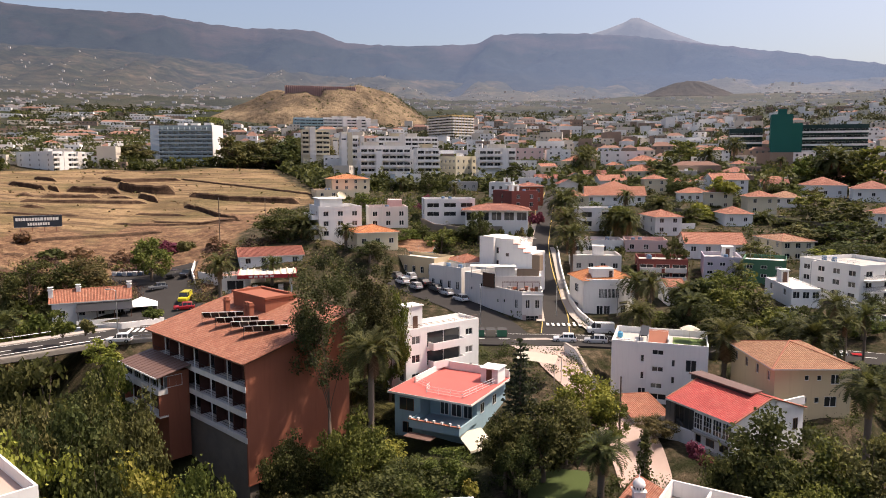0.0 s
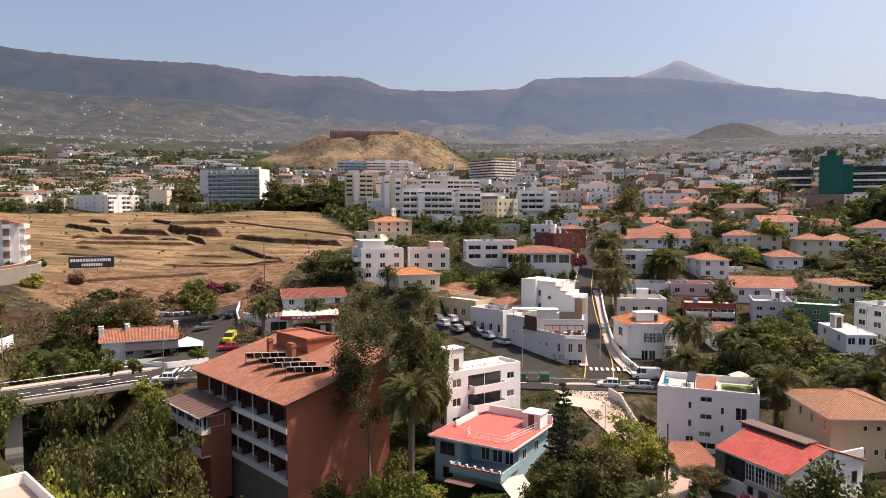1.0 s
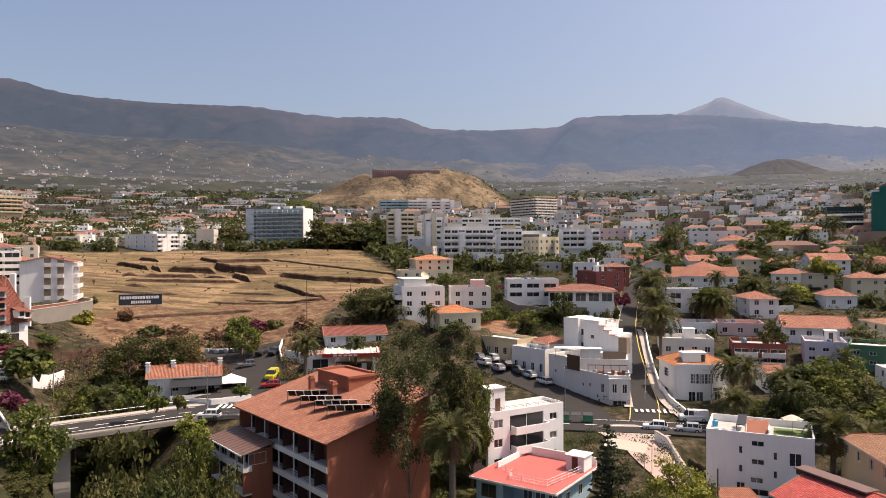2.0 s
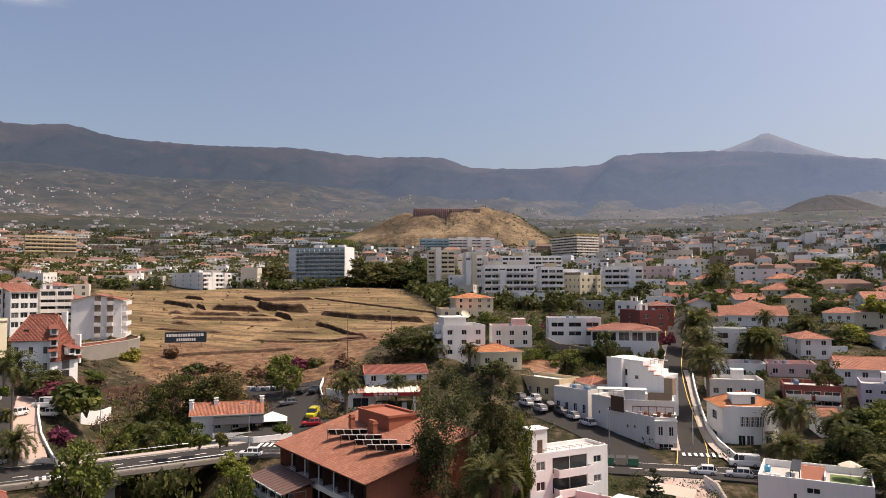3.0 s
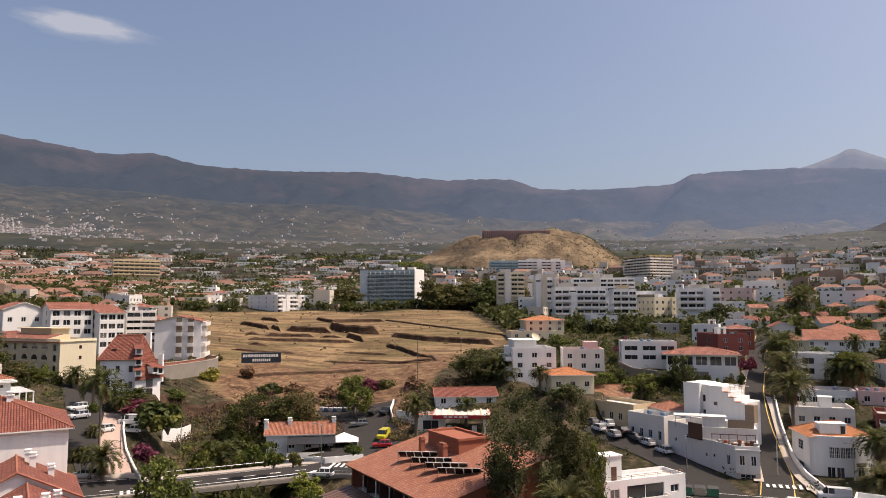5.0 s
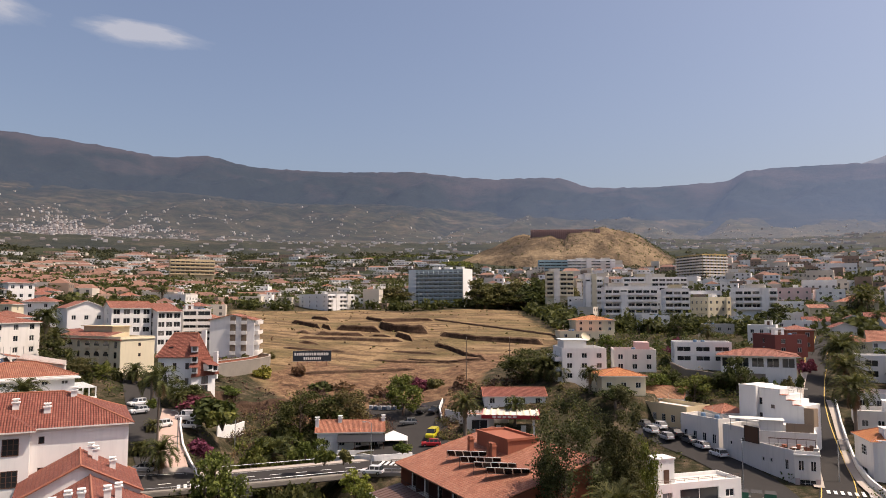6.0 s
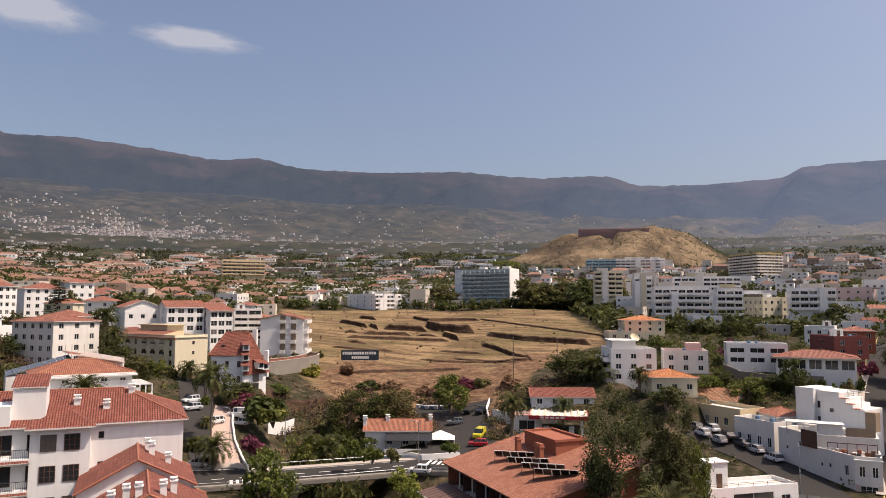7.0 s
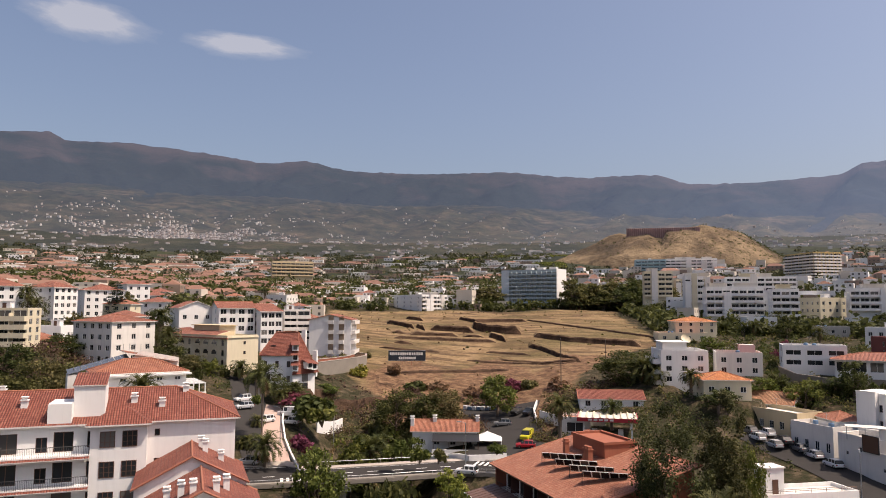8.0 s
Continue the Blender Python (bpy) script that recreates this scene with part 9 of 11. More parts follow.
def billboard(x, y, w, h):
    z = float(ground_z(x, y))
    ob = thing("billboard", x, y, z, math.degrees(math.atan2(y, x)) - 90, "dark blue billboard with white lines of lettering", "sign")
    part("panel", Build().box(-w / 2, -0.06, 1.3, w / 2, 0.06, 1.3 + h).mesh("panel", surface("board_blue", (0.012, 0.022, 0.035), 0.5, 3, 0.3, 0)), ob)
    part("frame", Build().box(-w / 2 - 0.08, -0.08, 1.22, w / 2 + 0.08, 0.05, 1.3).box(-w / 2 - 0.08, -0.08, 1.3 + h, w / 2 + 0.08, 0.05, 1.38 + h).mesh("frame", M_METAL), ob)
    for k in range(4):
        part("post", shared(("board_post", round(h, 1)), lambda: Build().box(-0.07, 0.07, -1.5, 0.07, 0.2, 1.3 + h).mesh("post", M_RUST)), ob, pose(-w / 2 + w * (k + 0.5) / 4, 0, 0))
    sizes = [0.055, 0.05, 0.03, 0.05, 0.05, 0.02, 0.045, 0.05, 0.05, 0.05, 0.075, 0.05, 0.045, 0.02, 0.045, 0.05, 0.075]
    xx = -w * 0.46
    for s in sizes:
        part("letter_bar", Build().box(0, -0.075, 0, s * w * 0.86, -0.062, h * 0.27).mesh("letter_bar", M_LINE), ob, pose(xx, 0, 1.3 + h * 0.56))
        xx += s * w * 1.12
    for k in range(9):
        part("letter_bar", Build().box(0, -0.075, 0, w * 0.038, -0.062, h * 0.25).mesh("letter_bar", M_LINE), ob, pose(-w * 0.22 + k * w * 0.052, 0, 1.3 + h * 0.14))



# ---- terraces of the fallow field, billboard, walls, crossings ----
bank([(-159.4, 332.8), (-143.6, 318.1), (-135.5, 326.0), (-122.6, 333.2)], 1.9)
bank([(-180.2, 295.4), (-170.0, 289.8), (-157.1, 281.1)], 2.2)
bank([(-159.4, 287.2), (-149.5, 277.2)], 2.3)
bank([(-148.2, 280.2), (-138.4, 279.1), (-126.2, 277.7)], 2.9)
bank([(-133.9, 293.9), (-124.7, 283.3), (-114.2, 279.6), (-105.2, 279.3)], 4.1)
bank([(-155.8, 259.9), (-149.4, 259.6)], 1.4)
bank([(-145.6, 257.2), (-137.0, 259.5), (-125.6, 261.4)], 1.9)
bank([(-124.3, 263.1), (-115.0, 263.5)], 1.3)
bank([(-113.7, 265.2), (-101.6, 253.4)], 2.5)
bank([(-97.5, 273.1), (-80.5, 263.5), (-58.3, 258.0), (-51.4, 254.4)], 2.4)
bank([(-145.1, 243.5), (-127.2, 248.3), (-104.9, 251.5)], 1.3)
bank([(-138.0, 231.5), (-130.1, 232.0)], 1.2)
bank([(-89.4, 244.7), (-82.4, 238.2)], 1.8)
bank([(-99.9, 230.3), (-82.4, 227.5)], 0.7)
bank([(-85.7, 242.3), (-75.7, 229.3), (-66.1, 215.6), (-60.3, 210.5)], 1.7)
bank([(-187.9, 327.4), (-173.3, 319.5)], 2.0)
bank([(-124.6, 338.8), (-97.1, 318.5), (-75.5, 302.7), (-51.7, 283.8)], 0.9)
bank([(-136.7, 218.8), (-126.5, 219.1), (-114.4, 222.8)], 0.7)
bank([(-99.7, 213.9), (-82.0, 212.2), (-64.0, 208.9)], 0.6)
bank([(-107.4, 130.5), (-104.0, 134.5), (-105.2, 146.1), (-106.3, 155.1)], 2.1)
bank([(-101.1, 140.4), (-98.9, 150.4), (-94.7, 157.1)], 2.6)
bank([(-97.1, 161.0), (-93.5, 166.6)], 1.4)
bank([(-105.5, 164.6), (-101.2, 170.8)], 1.3)
bank([(-89.9, 216.6), (-72.2, 209.9), (-60.5, 212.5)], 1.0)
bank([(-107.6, 181.5), (-95.7, 194.8), (-80.4, 202.6)], 0.8)
BOARD = (-112.2, 196.2, 11.7, 3.1)
RING = [(-116.6, 148.0), (-117.2, 154.0), (-117.8, 161.0), (-118.3, 169.0), (-119.2, 178.0), (-121.4, 186.5), (-125.6, 193.5), (-132.0, 198.5)]
garden_wall("retaining_wall", "curved grey concrete retaining wall with pale coping", RING, 4.3, M_RETAIN, 0.4, M_KERB, base=21.0, deep=4)
bed = mesh_from("planting_bed", [(*p, 25.1) for p in RING] + [(*p, 25.1) for p in ((-146.0, 199.0), (-146.0, 166.0), (-130.0, 150.0))], [tuple(range(11))], M_EARTH)
tagged(new("ground_terrace", bed), "raised earth planting bed behind the curved wall", "planting bed", kind="structure")
garden_wall("garden_wall", "low red-brown wall along the foot of the white flats", [(-121.6, 159.0), (-121.2, 169.0), (-122.2, 178.0), (-125.0, 185.5)], 0.55, M_TERRA, 0.5, M_KERB, base=25.1, deep=0.2)
for k, (bx, by) in enumerate(((-123.4, 162.0), (-124.6, 165.5), (-123.2, 168.0), (-125.6, 171.0), (-123.8, 174.0), (-124.6, 178.5), (-126.8, 183.0), (-125.4, 159.5), (-127.6, 187.5))):
    bush(("dark", "olive", "dry", "mid")[k % 4], bx, by, 2.2 + k % 3 * 0.7, 0.9 + k % 2 * 0.6, 25.1, 300 + k)
bush("olive", -123.8, 151.3, 3.4, 1.9, None, 257)
bush("mid", -123.0, 155.1, 3.5, 1.9, None, 258)
bush("dry", -121.3, 157.8, 3.5, 1.9, None, 259)
bush("dark", -123.1, 164.0, 3.6, 2.0, None, 260)
bush("olive", -122.3, 168.2, 3.6, 2.0, None, 261)
bush("mid", -124.3, 176.6, 3.8, 2.1, None, 262)
bush("dry", -125.5, 184.3, 3.9, 2.1, None, 263)
bush("dark", -127.2, 191.6, 4.0, 2.2, None, 264)
bush("olive", -128.8, 199.0, 4.2, 2.3, None, 265)
bush("mid", -127.7, 178.5, 3.8, 2.1, None, 266)
bush("dry", -128.2, 170.7, 3.7, 2.0, None, 267)
bush("dark", -121.7, 110.7, 3.4, 2.6, None, 268)
bush("mid", -126.0, 117.8, 3.6, 2.7, None, 269)
bush("olive", -133.5, 128.1, 3.8, 2.9, None, 270)
bush("dark", -123.7, 120.9, 3.6, 2.8, None, 271)
bush("lime", -117.5, 111.5, 3.4, 2.6, None, 272)
bush("dark", -139.0, 138.2, 4.1, 3.1, None, 273)
bush("mid", -130.5, 132.6, 3.9, 3.0, None, 274)
bush("olive", -123.5, 133.0, 3.8, 2.9, None, 275)
bush("dark", -117.8, 130.8, 3.6, 2.8, None, 276)
bush("lime", -131.1, 146.4, 4.1, 3.1, None, 277)
bush("dark", -112.9, 131.1, 3.6, 2.8, None, 278)
bush("mid", -107.7, 122.4, 3.4, 2.6, None, 279)
bush("olive", -133.9, 123.3, 3.8, 2.9, None, 280)
bush("dark", -119.2, 115.5, 3.4, 2.6, None, 281)
bush("lime", -121.1, 140.5, 3.8, 3.0, None, 282)
bush("dark", -124.1, 129.0, 3.7, 2.9, None, 283)
palm(-125.9, 117.2, 27.8, 4.9, None, 284, False)
palm(-130.9, 126.4, 28.1, 5.8, None, 285, False)
palm(-120.7, 130.8, 27.1, 4.8, None, 286, False)
palm(-109.2, 123.7, 26.5, 4.5, None, 287, False)
palm(-127.4, 147.6, 28.0, 4.7, None, 288, False)
palm(-101.7, 123.5, 22.2, 3.8, None, 289, False)
palm(-99.0, 112.7, 17.6, 4.1, None, 290, False)
palm(-93.5, 104.2, 16.2, 4.5, None, 291, False)
tree("dark", -130.3, 118.3, 27.6, 7.0, None, 292)
tree("mid", -127.0, 127.5, 27.1, 6.3, None, 293)
tree("olive", -117.3, 139.1, 25.3, 5.8, None, 294)
tree("dark", -115.7, 150.7, 21.4, 7.6, None, 295)
tree("mid", -106.3, 145.2, 21.2, 6.3, None, 296)
garden_wall("garden_wall", "white garden wall along the lane", [(-54.2, 153.2), (-57.1, 159.6), (-58.4, 165.5)], 1.3, M_WHITE)
garden_wall("garden_wall", "white wall behind the petrol station", [(-53.8, 154.4), (-49.4, 151.7), (-43.2, 151.5), (-38.5, 152.2)], 2.4, M_WHITE2)
garden_wall("garden_wall", "white curved wall beside the path", [(20.2, 114.7), (22.4, 107.2), (23.5, 103.9)], 1.6, M_WHITE, 0.3, M_KERB)
garden_wall("garden_wall", "white wall along the uphill street", [(28.0, 128.5), (26.8, 136.9), (26.7, 146.1), (27.1, 155.7), (27.8, 166.2), (29.3, 180.6)], 1.3, M_WHITE, 0.3)
garden_wall("garden_wall", "rough stone wall along the hillside", [(69.3, 244.4), (77.4, 233.5), (91.9, 223.3), (103.9, 214.7)], 2.0, M_STONE, 0.5)
garden_wall("garden_wall", "rough stone terrace wall below the villa", [(-5.9, 188.4), (5.3, 184.4), (17.6, 190.2), (23.9, 198.1)], 2.6, M_STONE, 0.5)
garden_wall("garden_wall", "white garden wall with gate piers", [(26.6, 85.5), (29.0, 84.1), (30.4, 82.1)], 1.8, M_WHITE, 0.3)
garden_wall("garden_wall", "long white wall below the gardens", [(58.1, 210.1), (65.3, 206.4), (73.7, 206.8)], 1.6, M_WHITE, 0.3)
garden_wall("garden_wall", "dark hedge-topped wall along the hillside road", [(101.5, 209.7), (111.8, 203.9), (121.3, 195.4)], 1.8, M_STONE, 0.5)
garden_wall("garden_wall", "white wall above the gully", [(-93.1, 124.5), (-93.7, 130.3), (-94.8, 136.3)], 2.6, M_WHITE, 0.3)
garden_wall("garden_wall", "low white wall beside the footpath", [(-80.7, 103.2), (-85.0, 106.1), (-89.7, 110.1), (-96.2, 117.1), (-100.5, 122.6)], 0.9, M_WHITE, 0.3)
garden_wall("garden_wall", "white wall of the restaurant garden", [(-74.1, 133.3), (-66.2, 128.4), (-57.5, 124.4), (-51.5, 128.6)], 1.2, M_WHITE, 0.25)
garden_wall("garden_wall", "grey wall below the red building", [(-25.1, 96.8), (-21.0, 96.2), (-16.7, 94.0), (-14.2, 92.9)], 2.0, M_STONE, 0.4, M_WHITE)
street_lamp(-54.2, 115.9, 9, 200)
street_lamp(-89.8, 108.7, 7, 180)
street_lamp(6.9, 128.8, 8, 90)
street_lamp(34.3, 137.3, 6, 180)
street_lamp(-90.8, 127.5, 8, 200)
street_lamp(22.4, 137.7, 7, 0)
street_lamp(68.7, 131.1, 8, 0)
wooden_pole(21.5, 83.3, 14.9)
wooden_pole(-55.9, 176.9, 32.3)
wooden_pole(-51.8, 206.6, 31.2)
zebra(22.8, 131.8, -4, 7, 3.2)
zebra(-52.5, 123.8, 8, 7, 3.0)
zebra(-77.2, 98.0, 40, 6, 3.2)
PETROL = (-36.7, 147.0)
BINS = (-72.2, 163.3)
SKIPS = (9.9, 124.1)
billboard(*BOARD)


def bin_row():
    """Waste bins in a row along the edge of the forecourt, and recycling containers by the road."""
    mats = [surface("bin_white", (0.5, 0.5, 0.5), 0.7, 4, 0.3), surface("bin_blue", (0.10, 0.16, 0.24), 0.7, 4, 0.3)]
    for k in range(8):
        x, y = BINS[0] - 4.0 + k * 1.12, BINS[1] - 0.6 + k * 0.18
        ob = thing("waste_bin", x, y, float(ground_z(x, y)) + 0.13, 10, "pale lidded waste bin at the forecourt edge", "waste bin", "row of bins")
        part("body", shared(("bin_body", k % 2), lambda: Build().box(-0.42, -0.4, 0.08, 0.42, 0.4, 0.85).mesh("body", mats[k % 2])), ob)
        part("lid", shared(("bin_lid",), lambda: Build().box(-0.46, -0.46, 0.85, 0.46, 0.44, 0.98).mesh("lid", mats[0])), ob)
    for k, c in enumerate((surface("skip_green", (0.03, 0.16, 0.09), 0.5, 4, 0.3), surface("skip_beige", (0.40, 0.34, 0.25), 0.6, 4, 0.3), surface("skip_green", (0.03, 0.16, 0.09)))):
        x, y = SKIPS[0] - 3.4 + 2.0 * k, SKIPS[1]
        ob = thing("recycling_container", x, y, max(float(ground_z(x, y)), road_floor(x)) + 0.14, 0, "large roadside recycling container with sloped lid", "container", "recycling containers")
        part("body", Build().box(-0.85, -0.55, 0.12, 0.85, 0.55, 1.3).mesh("body", c), ob)
        part("lid", Build().quad([(-0.9, -0.6, 1.3), (0.9, -0.6, 1.3), (0.8, 0, 1.7), (-0.8, 0, 1.7)]).quad([(0.9, 0.6, 1.3), (-0.9, 0.6, 1.3), (-0.8, 0, 1.7), (0.8, 0, 1.7)]).quad([(0.9, -0.6, 1.3), (0.9, 0.6, 1.3), (0.8, 0, 1.7)]).quad([(-0.9, 0.6, 1.3), (-0.9, -0.6, 1.3), (-0.8, 0, 1.7)]).mesh("lid", M_DARK), ob)


bin_row()


def petrol_station(x, y):
    z = float(ground_z(x, y)) + 0.1
    ob = thing("petrol_station", x, y, z, 14, "petrol station canopy with red fascia on posts", "petrol station")
    ob.scale = (1.3, 1.3, 1.0)
    FOOT.append((x, y, 8))
    part("canopy", Build().box(-4.5, -3.5, 4.2, 4.5, 3.5, 4.35).mesh("canopy", M_ROOFPALE), ob)
    for k in range(9):
        part("roof_rib", shared(("rib",), lambda: Build().box(-0.12, -3.4, 4.351, 0.12, 3.4, 4.6).mesh("roof_rib", M_CREAM)), ob, pose(-4.2 + k * 1.05, 0, 0))
    part("fascia", Build().box(-4.55, -3.6, 3.75, 4.55, -3.5, 4.5).box(-4.6, -3.6, 3.75, -4.5, 3.6, 4.5).box(4.5, -3.6, 3.75, 4.6, 3.6, 4.5).mesh("fascia", surface("fascia_red", (0.35, 0.02, 0.03), 0.4, 4, 0.2, 0)), ob)
    for k in range(5):
        part("letter_bar", shared(("station_bar",), lambda: Build().box(-0.28, -3.62, 3.95, 0.28, -3.601, 4.3).mesh("letter_bar", M_LINE)), ob, pose(-2.6 + k * 0.8, 0, 0))
    for sx in (-3.6, 3.6):
        for sy in (-2.8, 2.8):
            part("post", shared(("station_post",), lambda: Build().box(-0.12, -0.12, -1.5, 0.12, 0.12, 4.2).mesh("post", M_FRAME)), ob, pose(sx, sy, 0))
    for sx in (-2, 2):
        part("pump", shared(("pump",), lambda: Build().box(-0.4, -0.25, 0, 0.4, 0.25, 1.7).box(-0.3, -0.27, 1.0, 0.3, -0.25, 1.5).mesh("pump", M_FRAME)), ob, pose(sx, 0, 0))
    kiosk = house("kiosk", "low flat-roofed station shop with white walls", x - 7.5, y + 3.0, z, 14, 6.0, 6.0, 3.2, M_WHITE2, "flat", deck=M_ROOFTERRA, parapet=0.4, front=[(0.5, 0.5, 3.6, 2.0)])


petrol_station(*PETROL)


# ---- restaurant: veranda roof, marquee, chimneys ----
rx, ry, rz = restaurant.matrix_basis.translation
ver = thing("veranda", rx, ry, rz, math.degrees(restaurant.matrix_basis.to_euler().z), "dark veranda roof on posts beside a white marquee", "veranda")
part("roof", Build().quad([(-2.5, -8.6, 2.5), (7.2, -8.6, 2.5), (7.2, -4.1, 3.3), (-2.5, -4.1, 3.3)]).mesh("roof", M_DARK), ver).modifiers.new("thick", "SOLIDIFY").thickness = 0.1
for x in (-2.2, 1.0, 4.0, 6.9):
    part("post", shared(("ver_post",), lambda: Build().box(-0.07, -0.07, -1, 0.07, 0.07, 2.5).mesh("post", M_WOOD)), ver, pose(x, -8.4, 0))
part("balustrade", Build().box(-2.5, -8.7, 0.1, 7.3, -8.6, 0.9).mesh("balustrade", M_WHITE), ver)
part("floor_slab", Build().box(-2.6, -8.6, -4, 7.4, -4.05, 0.05).mesh("floor_slab", M_STONE), ver)
tent = thing("marquee", rx + 9.6, ry + 0.6, rz, 22, "white fabric marquee beside the restaurant", "marquee")
part("cloth", Build().quad([(-3, -2.5, 2.2), (3, -2.5, 2.2), (0, 0, 3.8)]).quad([(3, -2.5, 2.2), (3, 2.5, 2.2), (0, 0, 3.8)]).quad([(3, 2.5, 2.2), (-3, 2.5, 2.2), (0, 0, 3.8)]).quad([(-3, 2.5, 2.2), (-3, -2.5, 2.2), (0, 0, 3.8)]).mesh("cloth", M_FRAME), tent)
for x in (-2.9, 2.9):
    for y in (-2.4, 2.4):
        part("post", shared(("tent_post2",), lambda: Build().tube([(0, 0, -1.0), (0, 0, 2.2)], [0.05, 0.05], 6).mesh("post", M_FRAME)), tent, pose(x, y, 0))
for cx, cy in ((-2.2, -0.6), (6.9, -0.4), (-6.9, -2.2)):
    part("chimney", shared(("rest_chimney",), lambda: Build().box(-0.38, -0.38, -0.6, 0.38, 0.38, 1.1).box(-0.5, -0.5, 1.1, 0.5, 0.5, 1.22).box(-0.3, -0.3, 1.22, 0.3, 0.3, 1.6).box(-0.48, -0.48, 1.6, 0.48, 0.48, 1.7).mesh("chimney", M_WHITE)), restaurant, pose(cx, cy, 4.9))

# ---- roof clutter on the flat roofs of the town ----
def roof_clutter(ob, w, d, z, seed):
    r = random.Random(seed)
    if r.random() < 0.4:
        roof_hut(ob, r.uniform(-0.25, 0.25) * w, r.uniform(0.0, 0.3) * d, z, min(2.6, w * 0.3), min(2.4, d * 0.3), 2.3, M_WHITE, r.choice((0, 90, 180)))
    tank = shared(("tank",), lambda: Build().lathe([(0.45, 0.0), (0.5, 0.1), (0.5, 1.0), (0.42, 1.15), (0.12, 1.2)], 12).mesh("water_tank", surface("tank_blue", (0.10, 0.18, 0.28), 0.5, 4, 0.3, 0)))
    for _ in range(r.choice((0, 1, 2))):
        part("water_tank", tank, ob, pose(r.uniform(-0.4, 0.4) * w, r.uniform(-0.35, 0.1) * d, z))
    mast = shared(("mast",), lambda: Build().tube([(0, 0, 0), (0, 0, 2.8)], [0.025, 0.02], 4).tube([(-0.6, 0, 2.6), (0.6, 0, 2.6)], [0.015, 0.015], 4).tube([(-0.4, 0, 2.3), (0.4, 0, 2.3)], [0.015, 0.015], 4).mesh("aerial", M_METAL))
    part("aerial", mast, ob, pose(r.uniform(-0.4, 0.4) * w, r.uniform(-0.2, 0.35) * d, z))
    line_ = shared(("wash_pole",), lambda: Build().tube([(0, 0, 0), (0, 0, 1.7)], [0.03, 0.03], 4).tube([(0, 0, 1.7), (2.2, 0, 1.65)], [0.012, 0.012], 4).tube([(2.2, 0, 0), (2.2, 0, 1.7)], [0.03, 0.03], 4).mesh("washing_line", M_METAL))
    if r.random() < 0.6:
        part("washing_line", line_, ob, pose(-w * 0.35, -d * 0.25, z))


for _k, _ob in enumerate([o for o in scene.objects if o.parent is None and o.type == "EMPTY" and o.get("category") in ("house", "apartment block")]):
    _deck = next((c for c in _ob.children if c.name.startswith("roof") and c.get("label") == "flat roof deck"), None)
    if _deck and "terrace_house" not in _ob.name and _ob.name not in ("white_villa", "white_flats"):
        bb = _deck.bound_box
        roof_clutter(_ob, bb[6][0] * 2, bb[6][1] * 2, bb[6][2], _k)

# ---- the rest of the town: smaller houses on the plots between ----
rnd = random.Random(11)
LINES = [(q.x, q.y) for ln in (ROAD, STREET, SIDE, WEST, LOT, LANE) for q in ln[::3]]


def clear(x, y, pad, road=6.0):
    if any((x - a) ** 2 + (y - b) ** 2 < (pad + c) ** 2 for a, b, c in FOOT):
        return False
    return not any((x - a) ** 2 + (y - b) ** 2 < (pad * 0.6 + road) ** 2 for a, b in LINES)


def open_ground(az, r):
    """Paths, lawn and house fronts that stay free of tall growth, and the shady bottom of the ravine."""
    return (-21 < az < -11.5 and 79 < r < 118 or -5 < az < 5.5 and 79 < r < 93 or -13 < az < -6 and 72 < r < 83
            or 14 < az < 23 and 70 < r < 100 or az > 27.5 and r < 74)


KINDS = [
    ("town_house", "white two-storey town house with flat roof", (9, 9, 5.8), M_WHITE, "flat", None, 2, 3),
    ("town_house", "low white house with orange tile roof", (11, 8, 3.2), M_WHITE, "hip", T_ORANGE, 1, 4),
    ("town_house", "white house with red tile gable roof", (10, 8, 3.4), M_WHITE2, "gable", T_RED, 1, 3),
    ("town_house", "cream two-storey house with orange roof", (9, 9, 5.8), M_CREAM, "hip", T_ORANGE, 2, 3),
    ("town_house", "long white three-storey flats with flat roof", (18, 10, 8.6), M_WHITE, "flat", None, 3, 6),
    ("town_house", "low white bungalow with flat terrace roof", (13, 9, 3.2), M_WHITE, "flat", None, 1, 4),
    ("town_house", "white two-storey house with brown tile roof", (10, 10, 5.6), M_WHITE, "hip", T_BROWN, 2, 3),
    ("town_house", "pale pink house with flat roof", (9, 8, 5.6), M_PINK, "flat", None, 2, 3),
    ("town_house", "weathered grey-white flats with flat roof", (14, 11, 8.6), M_WORN, "flat", None, 3, 4),
]
PROTO, count = {}, 0


def town_house(x, y, kind, turn):
    name, label, (w, d, h), wall, roof, tiles, fl, cols = KINDS[kind]
    z = float(ground_z(x, y))
    if kind not in PROTO:
        st = h / fl
        PROTO[kind] = house(name, label, x, y, z, turn, w, d, h, wall, roof, tiles, fl, rows(cols, fl, 1.2, 1.2, 0.95, st), rows(2, fl, 1.1, 1.2, 0.95, st), rows(1, fl, 1.1, 1.2, 0.95, st), (), near=False, tall=1.9, group="houses of the town")
        if roof == "flat":
            roof_hut(PROTO[kind], w * 0.2, d * 0.15, h, 2.4, 2.2, 2.2)
    else:
        copy_thing(PROTO[kind], pose(x, y, z, 0, 0, turn))
        FOOT.append((x, y, math.hypot(w, d) / 2))


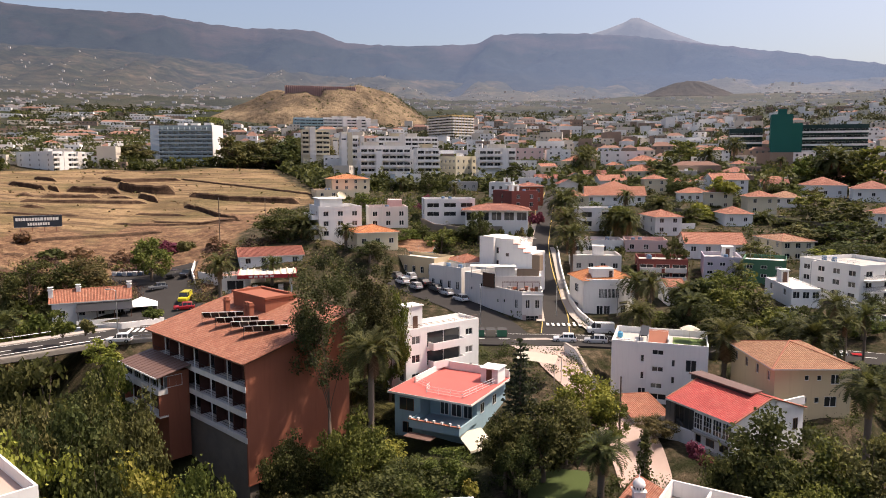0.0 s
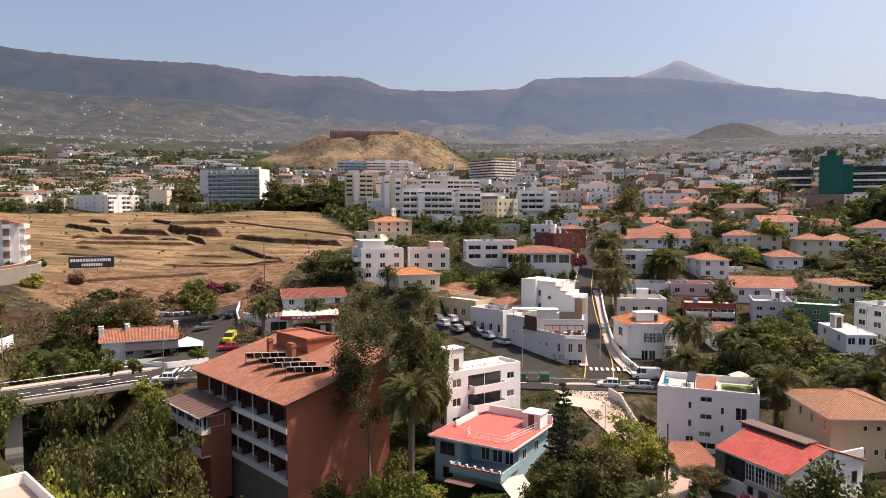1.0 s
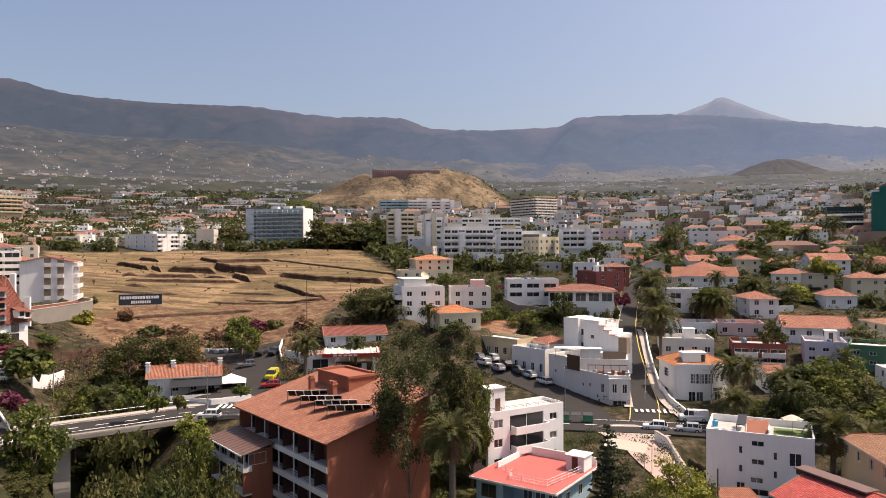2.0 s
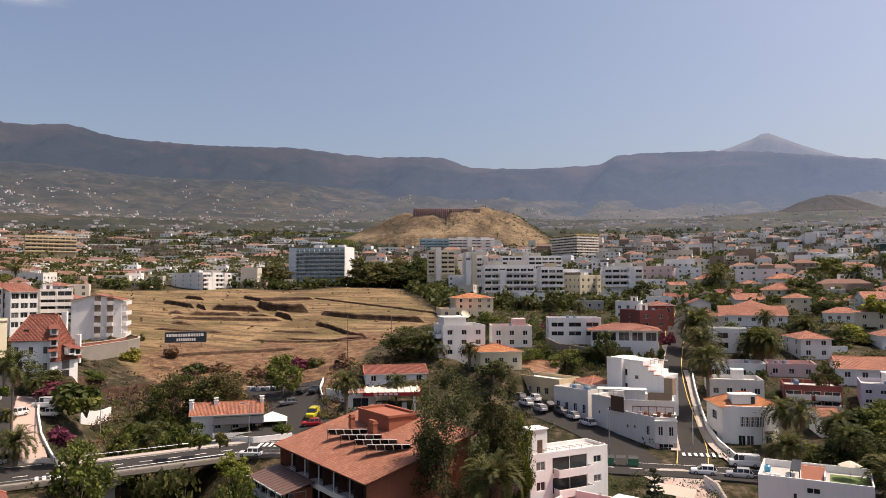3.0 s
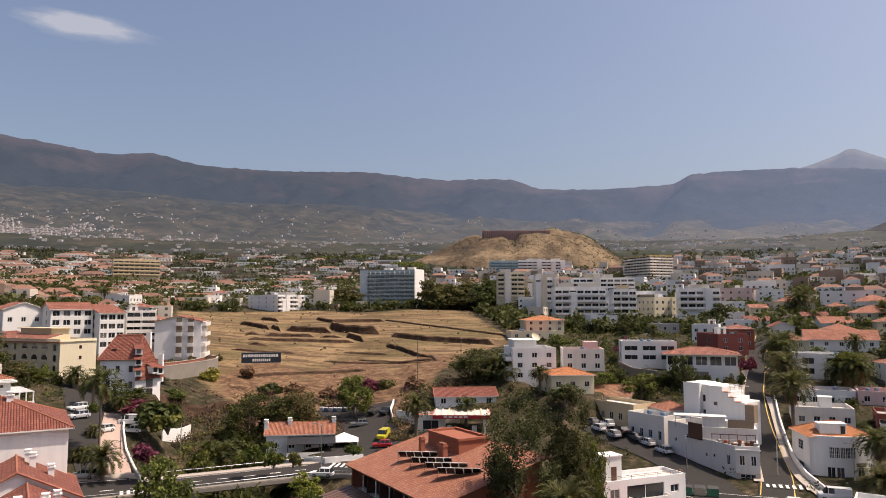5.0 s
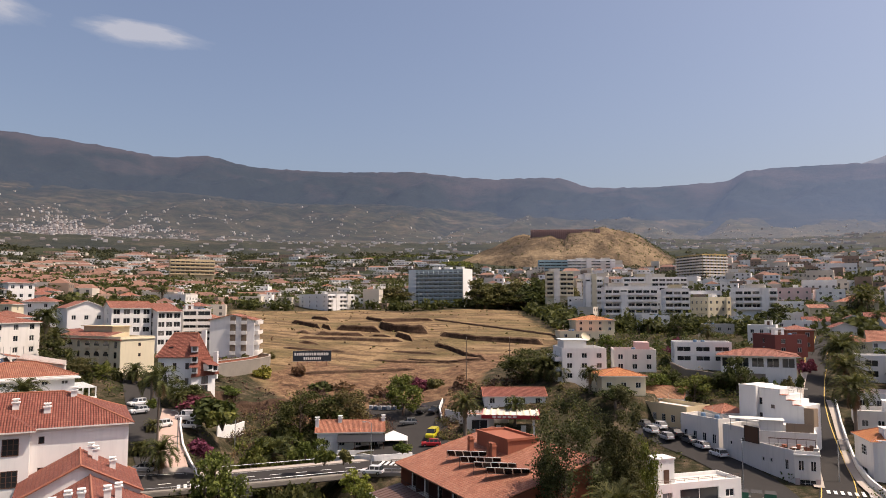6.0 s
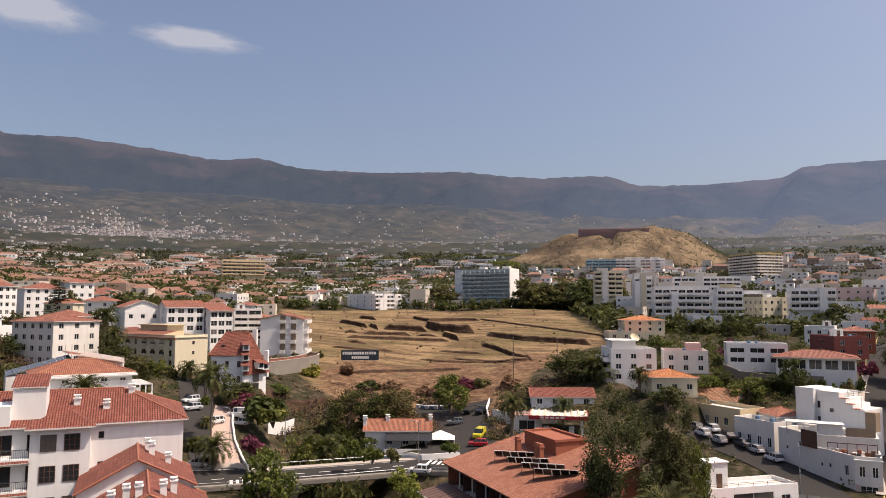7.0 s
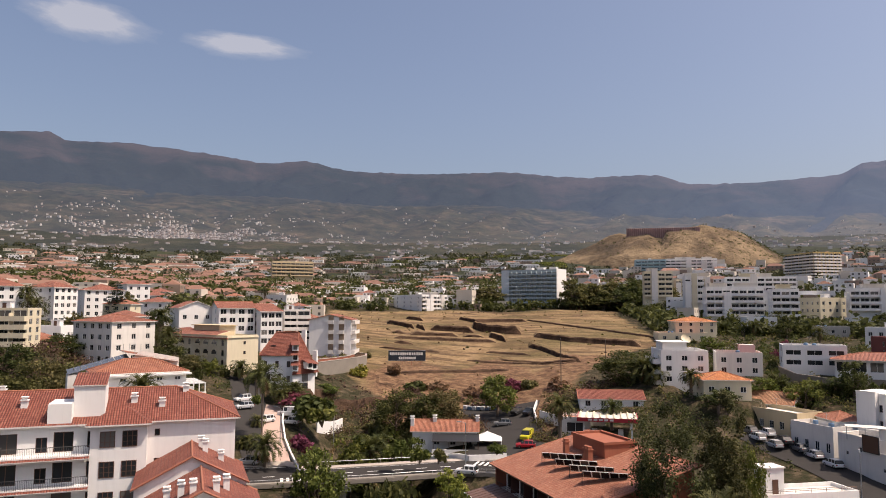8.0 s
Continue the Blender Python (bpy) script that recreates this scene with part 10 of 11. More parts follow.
for _ in range(5200):
    left_side = rnd.random() < 0.42
    az = rnd.uniform(37, 63) if left_side else rnd.uniform(-38, 9)
    r = math.sqrt(rnd.uniform(190 ** 2, 400 ** 2))
    if left_side and az < 40 and r < 260 or az < -18 and rnd.random() < 0.55 or -3 < az and r < 300 and not left_side:
        continue
    x, y = at(az, r)
    kind = rnd.choices(range(9), (0, 5, 3, 2, 0, 2, 5, 0, 0))[0] if az < -9 else rnd.choices(range(9), (7, 2, 1.5, 1.5, 3, 6, 1.5, 1, 2) if not left_side else (2, 5, 4, 1, 0.4, 4, 6, 0.5, 0.4))[0]
    if count < 72 and clear(x, y, 6.2 if KINDS[kind][2][0] < 12 else 8.5, 3.0):
        town_house(x, y, kind, (az * 0.55 + rnd.choice((0, 0, 90)) + rnd.uniform(-8, 8)))
        count += 1
for _ in range(900):
    az, r = rnd.uniform(8, 38), rnd.uniform(445, 560)
    x, y = at(az, r)
    if count < 90 and clear(x, y, 7, 3.0):
        town_house(x, y, rnd.choices(range(9), (6, 1.5, 1, 1, 4, 5, 1, 1, 2))[0], az * 0.6 + rnd.uniform(-10, 10))
        count += 1

# ---- garden trees, palms and shrubs between the houses ----
n_tree = n_bush = 0
for _ in range(9000):
    zone = rnd.random()
    if zone < 0.40:
        az, r = rnd.uniform(-38, 8), math.sqrt(rnd.uniform(140 ** 2, 430 ** 2))
    elif zone < 0.72:
        az, r = rnd.uniform(38, 64), math.sqrt(rnd.uniform(125 ** 2, 470 ** 2))
    else:
        az, r = rnd.uniform(-38, 4), rnd.uniform(62, 150)
    x, y = at(az, r)
    if not clear(x, y, 1.6, 5.5) or (-15.5 < az < 0 and 98 < r < 150) or (r < 112 and abs(az + 12) < 8 and r > 70 and rnd.random() < 0.6):
        continue
    if open_ground(az, r):
        continue
    z = float(ground_z(x, y))
    pick = rnd.random() if zone < 0.72 or r > 104 else 0.9
    if pick < 0.42 and n_tree < 185:
        tree(rnd.choices(("dark", "mid", "olive", "lime"), (5, 3, 3, 0.6))[0], x, y, z + rnd.uniform(4, 8.5), rnd.uniform(4.5, 8.5), None, n_tree, "garden trees")
        FOOT.append((x, y, 1.8))
        n_tree += 1
    elif pick < 0.52 and n_tree < 185:
        palm(x, y, z + rnd.uniform(5, 12), rnd.uniform(4.5, 6.5), None, n_tree, rnd.random() < 0.3, "garden palms")
        FOOT.append((x, y, 1.8))
        n_tree += 1
    elif n_bush < 150:
        bush(rnd.choices(("dark", "mid", "olive", "red", "lime"), (5, 4, 4, 0.7, 0.7))[0], x, y, rnd.uniform(2.5, 5), rnd.uniform(1.5, 3.2), None, n_bush, "garden shrubs")
        FOOT.append((x, y, 1.0))
        n_bush += 1

# ---- the overgrown ravine ----
n = 0
for _ in range(4000):
    az, r = rnd.uniform(2, 39), rnd.uniform(50, 172)
    x, y = at(az, r)
    if float(scrub_share(az, r)) < 0.55 or not clear(x, y, 0.6, 3.2):
        continue
    if math.hypot(x + 34, y - 86) < 9 or open_ground(az, r) or r > 112 and rnd.random() < 0.6:
        continue
    z = float(ground_z(x, y))
    lime = az > 15 and r < 95
    if n < 76:
        roofline = 40 - r * 0.40 if az > 14 else 40 - r * 0.36
        top = min(z + rnd.uniform(6, 12), roofline + rnd.uniform(-3, 0.5)) if r < 105 else z + rnd.uniform(2.2, 4.6)
        if az > 23 and r > 96:
            top = min(top, 40 - 0.262 * r)
        if az < 12 and r > 70:
            top = min(top, z + 6)
        tree(rnd.choices(("mid", "lime", "olive", "dark"), (0.4, 0.6 if lime and r < 60 else 0.1, 0.7, 7))[0], x, y, max(top, z + 2.2), rnd.uniform(5.5, 9), None, n + 5, "ravine trees")
        FOOT.append((x, y, 2.1))
        n += 1
n = 0
for _ in range(3000):
    az, r = rnd.uniform(2, 38), rnd.uniform(52, 172)
    x, y = at(az, r)
    if float(scrub_share(az, r)) > 0.4 and n < 90 and clear(x, y, -0.6, 3.0) and not (az > 27.5 and r < 74):
        bush(rnd.choices(("mid", "olive", "dark", "lime", "dry"), (4, 3, 3, 1.0, 0.8))[0], x, y, rnd.uniform(3, 5.5), rnd.uniform(1.6, 3.4), None, n, "ravine shrubs")
        FOOT.append((x, y, 1.0))
        n += 1
# dry shrubs sprinkled over the field
for k in range(26):
    az, r = rnd.uniform(14, 35), rnd.uniform(160, 420)
    x, y = at(az, r)
    if float(field_share(az, r)) > 0.6 and clear(x, y, 1, 3):
        big = rnd.random() < 0.35 and r < 215
        bush(rnd.choices(("olive", "dry", "mid"), (4, 4, 1))[0], x, y, rnd.uniform(2.5, 5) if big else rnd.uniform(0.8, 2.0), rnd.uniform(1.2, 2.4) if big else rnd.uniform(0.5, 1.1), None, k, "field shrubs")


# ---- far town and far woods, past counting ----
def far_town():
    rn = random.Random(5)
    mats = [M_FAR1, M_FAR2, M_FAR3, M_FAR4, M_FAR5, M_FAR6]
    v, f, idx = [], [], []
    deck = (1, 1, 0, 2, 1, 3, 1)

    def box(cx, cy, z0, w, d, h, a, wall, roof):
        ca, sa = math.cos(a), math.sin(a)
        n0 = len(v)
        for zz in (z0 - 4, z0 + h):
            for px, py in ((-w, -d), (w, -d), (w, d), (-w, d)):
                v.append((cx + (px * ca - py * sa) / 2, cy + (px * sa + py * ca) / 2, zz))
        for q in ((0, 1, 5, 4), (1, 2, 6, 5), (2, 3, 7, 6), (3, 0, 4, 7)):
            f.append(tuple(n0 + k for k in q))
            idx.append(wall)
        if roof is None:
            f.append((n0 + 4, n0 + 5, n0 + 6, n0 + 7))
            idx.append(deck[n0 % 7])
        else:
            for s in (-0.28, 0.28):
                v.append((cx + s * w * ca, cy + s * w * sa, z0 + h + min(w, d) * 0.24))
            for q in ((4, 5, 9, 8), (5, 6, 9), (6, 7, 8, 9), (7, 4, 8)):
                f.append(tuple(n0 + k for k in q))
                idx.append(roof)

    def openings(cx, cy, z0, w, d, h, a, m):
        ca, sa = math.cos(a), math.sin(a)
        for fl in range(max(1, int(h / 2.9))):
            n = max(2, int(w / 3.2))
            for k in range(n):
                px, py = -w / 2 + w * (k + 0.5) / n, -d / 2 - 0.05
                n0 = len(v)
                for ux, uz in ((-0.65, 0.9), (0.65, 0.9), (0.65, 2.2), (-0.65, 2.2)):
                    v.append((cx + (px + ux) * ca - py * sa, cy + (px + ux) * sa + py * ca, z0 + fl * 2.9 + uz))
                f.append((n0, n0 + 1, n0 + 2, n0 + 3))
                idx.append(m)

    spots = []
    for _ in range(17000):
        az = rn.uniform(-40, 66)
        r = 330 * (1000 / 330) ** rn.random() ** 0.9
        dens = 0.8 if r < 520 else 0.65 if r < 700 else 0.6
        if 16 < az < 36 and r > 620:
            dens *= 0.4 if r < 900 else 0.2
        if az > 38 and 1250 < r < 1900:
            dens = 1.3
        if 0 < az < 18.5 and 830 < r < 1180:
            continue
        clump = noise.noise((az * 0.25, math.log(r) * 5, 0.5)) * 0.5 + 0.5
        if rn.random() > dens * (0.25 + clump if r < 620 else 1.8 * max(0.1, clump - 0.3)):
            continue
        x, y = at(az, r)
        pad = 8.5 if r < 750 else 7.0
        cell = (int(x / pad / 1.7), int(y / pad / 1.7))
        if cell in spots_seen:
            continue
        if 9 < az < 37 and r < 445 or r < 640 and not clear(x, y, 6, 3):
            continue
        spots_seen.add(cell)
        spots.append((az, r, x, y))
    for az, r, x, y in spots:
        big = rn.random() < 0.12
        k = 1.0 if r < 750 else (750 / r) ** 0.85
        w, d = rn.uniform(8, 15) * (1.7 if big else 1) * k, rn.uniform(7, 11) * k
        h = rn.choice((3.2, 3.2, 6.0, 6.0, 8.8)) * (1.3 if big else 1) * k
        a = radians(az * 0.6 + rn.choice((0, 90)) + rn.uniform(-12, 12))
        if az > 16 and 460 < r < 1250:
            w, h, a = w * 1.9, min(h, 3.4), radians(az * 0.7 + rn.uniform(-8, 8))
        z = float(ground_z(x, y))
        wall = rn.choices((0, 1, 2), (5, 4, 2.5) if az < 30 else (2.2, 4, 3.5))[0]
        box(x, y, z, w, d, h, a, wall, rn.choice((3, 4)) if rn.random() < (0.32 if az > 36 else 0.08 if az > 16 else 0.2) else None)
        if r < 1000:
            openings(x, y, z, w, d, h, a, 5)
    v_, f_, idx_ = v, f, idx
    v, f, idx = [], [], []
    for _ in range(14000):
        az, r = rn.uniform(-40, 66), rn.uniform(1000, 2000)
        if 0 < az < 18.5 and r < 1180 or az > -24 and az < -13 and 1560 < r:
            continue
        if rn.random() > (0.75 if az < 0 else 0.42 if az < 34 else 0.28) * max(0.0, noise.noise((az * 0.35, r * 0.008, 9.0)) + 0.5 * noise.noise((az * 1.3, r * 0.03, 2.0)) + 0.28):
            continue
        x, y = at(az, r)
        box(x, y, float(ground_z(x, y)), rn.uniform(4, 11), rn.uniform(3, 6), rn.uniform(1.4, 3.0), radians(az * 0.6 + rn.uniform(-20, 20)), rn.choices((0, 1, 2), (3.5, 4, 3.5))[0], rn.choice((None, None, 3)))
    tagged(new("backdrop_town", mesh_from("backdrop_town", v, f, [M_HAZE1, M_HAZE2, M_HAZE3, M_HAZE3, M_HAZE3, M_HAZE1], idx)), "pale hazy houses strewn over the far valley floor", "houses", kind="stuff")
    v, f, idx = v_, f_, idx_
    tagged(new("far_town", mesh_from("far_town", v, f, mats, idx)), "white and red roofed houses spread over the far valley", "houses", kind="stuff")
    v, f, idx = [], [], []
    # villages up the mountainside
    for _ in range(13000):
        j = rn.randrange(SLOPE_K)
        az = -70 + 0.3 * j
        if not -38 < az < 64:
            continue
        i = min(28, int(abs(rn.gauss(0, 11.0))))
        p = SLOPE[i * SLOPE_K + j]
        keep = (1.1 if az > 38 and i < 20 else 0.5) * max(0.05, noise.noise((az * 0.35, i * 0.28, 2.0)) + 0.18)
        if rn.random() < keep:
            box(p[0] + rn.uniform(-12, 12), p[1] + rn.uniform(-12, 12), p[2] - 0.5, rn.uniform(4, 9), rn.uniform(3, 5), rn.uniform(1.2, 2.4), rn.uniform(-0.5, 0.5), rn.choices((0, 1, 2), (6, 3, 2))[0], rn.choice((None, None, 3)))
    # the larger white town at the foot of the slope
    for _ in range(15000):
        az, i = rn.uniform(33, 66), min(16.0, abs(rn.gauss(2.5, 4.0)))
        dense = noise.noise((az * 0.22, i * 0.22, 6.0)) + 0.55 * noise.noise((az * 0.9, i * 0.9, 1.0)) + 0.30 - i * 0.035 - max(0.0, 41 - az) * 0.07
        if rn.random() > dense:
            continue
        p = SLOPE[int(i) * SLOPE_K + int((az + 70) / 0.3)]
        n_ = SLOPE[(int(i) + 1) * SLOPE_K + int((az + 70) / 0.3)]
        t_ = i - int(i)
        x, y, z = (a_ + (b_ - a_) * t_ for a_, b_ in zip(p, n_))
        box(x + rn.uniform(-5, 5), y, z - 0.5, rn.uniform(4, 12), rn.uniform(3, 6), rn.uniform(1.4, 3.2), rn.uniform(-0.5, 0.5), rn.choices((0, 1, 2), (3.5, 4, 4))[0], rn.choice((None, None, 3)))
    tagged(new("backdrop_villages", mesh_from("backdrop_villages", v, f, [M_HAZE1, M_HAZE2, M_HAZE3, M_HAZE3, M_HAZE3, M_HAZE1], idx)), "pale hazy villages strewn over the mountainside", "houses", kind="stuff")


spots_seen = set()
M_FAR1 = surface("far_white", (0.72, 0.71, 0.69), 0.9, 0.5, 0.3, 0)
M_FAR2 = surface("far_cream", (0.58, 0.52, 0.44), 0.9, 0.5, 0.3, 0)
M_FAR3 = surface("far_brown", (0.28, 0.20, 0.15), 0.9, 0.5, 0.3, 0)
M_FAR4 = surface("far_orange_roof", (0.22, 0.115, 0.080), 0.9, 0.5, 0.3, 0)
M_FAR5 = surface("far_red_roof", (0.17, 0.088, 0.064), 0.9, 0.5, 0.3, 0)
M_FAR6 = surface("far_dark", (0.09, 0.085, 0.08), 0.8, 0.5, 0.3, 0)
# far house paints with distance haze added as a bluish glow
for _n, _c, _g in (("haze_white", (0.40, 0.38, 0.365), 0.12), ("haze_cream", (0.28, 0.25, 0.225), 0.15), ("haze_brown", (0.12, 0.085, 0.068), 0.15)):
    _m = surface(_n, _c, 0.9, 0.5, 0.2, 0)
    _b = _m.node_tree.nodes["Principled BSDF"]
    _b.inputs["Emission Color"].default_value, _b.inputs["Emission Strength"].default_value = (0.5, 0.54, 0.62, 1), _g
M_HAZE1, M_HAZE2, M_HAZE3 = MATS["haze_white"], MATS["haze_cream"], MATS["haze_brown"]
far_town()


def far_woods():
    rn = random.Random(8)
    V, F, V2, F2 = [], [], [], []
    for _ in range(19000):
        az = rn.uniform(-40, 66)
        r = 300 * (1150 / 300) ** rn.random() ** 0.9
        if 0.5 < az < 18 and 850 < r < 1150 and rn.random() < 0.93:
            continue
        if float(field_share(az, r)) > 0.2 or r > 640 and noise.noise((az * 0.3, math.log(r) * 7, 4.0)) < rn.uniform(-0.35, 0.15):
            continue
        x, y = at(az, r)
        if r < 640 and not clear(x, y, 0.5, 0):
            continue
        s = rn.uniform(1.8, 4.6) * (1.0 if r < 700 else (700 / r) ** 0.35)
        z = float(ground_z(x, y)) + s * 0.7
        tallness = rn.choice((0.8, 0.9, 1.0, 1.7))
        leaf_cards(V if r < 640 else V2, F if r < 640 else F2, (x, y, z), 26 if r < 640 else 12, (s * 1.1, s * 1.1, s * tallness * 0.8), s * (0.62 if r < 640 else 0.8), rn)
    tagged(new("far_woods", mesh_from("far_woods", V, F, L_DARK)), "dark trees between the far houses", "trees", kind="stuff")
    tagged(new("far_woods", mesh_from("far_woods", V2, F2, L_FAR)), "scattered haze-greyed trees over the far valley", "trees", kind="stuff")


far_woods()


def growth(name, label, leaf, seed, tries, zone, size, cards):
    """Hedges, creepers and scrub that fill the ground between, past counting."""
    rn = random.Random(seed)
    V, F = [], []
    for _ in range(tries):
        az, r = zone(rn)
        x, y = at(az, r)
        s = rn.uniform(*size)
        if not clear(x, y, -0.3, 4.6) or open_ground(az, r) and (az < 14 or rn.random() < 0.6):
            continue
        leaf_cards(V, F, (x, y, float(ground_z(x, y)) + s * 0.35), int(cards * (1.9 if r < 118 else 1)), (s, s, s * 0.75), 0.26 if r < 118 else 0.42 if r < 180 else 0.65, rn)
    tagged(new(name, mesh_from(name, V, F, leaf)), label, "shrubs", kind="stuff")


def town_zone(rn):
    return (rn.uniform(-38, 9), math.sqrt(rn.uniform(128 ** 2, 430 ** 2))) if rn.random() < 0.6 else (rn.uniform(37.5, 64), math.sqrt(rn.uniform(118 ** 2, 430 ** 2)))


def near_zone(rn):
    return rn.uniform(-38, 3), rn.uniform(60, 118)


def gully_zone(rn):
    return rn.uniform(1, 38), rn.uniform(50, 124)


def fringe_zone(rn):
    az = rn.uniform(12, 36)
    return az, rn.uniform(150, 184) + (12 * rn.random() if az > 23 else 0)


growth("garden_growth", "dark hedges and creepers between the houses", L_DARK, 21, 2800, town_zone, (0.9, 2.4), 34)
growth("garden_growth_light", "green garden plants between the houses", L_MID, 22, 800, town_zone, (0.9, 2.2), 30)
growth("garden_growth_dusty", "dusty olive garden scrub between the houses", L_OLIVE, 23, 1000, town_zone, (1.0, 2.4), 30)
growth("near_growth", "dark undergrowth in the near gardens", L_DARK, 24, 700, near_zone, (0.8, 2.0), 46)
growth("gully_growth", "dark green undergrowth in the ravine", L_DARK, 25, 900, gully_zone, (1.0, 2.4), 46)
growth("fringe_growth", "dry scrub along the foot of the field", L_OLIVE, 26, 420, fringe_zone, (0.8, 2.2), 40)
growth("fringe_growth_dry", "brown thorn scrub along the foot of the field", L_DRY, 27, 260, fringe_zone, (0.6, 1.6), 40)
growth("fringe_growth_rusty", "rust-brown shrubs below the field", L_BROWN, 28, 380, fringe_zone, (0.9, 2.4), 44)
def field_zone(rn):
    while True:
        az, r = rn.uniform(10, 37), math.sqrt(rn.uniform(165 ** 2, 425 ** 2))
        if float(field_share(az, r)) > 0.5 and noise.noise((az * 0.5, r * 0.05, 1.0)) > rn.uniform(-0.5, 0.3):
            return az, r


def terrace_zone(rn):
    return rn.uniform(-9, 13), rn.uniform(150, 235)


growth("terrace_growth", "dry olive scrub on the banks between the houses", L_OLIVE, 61, 520, terrace_zone, (0.6, 1.7), 34)
growth("terrace_growth_dark", "dark green shrubs on the banks between the houses", L_DARK, 62, 420, terrace_zone, (0.7, 1.9), 34)
growth("field_tufts", "dry grass tufts on the fallow field", L_DRY, 51, 200, field_zone, (0.12, 0.35), 9)
growth("field_weeds", "low brown weeds on the fallow field", L_BROWN, 52, 20, field_zone, (0.2, 0.5), 8)
growth("field_weeds_olive", "low olive weeds on the fallow field", L_OLIVE, 53, 40, field_zone, (0.3, 0.9), 14)


def slope_zone(rn):
    return rn.uniform(52.5, 62), rn.uniform(158, 198)


growth("slope_growth_rusty", "rust-red shrubs on the slope between the flats", L_BROWN, 29, 420, slope_zone, (1.2, 3.0), 44)
growth("slope_growth", "mixed green shrubs on the slope between the flats", L_OLIVE, 30, 240, slope_zone, (1.0, 2.6), 40)
# red ribbed wall on the hilltop
HILLTOP = np.array(HILL)


def hill_z(x, y):
    k = int(np.argmin((HILLTOP[:, 0] - x) ** 2 + (HILLTOP[:, 1] - y) ** 2))
    return float(HILLTOP[k, 2])


# wall reds muted towards mauve, the haze being mixed into the paint colour
M_HAZYRED = plaster("hazy_red", (0.33, 0.205, 0.19), 0.6)
M_HAZYRED2 = plaster("hazy_red_pale", (0.37, 0.24, 0.22), 0.6)
hw = thing("hilltop_wall", *at(12.3, 938), 130, 0, "long faded red ribbed wall on the hilltop", "wall")
wx, wy, wz = hw.matrix_basis.translation
far_end = Vector((*at(6.9, 914), 139.2)) - Vector((wx, wy, wz))
n_rib = 34
wall_turn = math.degrees(math.atan2(far_end.y, far_end.x))
long_ = math.hypot(far_end.x, far_end.y)
bay = shared(("hill_bay",), lambda: Build().box(0, 0, -16, long_ / n_rib, 0.8, 0.0).mesh("panel", M_HAZYRED))
rib = shared(("buttress",), lambda: Build().box(-0.45, -1.1, -16, 0.45, 0.0, 0.5).mesh("buttress", M_HAZYRED2))
for k in range(n_rib):
    up = 12.6 + (far_end.z - 12.6) * k / n_rib
    part("panel", bay, hw, pose(far_end.x * k / n_rib, far_end.y * k / n_rib, up, 0, 0, wall_turn))
    part("buttress", rib, hw, pose(far_end.x * k / n_rib, far_end.y * k / n_rib, up, 0, 0, wall_turn))


def hill_scrub():
    rn = random.Random(31)
    V, F = [], []
    cx, cy = at(9.6, 1000)
    for _ in range(1900):
        u, v = rn.uniform(-1, 1), rn.uniform(-1, 0.2)
        if rn.random() > (0.8 if u > 0.6 else 0.45 if u > 0.3 else 0.07 + 0.4 * math.exp(-((u - 0.05) / 0.12) ** 2)):
            continue
        x, y = cx + u * 150 * 0.99 - v * 20, cy + u * 20 + v * 133
        s = rn.uniform(0.8, 2.4) * (1.4 if u > 0.55 else 1)
        leaf_cards(V, F, (x, y, hill_z(x, y) + s * 0.5), 12, (s, s, s * 0.8), 1.1, rn)
    tagged(new("hill_scrub", mesh_from("hill_scrub", V, F, L_DARK)), "dark scrub in the gullies of the cinder hill", "shrubs", kind="stuff")


hill_scrub()


def far_green(rn):
    return rn.uniform(17, 31), rn.uniform(700, 1080)


def plantation():
    """Green plots beyond the field, in rows."""
    rn = random.Random(40)
    V, F = [], []
    for _ in range(4200):
        az, r = far_green(rn)
        x, y = at(az, r)
        if noise.noise((x * 0.010, y * 0.006, 3.0)) < -0.05 + abs(az - 23) * 0.03:
            continue
        s = rn.uniform(2.0, 4.0)
        leaf_cards(V, F, (x, y, float(ground_z(x, y)) + 0.8), 9, (s, s, 1.0), 2.0, rn, 0.4)
    tagged(new("plantation", mesh_from("plantation", V, F, L_MID)), "green plots of low crops beyond the field", "crops", kind="stuff")


plantation()

# ---- tower of the green hotel ----
gx, gy, gz_ = green_hotel.matrix_basis.translation
tw = thing("hotel_tower", *at(-25.2, 455), 41.2, -21, "emerald green lift tower of the hotel", "tower")
part("shaft", Build().box(-5.6, -4, -4, 5.6, 6, 28.5).mesh("shaft", M_EMERALD), tw)
part("cap", Build().box(-2.0, -2, 28.5, 2.4, 4, 31.5).mesh("cap", M_EMERALD), tw)
part("wing", Build().box(5.6, -1, -4, 11.0, 6, 23.5).mesh("wing", M_EMERALD), tw)

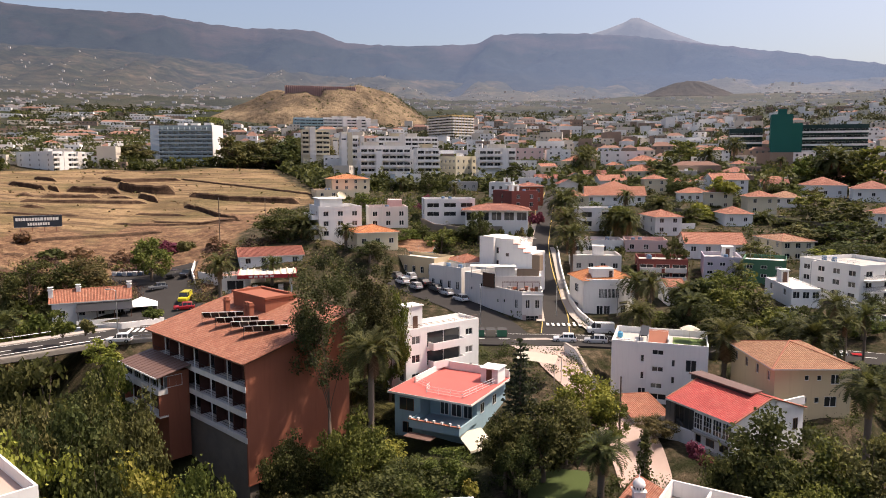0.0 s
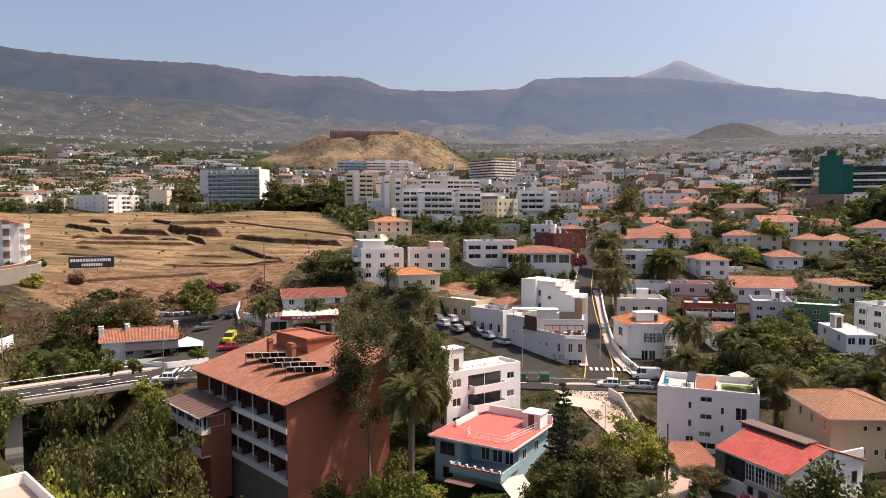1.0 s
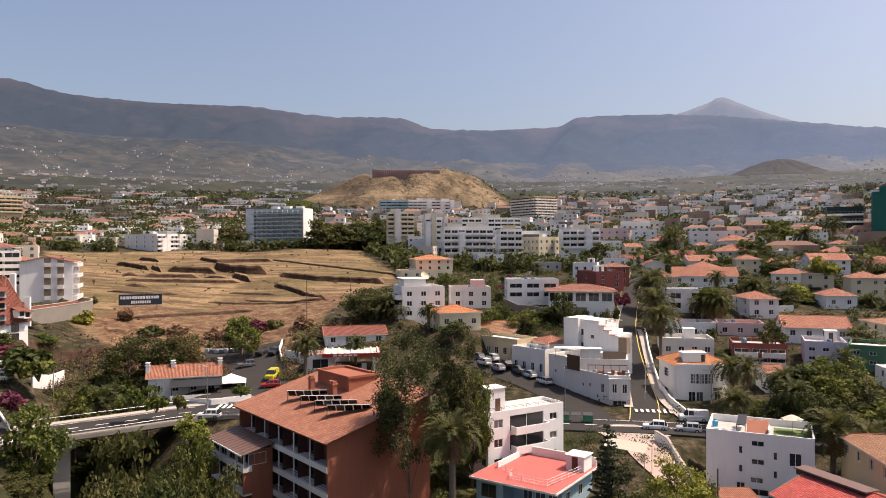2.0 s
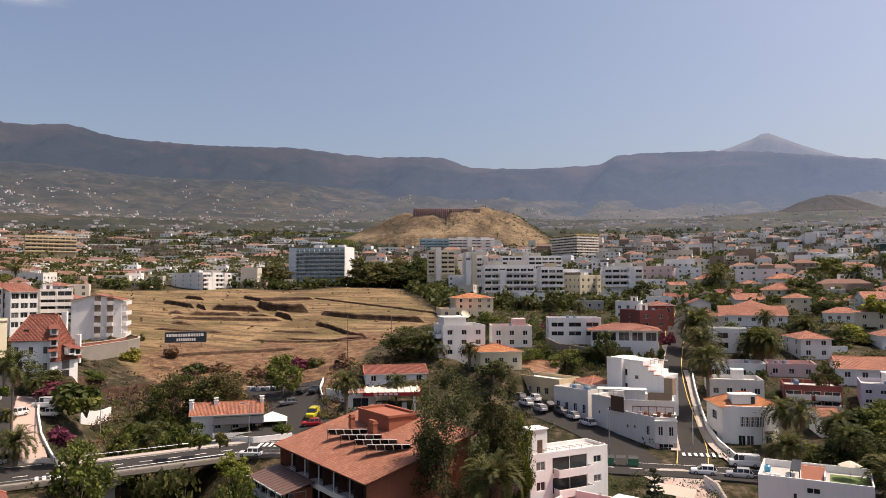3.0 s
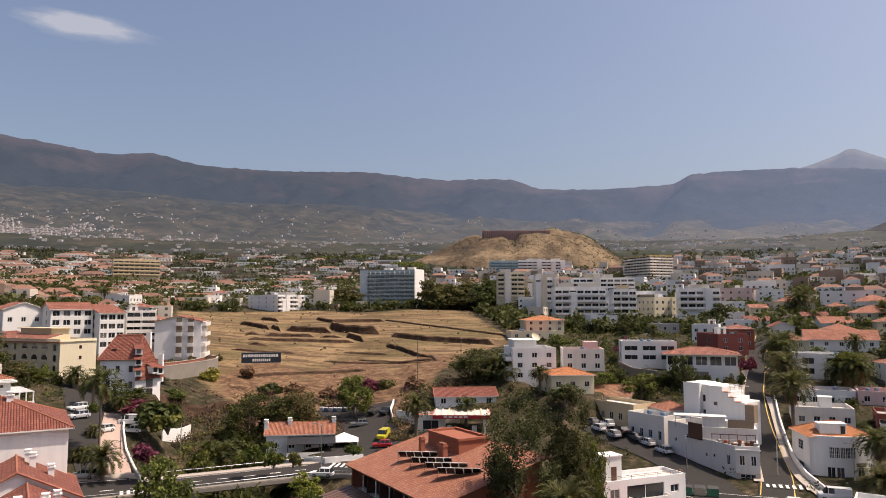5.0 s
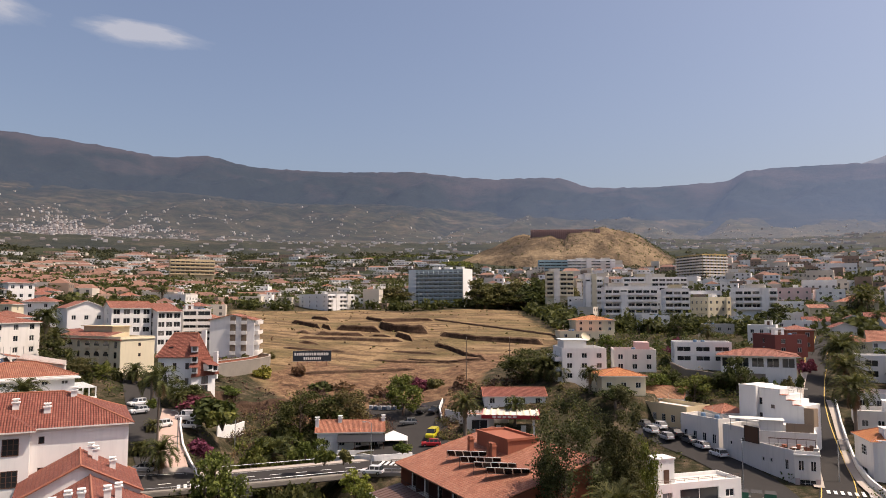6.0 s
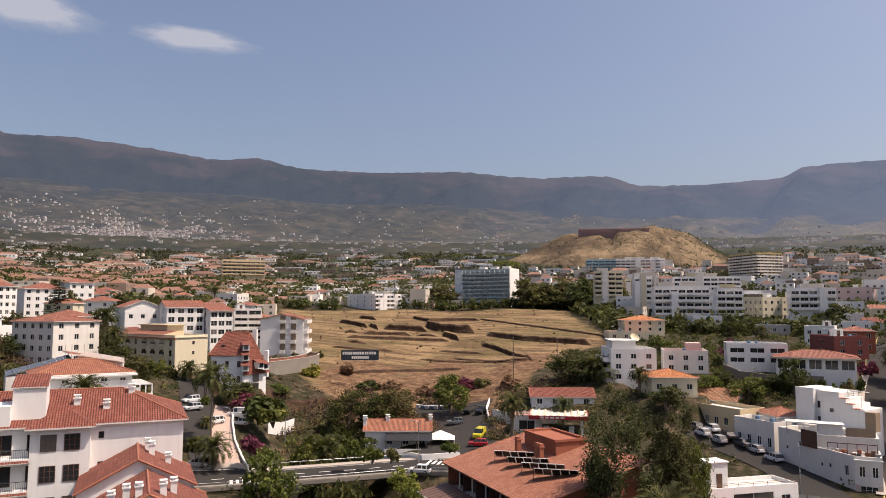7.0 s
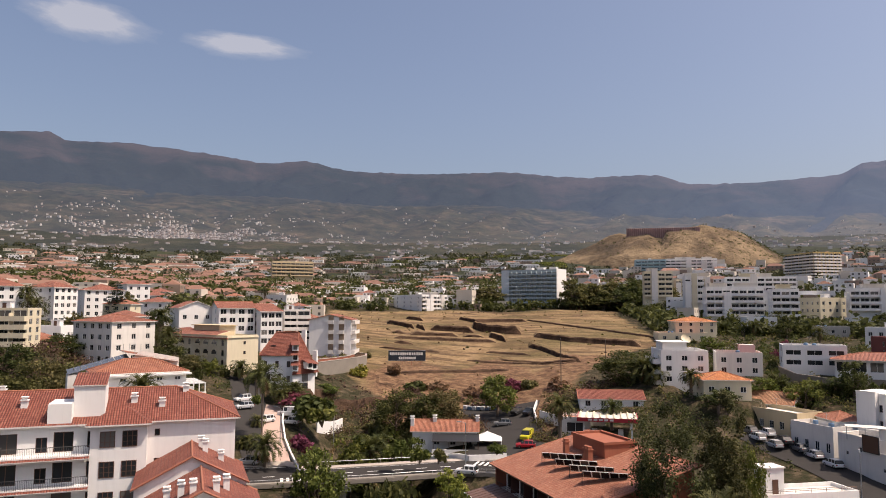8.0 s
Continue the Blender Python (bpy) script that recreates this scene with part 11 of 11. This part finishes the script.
# ---- clouds ----
def cloud_mat():
    m, nt, bs = nodes_of("cloud")
    p = object_pos(nt)
    n1 = noise_node(nt, 2.2, 7, p, 0.6)
    g = nt.nodes.new("ShaderNodeTexGradient")
    g.gradient_type = "SPHERICAL"
    link(nt, p, g.inputs[0])
    a = nt.nodes.new("ShaderNodeMath")
    a.operation = "MULTIPLY_ADD"
    link(nt, n1.outputs[0], a.inputs[0])
    a.inputs[1].default_value = 0.62
    link(nt, g.outputs[1], a.inputs[2])
    al = ramp(nt, a.outputs[0], [(0.62, (0, 0, 0)), (0.82, (0.14,) * 3), (0.98, (0.46,) * 3)])
    em = nt.nodes.new("ShaderNodeEmission")
    em.inputs[0].default_value, em.inputs[1].default_value = (0.80, 0.82, 0.86, 1), 0.8
    tr = nt.nodes.new("ShaderNodeBsdfTransparent")
    mx = nt.nodes.new("ShaderNodeMixShader")
    link(nt, al.outputs[0], mx.inputs[0])
    link(nt, tr.outputs[0], mx.inputs[1])
    link(nt, em.outputs[0], mx.inputs[2])
    link(nt, mx.outputs[0], nt.nodes["Material Output"].inputs[0])
    return m


M_CLOUD = cloud_mat()


def cloud(az, el, w, h, tilt):
    x, y = at(az, 4300)
    b = Build()
    for i in range(12):
        for j in range(6):
            c = [((i + a) / 6 - 1, ((j + e) / 3 - 1)) for a, e in ((0, 0), (1, 0), (1, 1), (0, 1))]
            b.quad([(p, 0.12 * (p * p + q * q), q) for p, q in c])
    ob = new("backdrop_cloud", b.mesh("backdrop_cloud", M_CLOUD, True))
    ob.matrix_basis = Matrix.Translation((x, y, EYE + 4300 * math.tan(radians(el)))) @ pose(0, 0, 0, 0, tilt, az) @ Matrix.Diagonal((w, w, h, 1))
    tagged(ob, "small thin white cloud above the range", "cloud", kind="structure")


cloud(54.3, 20.5, 520, 190, 5)
cloud(43.1, 20.1, 540, 125, 2)


# ---- details on single buildings ----
def dims(ob):
    b_ = next(c for c in ob.children if c.name.startswith("wall")).bound_box
    return b_[6][0] * 2, b_[6][1] * 2, b_[6][2]


w_, d_, h_ = dims(tower)
# white panel for the sunlit end, beside a front with shade in its colour
part("end_wall", Build().box(w_ / 2 + 0.01, -d_ / 2 - 1.2, -3, w_ / 2 + 0.35, d_ / 2, h_ + 0.3).mesh("end_wall", M_WHITE), tower)
part("end_panel", Build().box(-w_ / 2 - 0.3, -d_ / 2 - 1.35, -3, -w_ / 2 + 5.2, -d_ / 2 - 1.31, h_).mesh("end_panel", M_PALEBLUE), tower)
for k in range(3):
    part("roof_plant", Build().box(-2.2, -2, 0, 2.2, 2, 2.6).box(-2.4, -2.2, 2.6, 2.4, 2.2, 2.8).mesh("roof_plant", M_WHITE), tower, pose(w_ * (-0.1 + 0.22 * k), 2, h_ - 0.9))
w_, d_, h_ = dims(three_floor)
for f in range(3):
    balcony(three_floor, "left", w_, d_, 0.6, d_ - 0.6, f * 2.4 + 0.1, 1.6, M_WHITE)
part("roof_room", Build().box(-w_ * 0.42, -d_ * 0.3, h_ - 0.8, w_ * 0.1, d_ * 0.35, h_ + 1.7).box(-w_ * 0.45, -d_ * 0.34, h_ + 1.7, w_ * 0.14, d_ * 0.39, h_ + 1.85).mesh("roof_room", M_WHITE), three_floor)
part("satellite_dish", Build().lathe([(0.02, 0.0), (0.7, 0.14), (1.2, 0.45), (1.22, 0.5)], 18).mesh("satellite_dish", M_CREAM, True), three_floor, pose(w_ * 0.15, 0, h_ + 2.2, 55, 0, 20))
w_, d_, h_ = dims(pink_top)
part("roof_room", Build().box(w_ * 0.05, -d_ * 0.2, h_ - 0.8, w_ * 0.38, d_ * 0.3, h_ + 1.6).mesh("roof_room", M_PINK), pink_top)
w_, d_, h_ = dims(round_house)
bow = Build()
bow_y, bow_r = -d_ / 2 + 7.6, 9.0
arc = [(bow_r * math.cos(radians(-123 + k * 3)), bow_y + bow_r * math.sin(radians(-123 + k * 3))) for k in range(23)]
arc_in = [(x * 0.965, bow_y + (y - bow_y) * 0.965) for x, y in arc]
for p, q, i_, j_ in zip(arc, arc[1:], arc_in, arc_in[1:]):
    bow.quad([(*p, -3), (*q, -3), (*q, h_ + 0.3), (*p, h_ + 0.3)])
    bow.quad([(*p, h_ + 0.3), (*q, h_ + 0.3), (*j_, h_ + 0.3), (*i_, h_ + 0.3)])
    bow.quad([(*j_, h_ - 0.5), (*i_, h_ - 0.5), (*i_, h_ + 0.3), (*j_, h_ + 0.3)])
for p, i_ in ((arc[0], arc_in[0]), (arc[-1], arc_in[-1])):
    bow.quad([(*p, -3), (*i_, -3), (*i_, h_ + 0.3), (*p, h_ + 0.3)])
bow.quad([(*p, h_ - 0.4) for p in arc_in])
part("bow_front", bow.mesh("bow_front", M_WHITE), round_house)


def on_bow(name, angle, z, w, h, style):
    a = radians(angle)
    o = part(name, window_mesh(w, h, style, M_FRAME), round_house, pose((bow_r + 0.05) * math.cos(a), bow_y + (bow_r + 0.05) * math.sin(a), z, 0, 0, angle + 90))
    part("pane", pane_mesh(w, h), o)


for k in range(5):
    on_bow("window", -104 + k * 5.4, 4.4, 0.82, 1.9, "paned")
for angle in (-105, -96, -74):
    on_bow("shop_door", angle, 0.6, 1.25, 2.3, "double")
part("shop_sign", Build().box(-0.9, -0.12, 0.0, 0.9, 0.0, 0.55).mesh("shop_sign", M_DARK), round_house, pose((bow_r + 0.05) * math.cos(radians(-74)), bow_y + (bow_r + 0.05) * math.sin(radians(-74)), 3.1, 0, 0, 16))
part("turret", Build().box(-3.4, -d_ / 2 + 0.6, h_ - 0.4, 1.0, -d_ / 2 + 3.0, h_ + 2.1).box(-3.55, -d_ / 2 + 0.45, h_ + 2.1, 1.15, -d_ / 2 + 3.15, h_ + 2.25).mesh("turret", M_WHITE), round_house)
o = part("window", window_mesh(0.7, 1.5, "paned", M_WOOD), round_house, pose(0.4, -d_ / 2 + 0.55, h_ + 0.3))
part("pane", pane_mesh(0.7, 1.5), o)
w_, d_, h_ = dims(brown_flats)
for f in range(1, 3):
    balcony(brown_flats, "front", w_, d_, 0.4, w_ * 0.46, f * 2.0, 1.4, M_WHITE2)
    balcony(brown_flats, "front", w_, d_, w_ * 0.54, w_ - 0.4, f * 2.0, 1.4, M_WHITE2)
w_, d_, h_ = dims(white_hotel)
for f in range(3):
    balcony(white_hotel, "right", w_, d_, 1.0, d_ * 0.5, f * 2.1 + 0.1, 1.2, M_WHITE, False)
railing(white_hotel, (-w_ / 2 + 0.3, -d_ / 2 + 0.1, h_), (w_ / 2 - 0.3, -d_ / 2 + 0.1, h_), 0.7, M_FRAME)
w_, d_, h_ = dims(yellow_hotel)
part("roof_edge", Build().box(-w_ / 2 - 0.4, -d_ / 2 - 0.5, h_ - 0.9, w_ / 2 + 0.4, -d_ / 2, h_ - 0.6).mesh("roof_edge", M_CLAY), yellow_hotel)
part("penthouse", Build().box(-w_ * 0.3, -d_ * 0.1, h_ - 0.8, w_ * 0.15, d_ * 0.4, h_ + 2.2).box(-w_ * 0.33, -d_ * 0.14, h_ + 2.2, w_ * 0.18, d_ * 0.44, h_ + 2.4).mesh("penthouse", M_YELLOW), yellow_hotel)
arch = shared(("arch_hood",), lambda: Build().tube([(-0.85, 0, 0), (-0.78, 0, 0.45), (-0.42, 0, 0.78), (0, 0, 0.88), (0.42, 0, 0.78), (0.78, 0, 0.45), (0.85, 0, 0)], [0.12] * 7, 5).mesh("arch", M_CREAM))
for f in range(3):
    for k in range(7):
        part("arch", arch, yellow_hotel, pose(-w_ / 2 + w_ * (k + 0.5) / 7, -d_ / 2 - 0.02, f * 2.37 + 1.75))


# ---- arches of the cream hotel, dressed end of the gabled flats, skirt roof of the steep house ----
def arch_mesh(w, h):
    def make():
        b = Build()
        n = 10
        rim = [(-w / 2, 0.0), (w / 2, 0.0)] + [(w / 2 * math.cos(math.pi * k / n), h - w * 0.3 + w * 0.3 * math.sin(math.pi * k / n)) for k in range(n + 1)]
        b.quad([(x, -0.03, z) for x, z in rim])
        for p, q in zip(rim, rim[1:] + rim[:1]):
            b.quad([(p[0], -0.03, p[1]), (q[0], -0.03, q[1]), (q[0], 0.0, q[1]), (p[0], 0.0, p[1])])
        return b.mesh("arched_opening", M_GLASS)
    return shared(("arch", w, h), make)


w_, d_, h_ = dims(yellow_hotel)
h_ -= 0.8
for f in range(3):
    for k in range(7):
        small = k in (2, 6)
        o = part("arched_opening", arch_mesh(0.9 if small else 2.0, 1.5), yellow_hotel, pose(-w_ / 2 + w_ * (k + 0.5) / 7, -d_ / 2 - 0.002, 0.6 + f * h_ / 3))
        if not small:
            part("sill", shared(("hotel_sill",), lambda: Build().box(-1.15, -0.28, -0.12, 1.15, 0.0, 0.0).box(-1.15, -0.28, 0.0, 1.15, -0.2, 0.5).mesh("sill", M_CREAM)), yellow_hotel, pose(-w_ / 2 + w_ * (k + 0.5) / 7, -d_ / 2 - 0.01, 0.5 + f * h_ / 3))
for f in range(3):
    o = part("window", window_mesh(0.7, 0.8, "plain", M_WOOD), yellow_hotel, pose(w_ / 2 + 0.05, d_ * 0.05, 0.9 + f * h_ / 3, 0, 0, 90))
    part("pane", pane_mesh(0.7, 0.8), o)
part("cornice", Build().box(-w_ / 2 - 0.25, -d_ / 2 - 0.25, h_ + 0.15, w_ / 2 + 0.25, -d_ / 2 - 0.002, h_ + 0.35).box(w_ / 2 + 0.002, -d_ / 2, h_ + 0.15, w_ / 2 + 0.25, d_ / 2, h_ + 0.35).mesh("cornice", M_CREAM), yellow_hotel)
tb, uvs = tile_roof("shed", w_ * 0.8, 4.0, 1.0, 0.2, "x", 0.12)
part("tile_roof", finish_roof(tb, uvs, [T_BROWN, M_CREAM]), yellow_hotel, pose(-w_ * 0.08, -d_ / 2 + 2.0, h_ + 0.82))
part("roof_room", Build().box(-3.2, -0.6, h_ - 0.2, 3.4, d_ / 2 - 0.4, h_ + 3.0).box(-3.4, -0.8, h_ + 3.0, 3.6, d_ / 2 - 0.3, h_ + 3.15).mesh("roof_room", M_CREAM), yellow_hotel)
w_, d_, h_ = dims(end_flats)
for u in (0.52, 0.77):
    # flat brown strip on the wall, painted shade in place of a balcony recess
    part("balcony_recess", Build().box(-0.8, -0.06, 0.3, 0.8, 0.0, h_ - 0.4).mesh("balcony_recess", M_BROWN), end_flats, pose(-w_ / 2 + u * w_, -d_ / 2 - 0.03, 0))
    for f in range(4):
        balcony(end_flats, "front", w_, d_, u * w_ - 0.8, u * w_ + 0.8, 0.4 + f * h_ / 4, 0.9, M_WHITE2)
for f in range(4):
    balcony(end_flats, "right", w_, d_, 0.5, d_ - 0.5, 0.3 + f * h_ / 4, 1.1, M_WHITE2)
w_, d_, h_ = dims(tiled_apts)
part("terrace_edge", Build().box(-w_ / 2 - 1.0, -d_ / 2 - 1.1, h_ - 0.45, w_ / 2 + 0.6, -d_ / 2 - 0.002, h_ - 0.2).box(-w_ / 2 - 1.0, -d_ / 2 - 1.6, 1.9, w_ / 2 + 1.2, -d_ / 2 - 0.002, 2.2).mesh("terrace_edge", M_WHITE), tiled_apts)
rear = Build().box(-1.0, d_ / 2 + 0.01, -8, w_ / 2 + 0.5, d_ / 2 + 7.5, h_ + 1.0)
rear.quad([(-1.0, d_ / 2 + 0.01, h_ + 1.0), (w_ / 2 + 0.5, d_ / 2 + 0.01, h_ + 1.0), (w_ / 2 + 0.5, d_ / 2 + 0.01, h_ + 1.6), (1.0, d_ / 2 + 0.01, h_ + 2.9)])
part("rear_wing", rear.mesh("rear_wing", M_WHITE2), tiled_apts)
tb, uvs = tile_roof("shed", 7.6, 9.0, 1.6, 0.3, "y", 0.14)
part("rear_roof", finish_roof(tb, uvs, [T_ORANGE, M_WHITE2]), tiled_apts, pose(2.9, d_ / 2 + 3.9, h_ + 1.05), "orange clay tile roof")
glaze = Build()
for k in range(9):
    glaze.quad([(-9.6 + k, d_ / 2 + 0.4, h_ - 0.6 + 0.26 * k), (-8.66 + k, d_ / 2 + 0.4, h_ - 0.36 + 0.26 * k), (-8.66 + k, d_ / 2 + 4.6, h_ + 0.1 + 0.26 * k), (-9.6 + k, d_ / 2 + 4.6, h_ - 0.14 + 0.26 * k)])
g_ = part("glazed_slope", glaze.mesh("glazed_slope", M_GLASS), tiled_apts, label="dark glazed terrace roof")
g_.modifiers.new("thick", "SOLIDIFY").thickness = 0.05
part("glazing_wall", Build().box(-9.6, d_ / 2 + 0.5, -8, -1.02, d_ / 2 + 4.5, h_ - 0.7).mesh("glazing_wall", M_WHITE2), tiled_apts)
for k in range(4):
    part("mast", shared(("roof_mast",), lambda: Build().tube([(0, 0, 0), (0, 0, 3.2)], [0.05, 0.03], 5).mesh("mast", M_METAL)), tiled_apts, pose(-1.6 + 0.9 * k, d_ / 2 + 0.6, h_ + 0.8))
# white pergola along the tiled house
pg = thing("pergola", 0, 0, 0, 0, "white slatted pergola beside the tiled house", "pergola")
pg.matrix_basis = tiled_apts.matrix_basis @ pose(6.7 + 1.3, -2.0, 2.6)
for k in range(14):
    part("slat", shared(("pergola_slat",), lambda: Build().box(-1.3, -0.12, 0, 1.3, 0.12, 0.1).mesh("slat", M_FRAME)), pg, pose(0, -4.2 + k * 0.65, 0.9))
for y in (-4.2, 0.0, 4.2):
    part("post", shared(("pergola_post",), lambda: Build().box(-0.08, -0.08, -5, 0.08, 0.08, 0.9).mesh("post", M_FRAME)), pg, pose(1.2, y, 0))
part("side_wall", Build().box(-1.3, -4.5, -5, 1.3, -4.3, -0.4).box(-1.3, 4.3, -5, 1.3, 4.5, -0.4).mesh("side_wall", M_WHITE), pg)
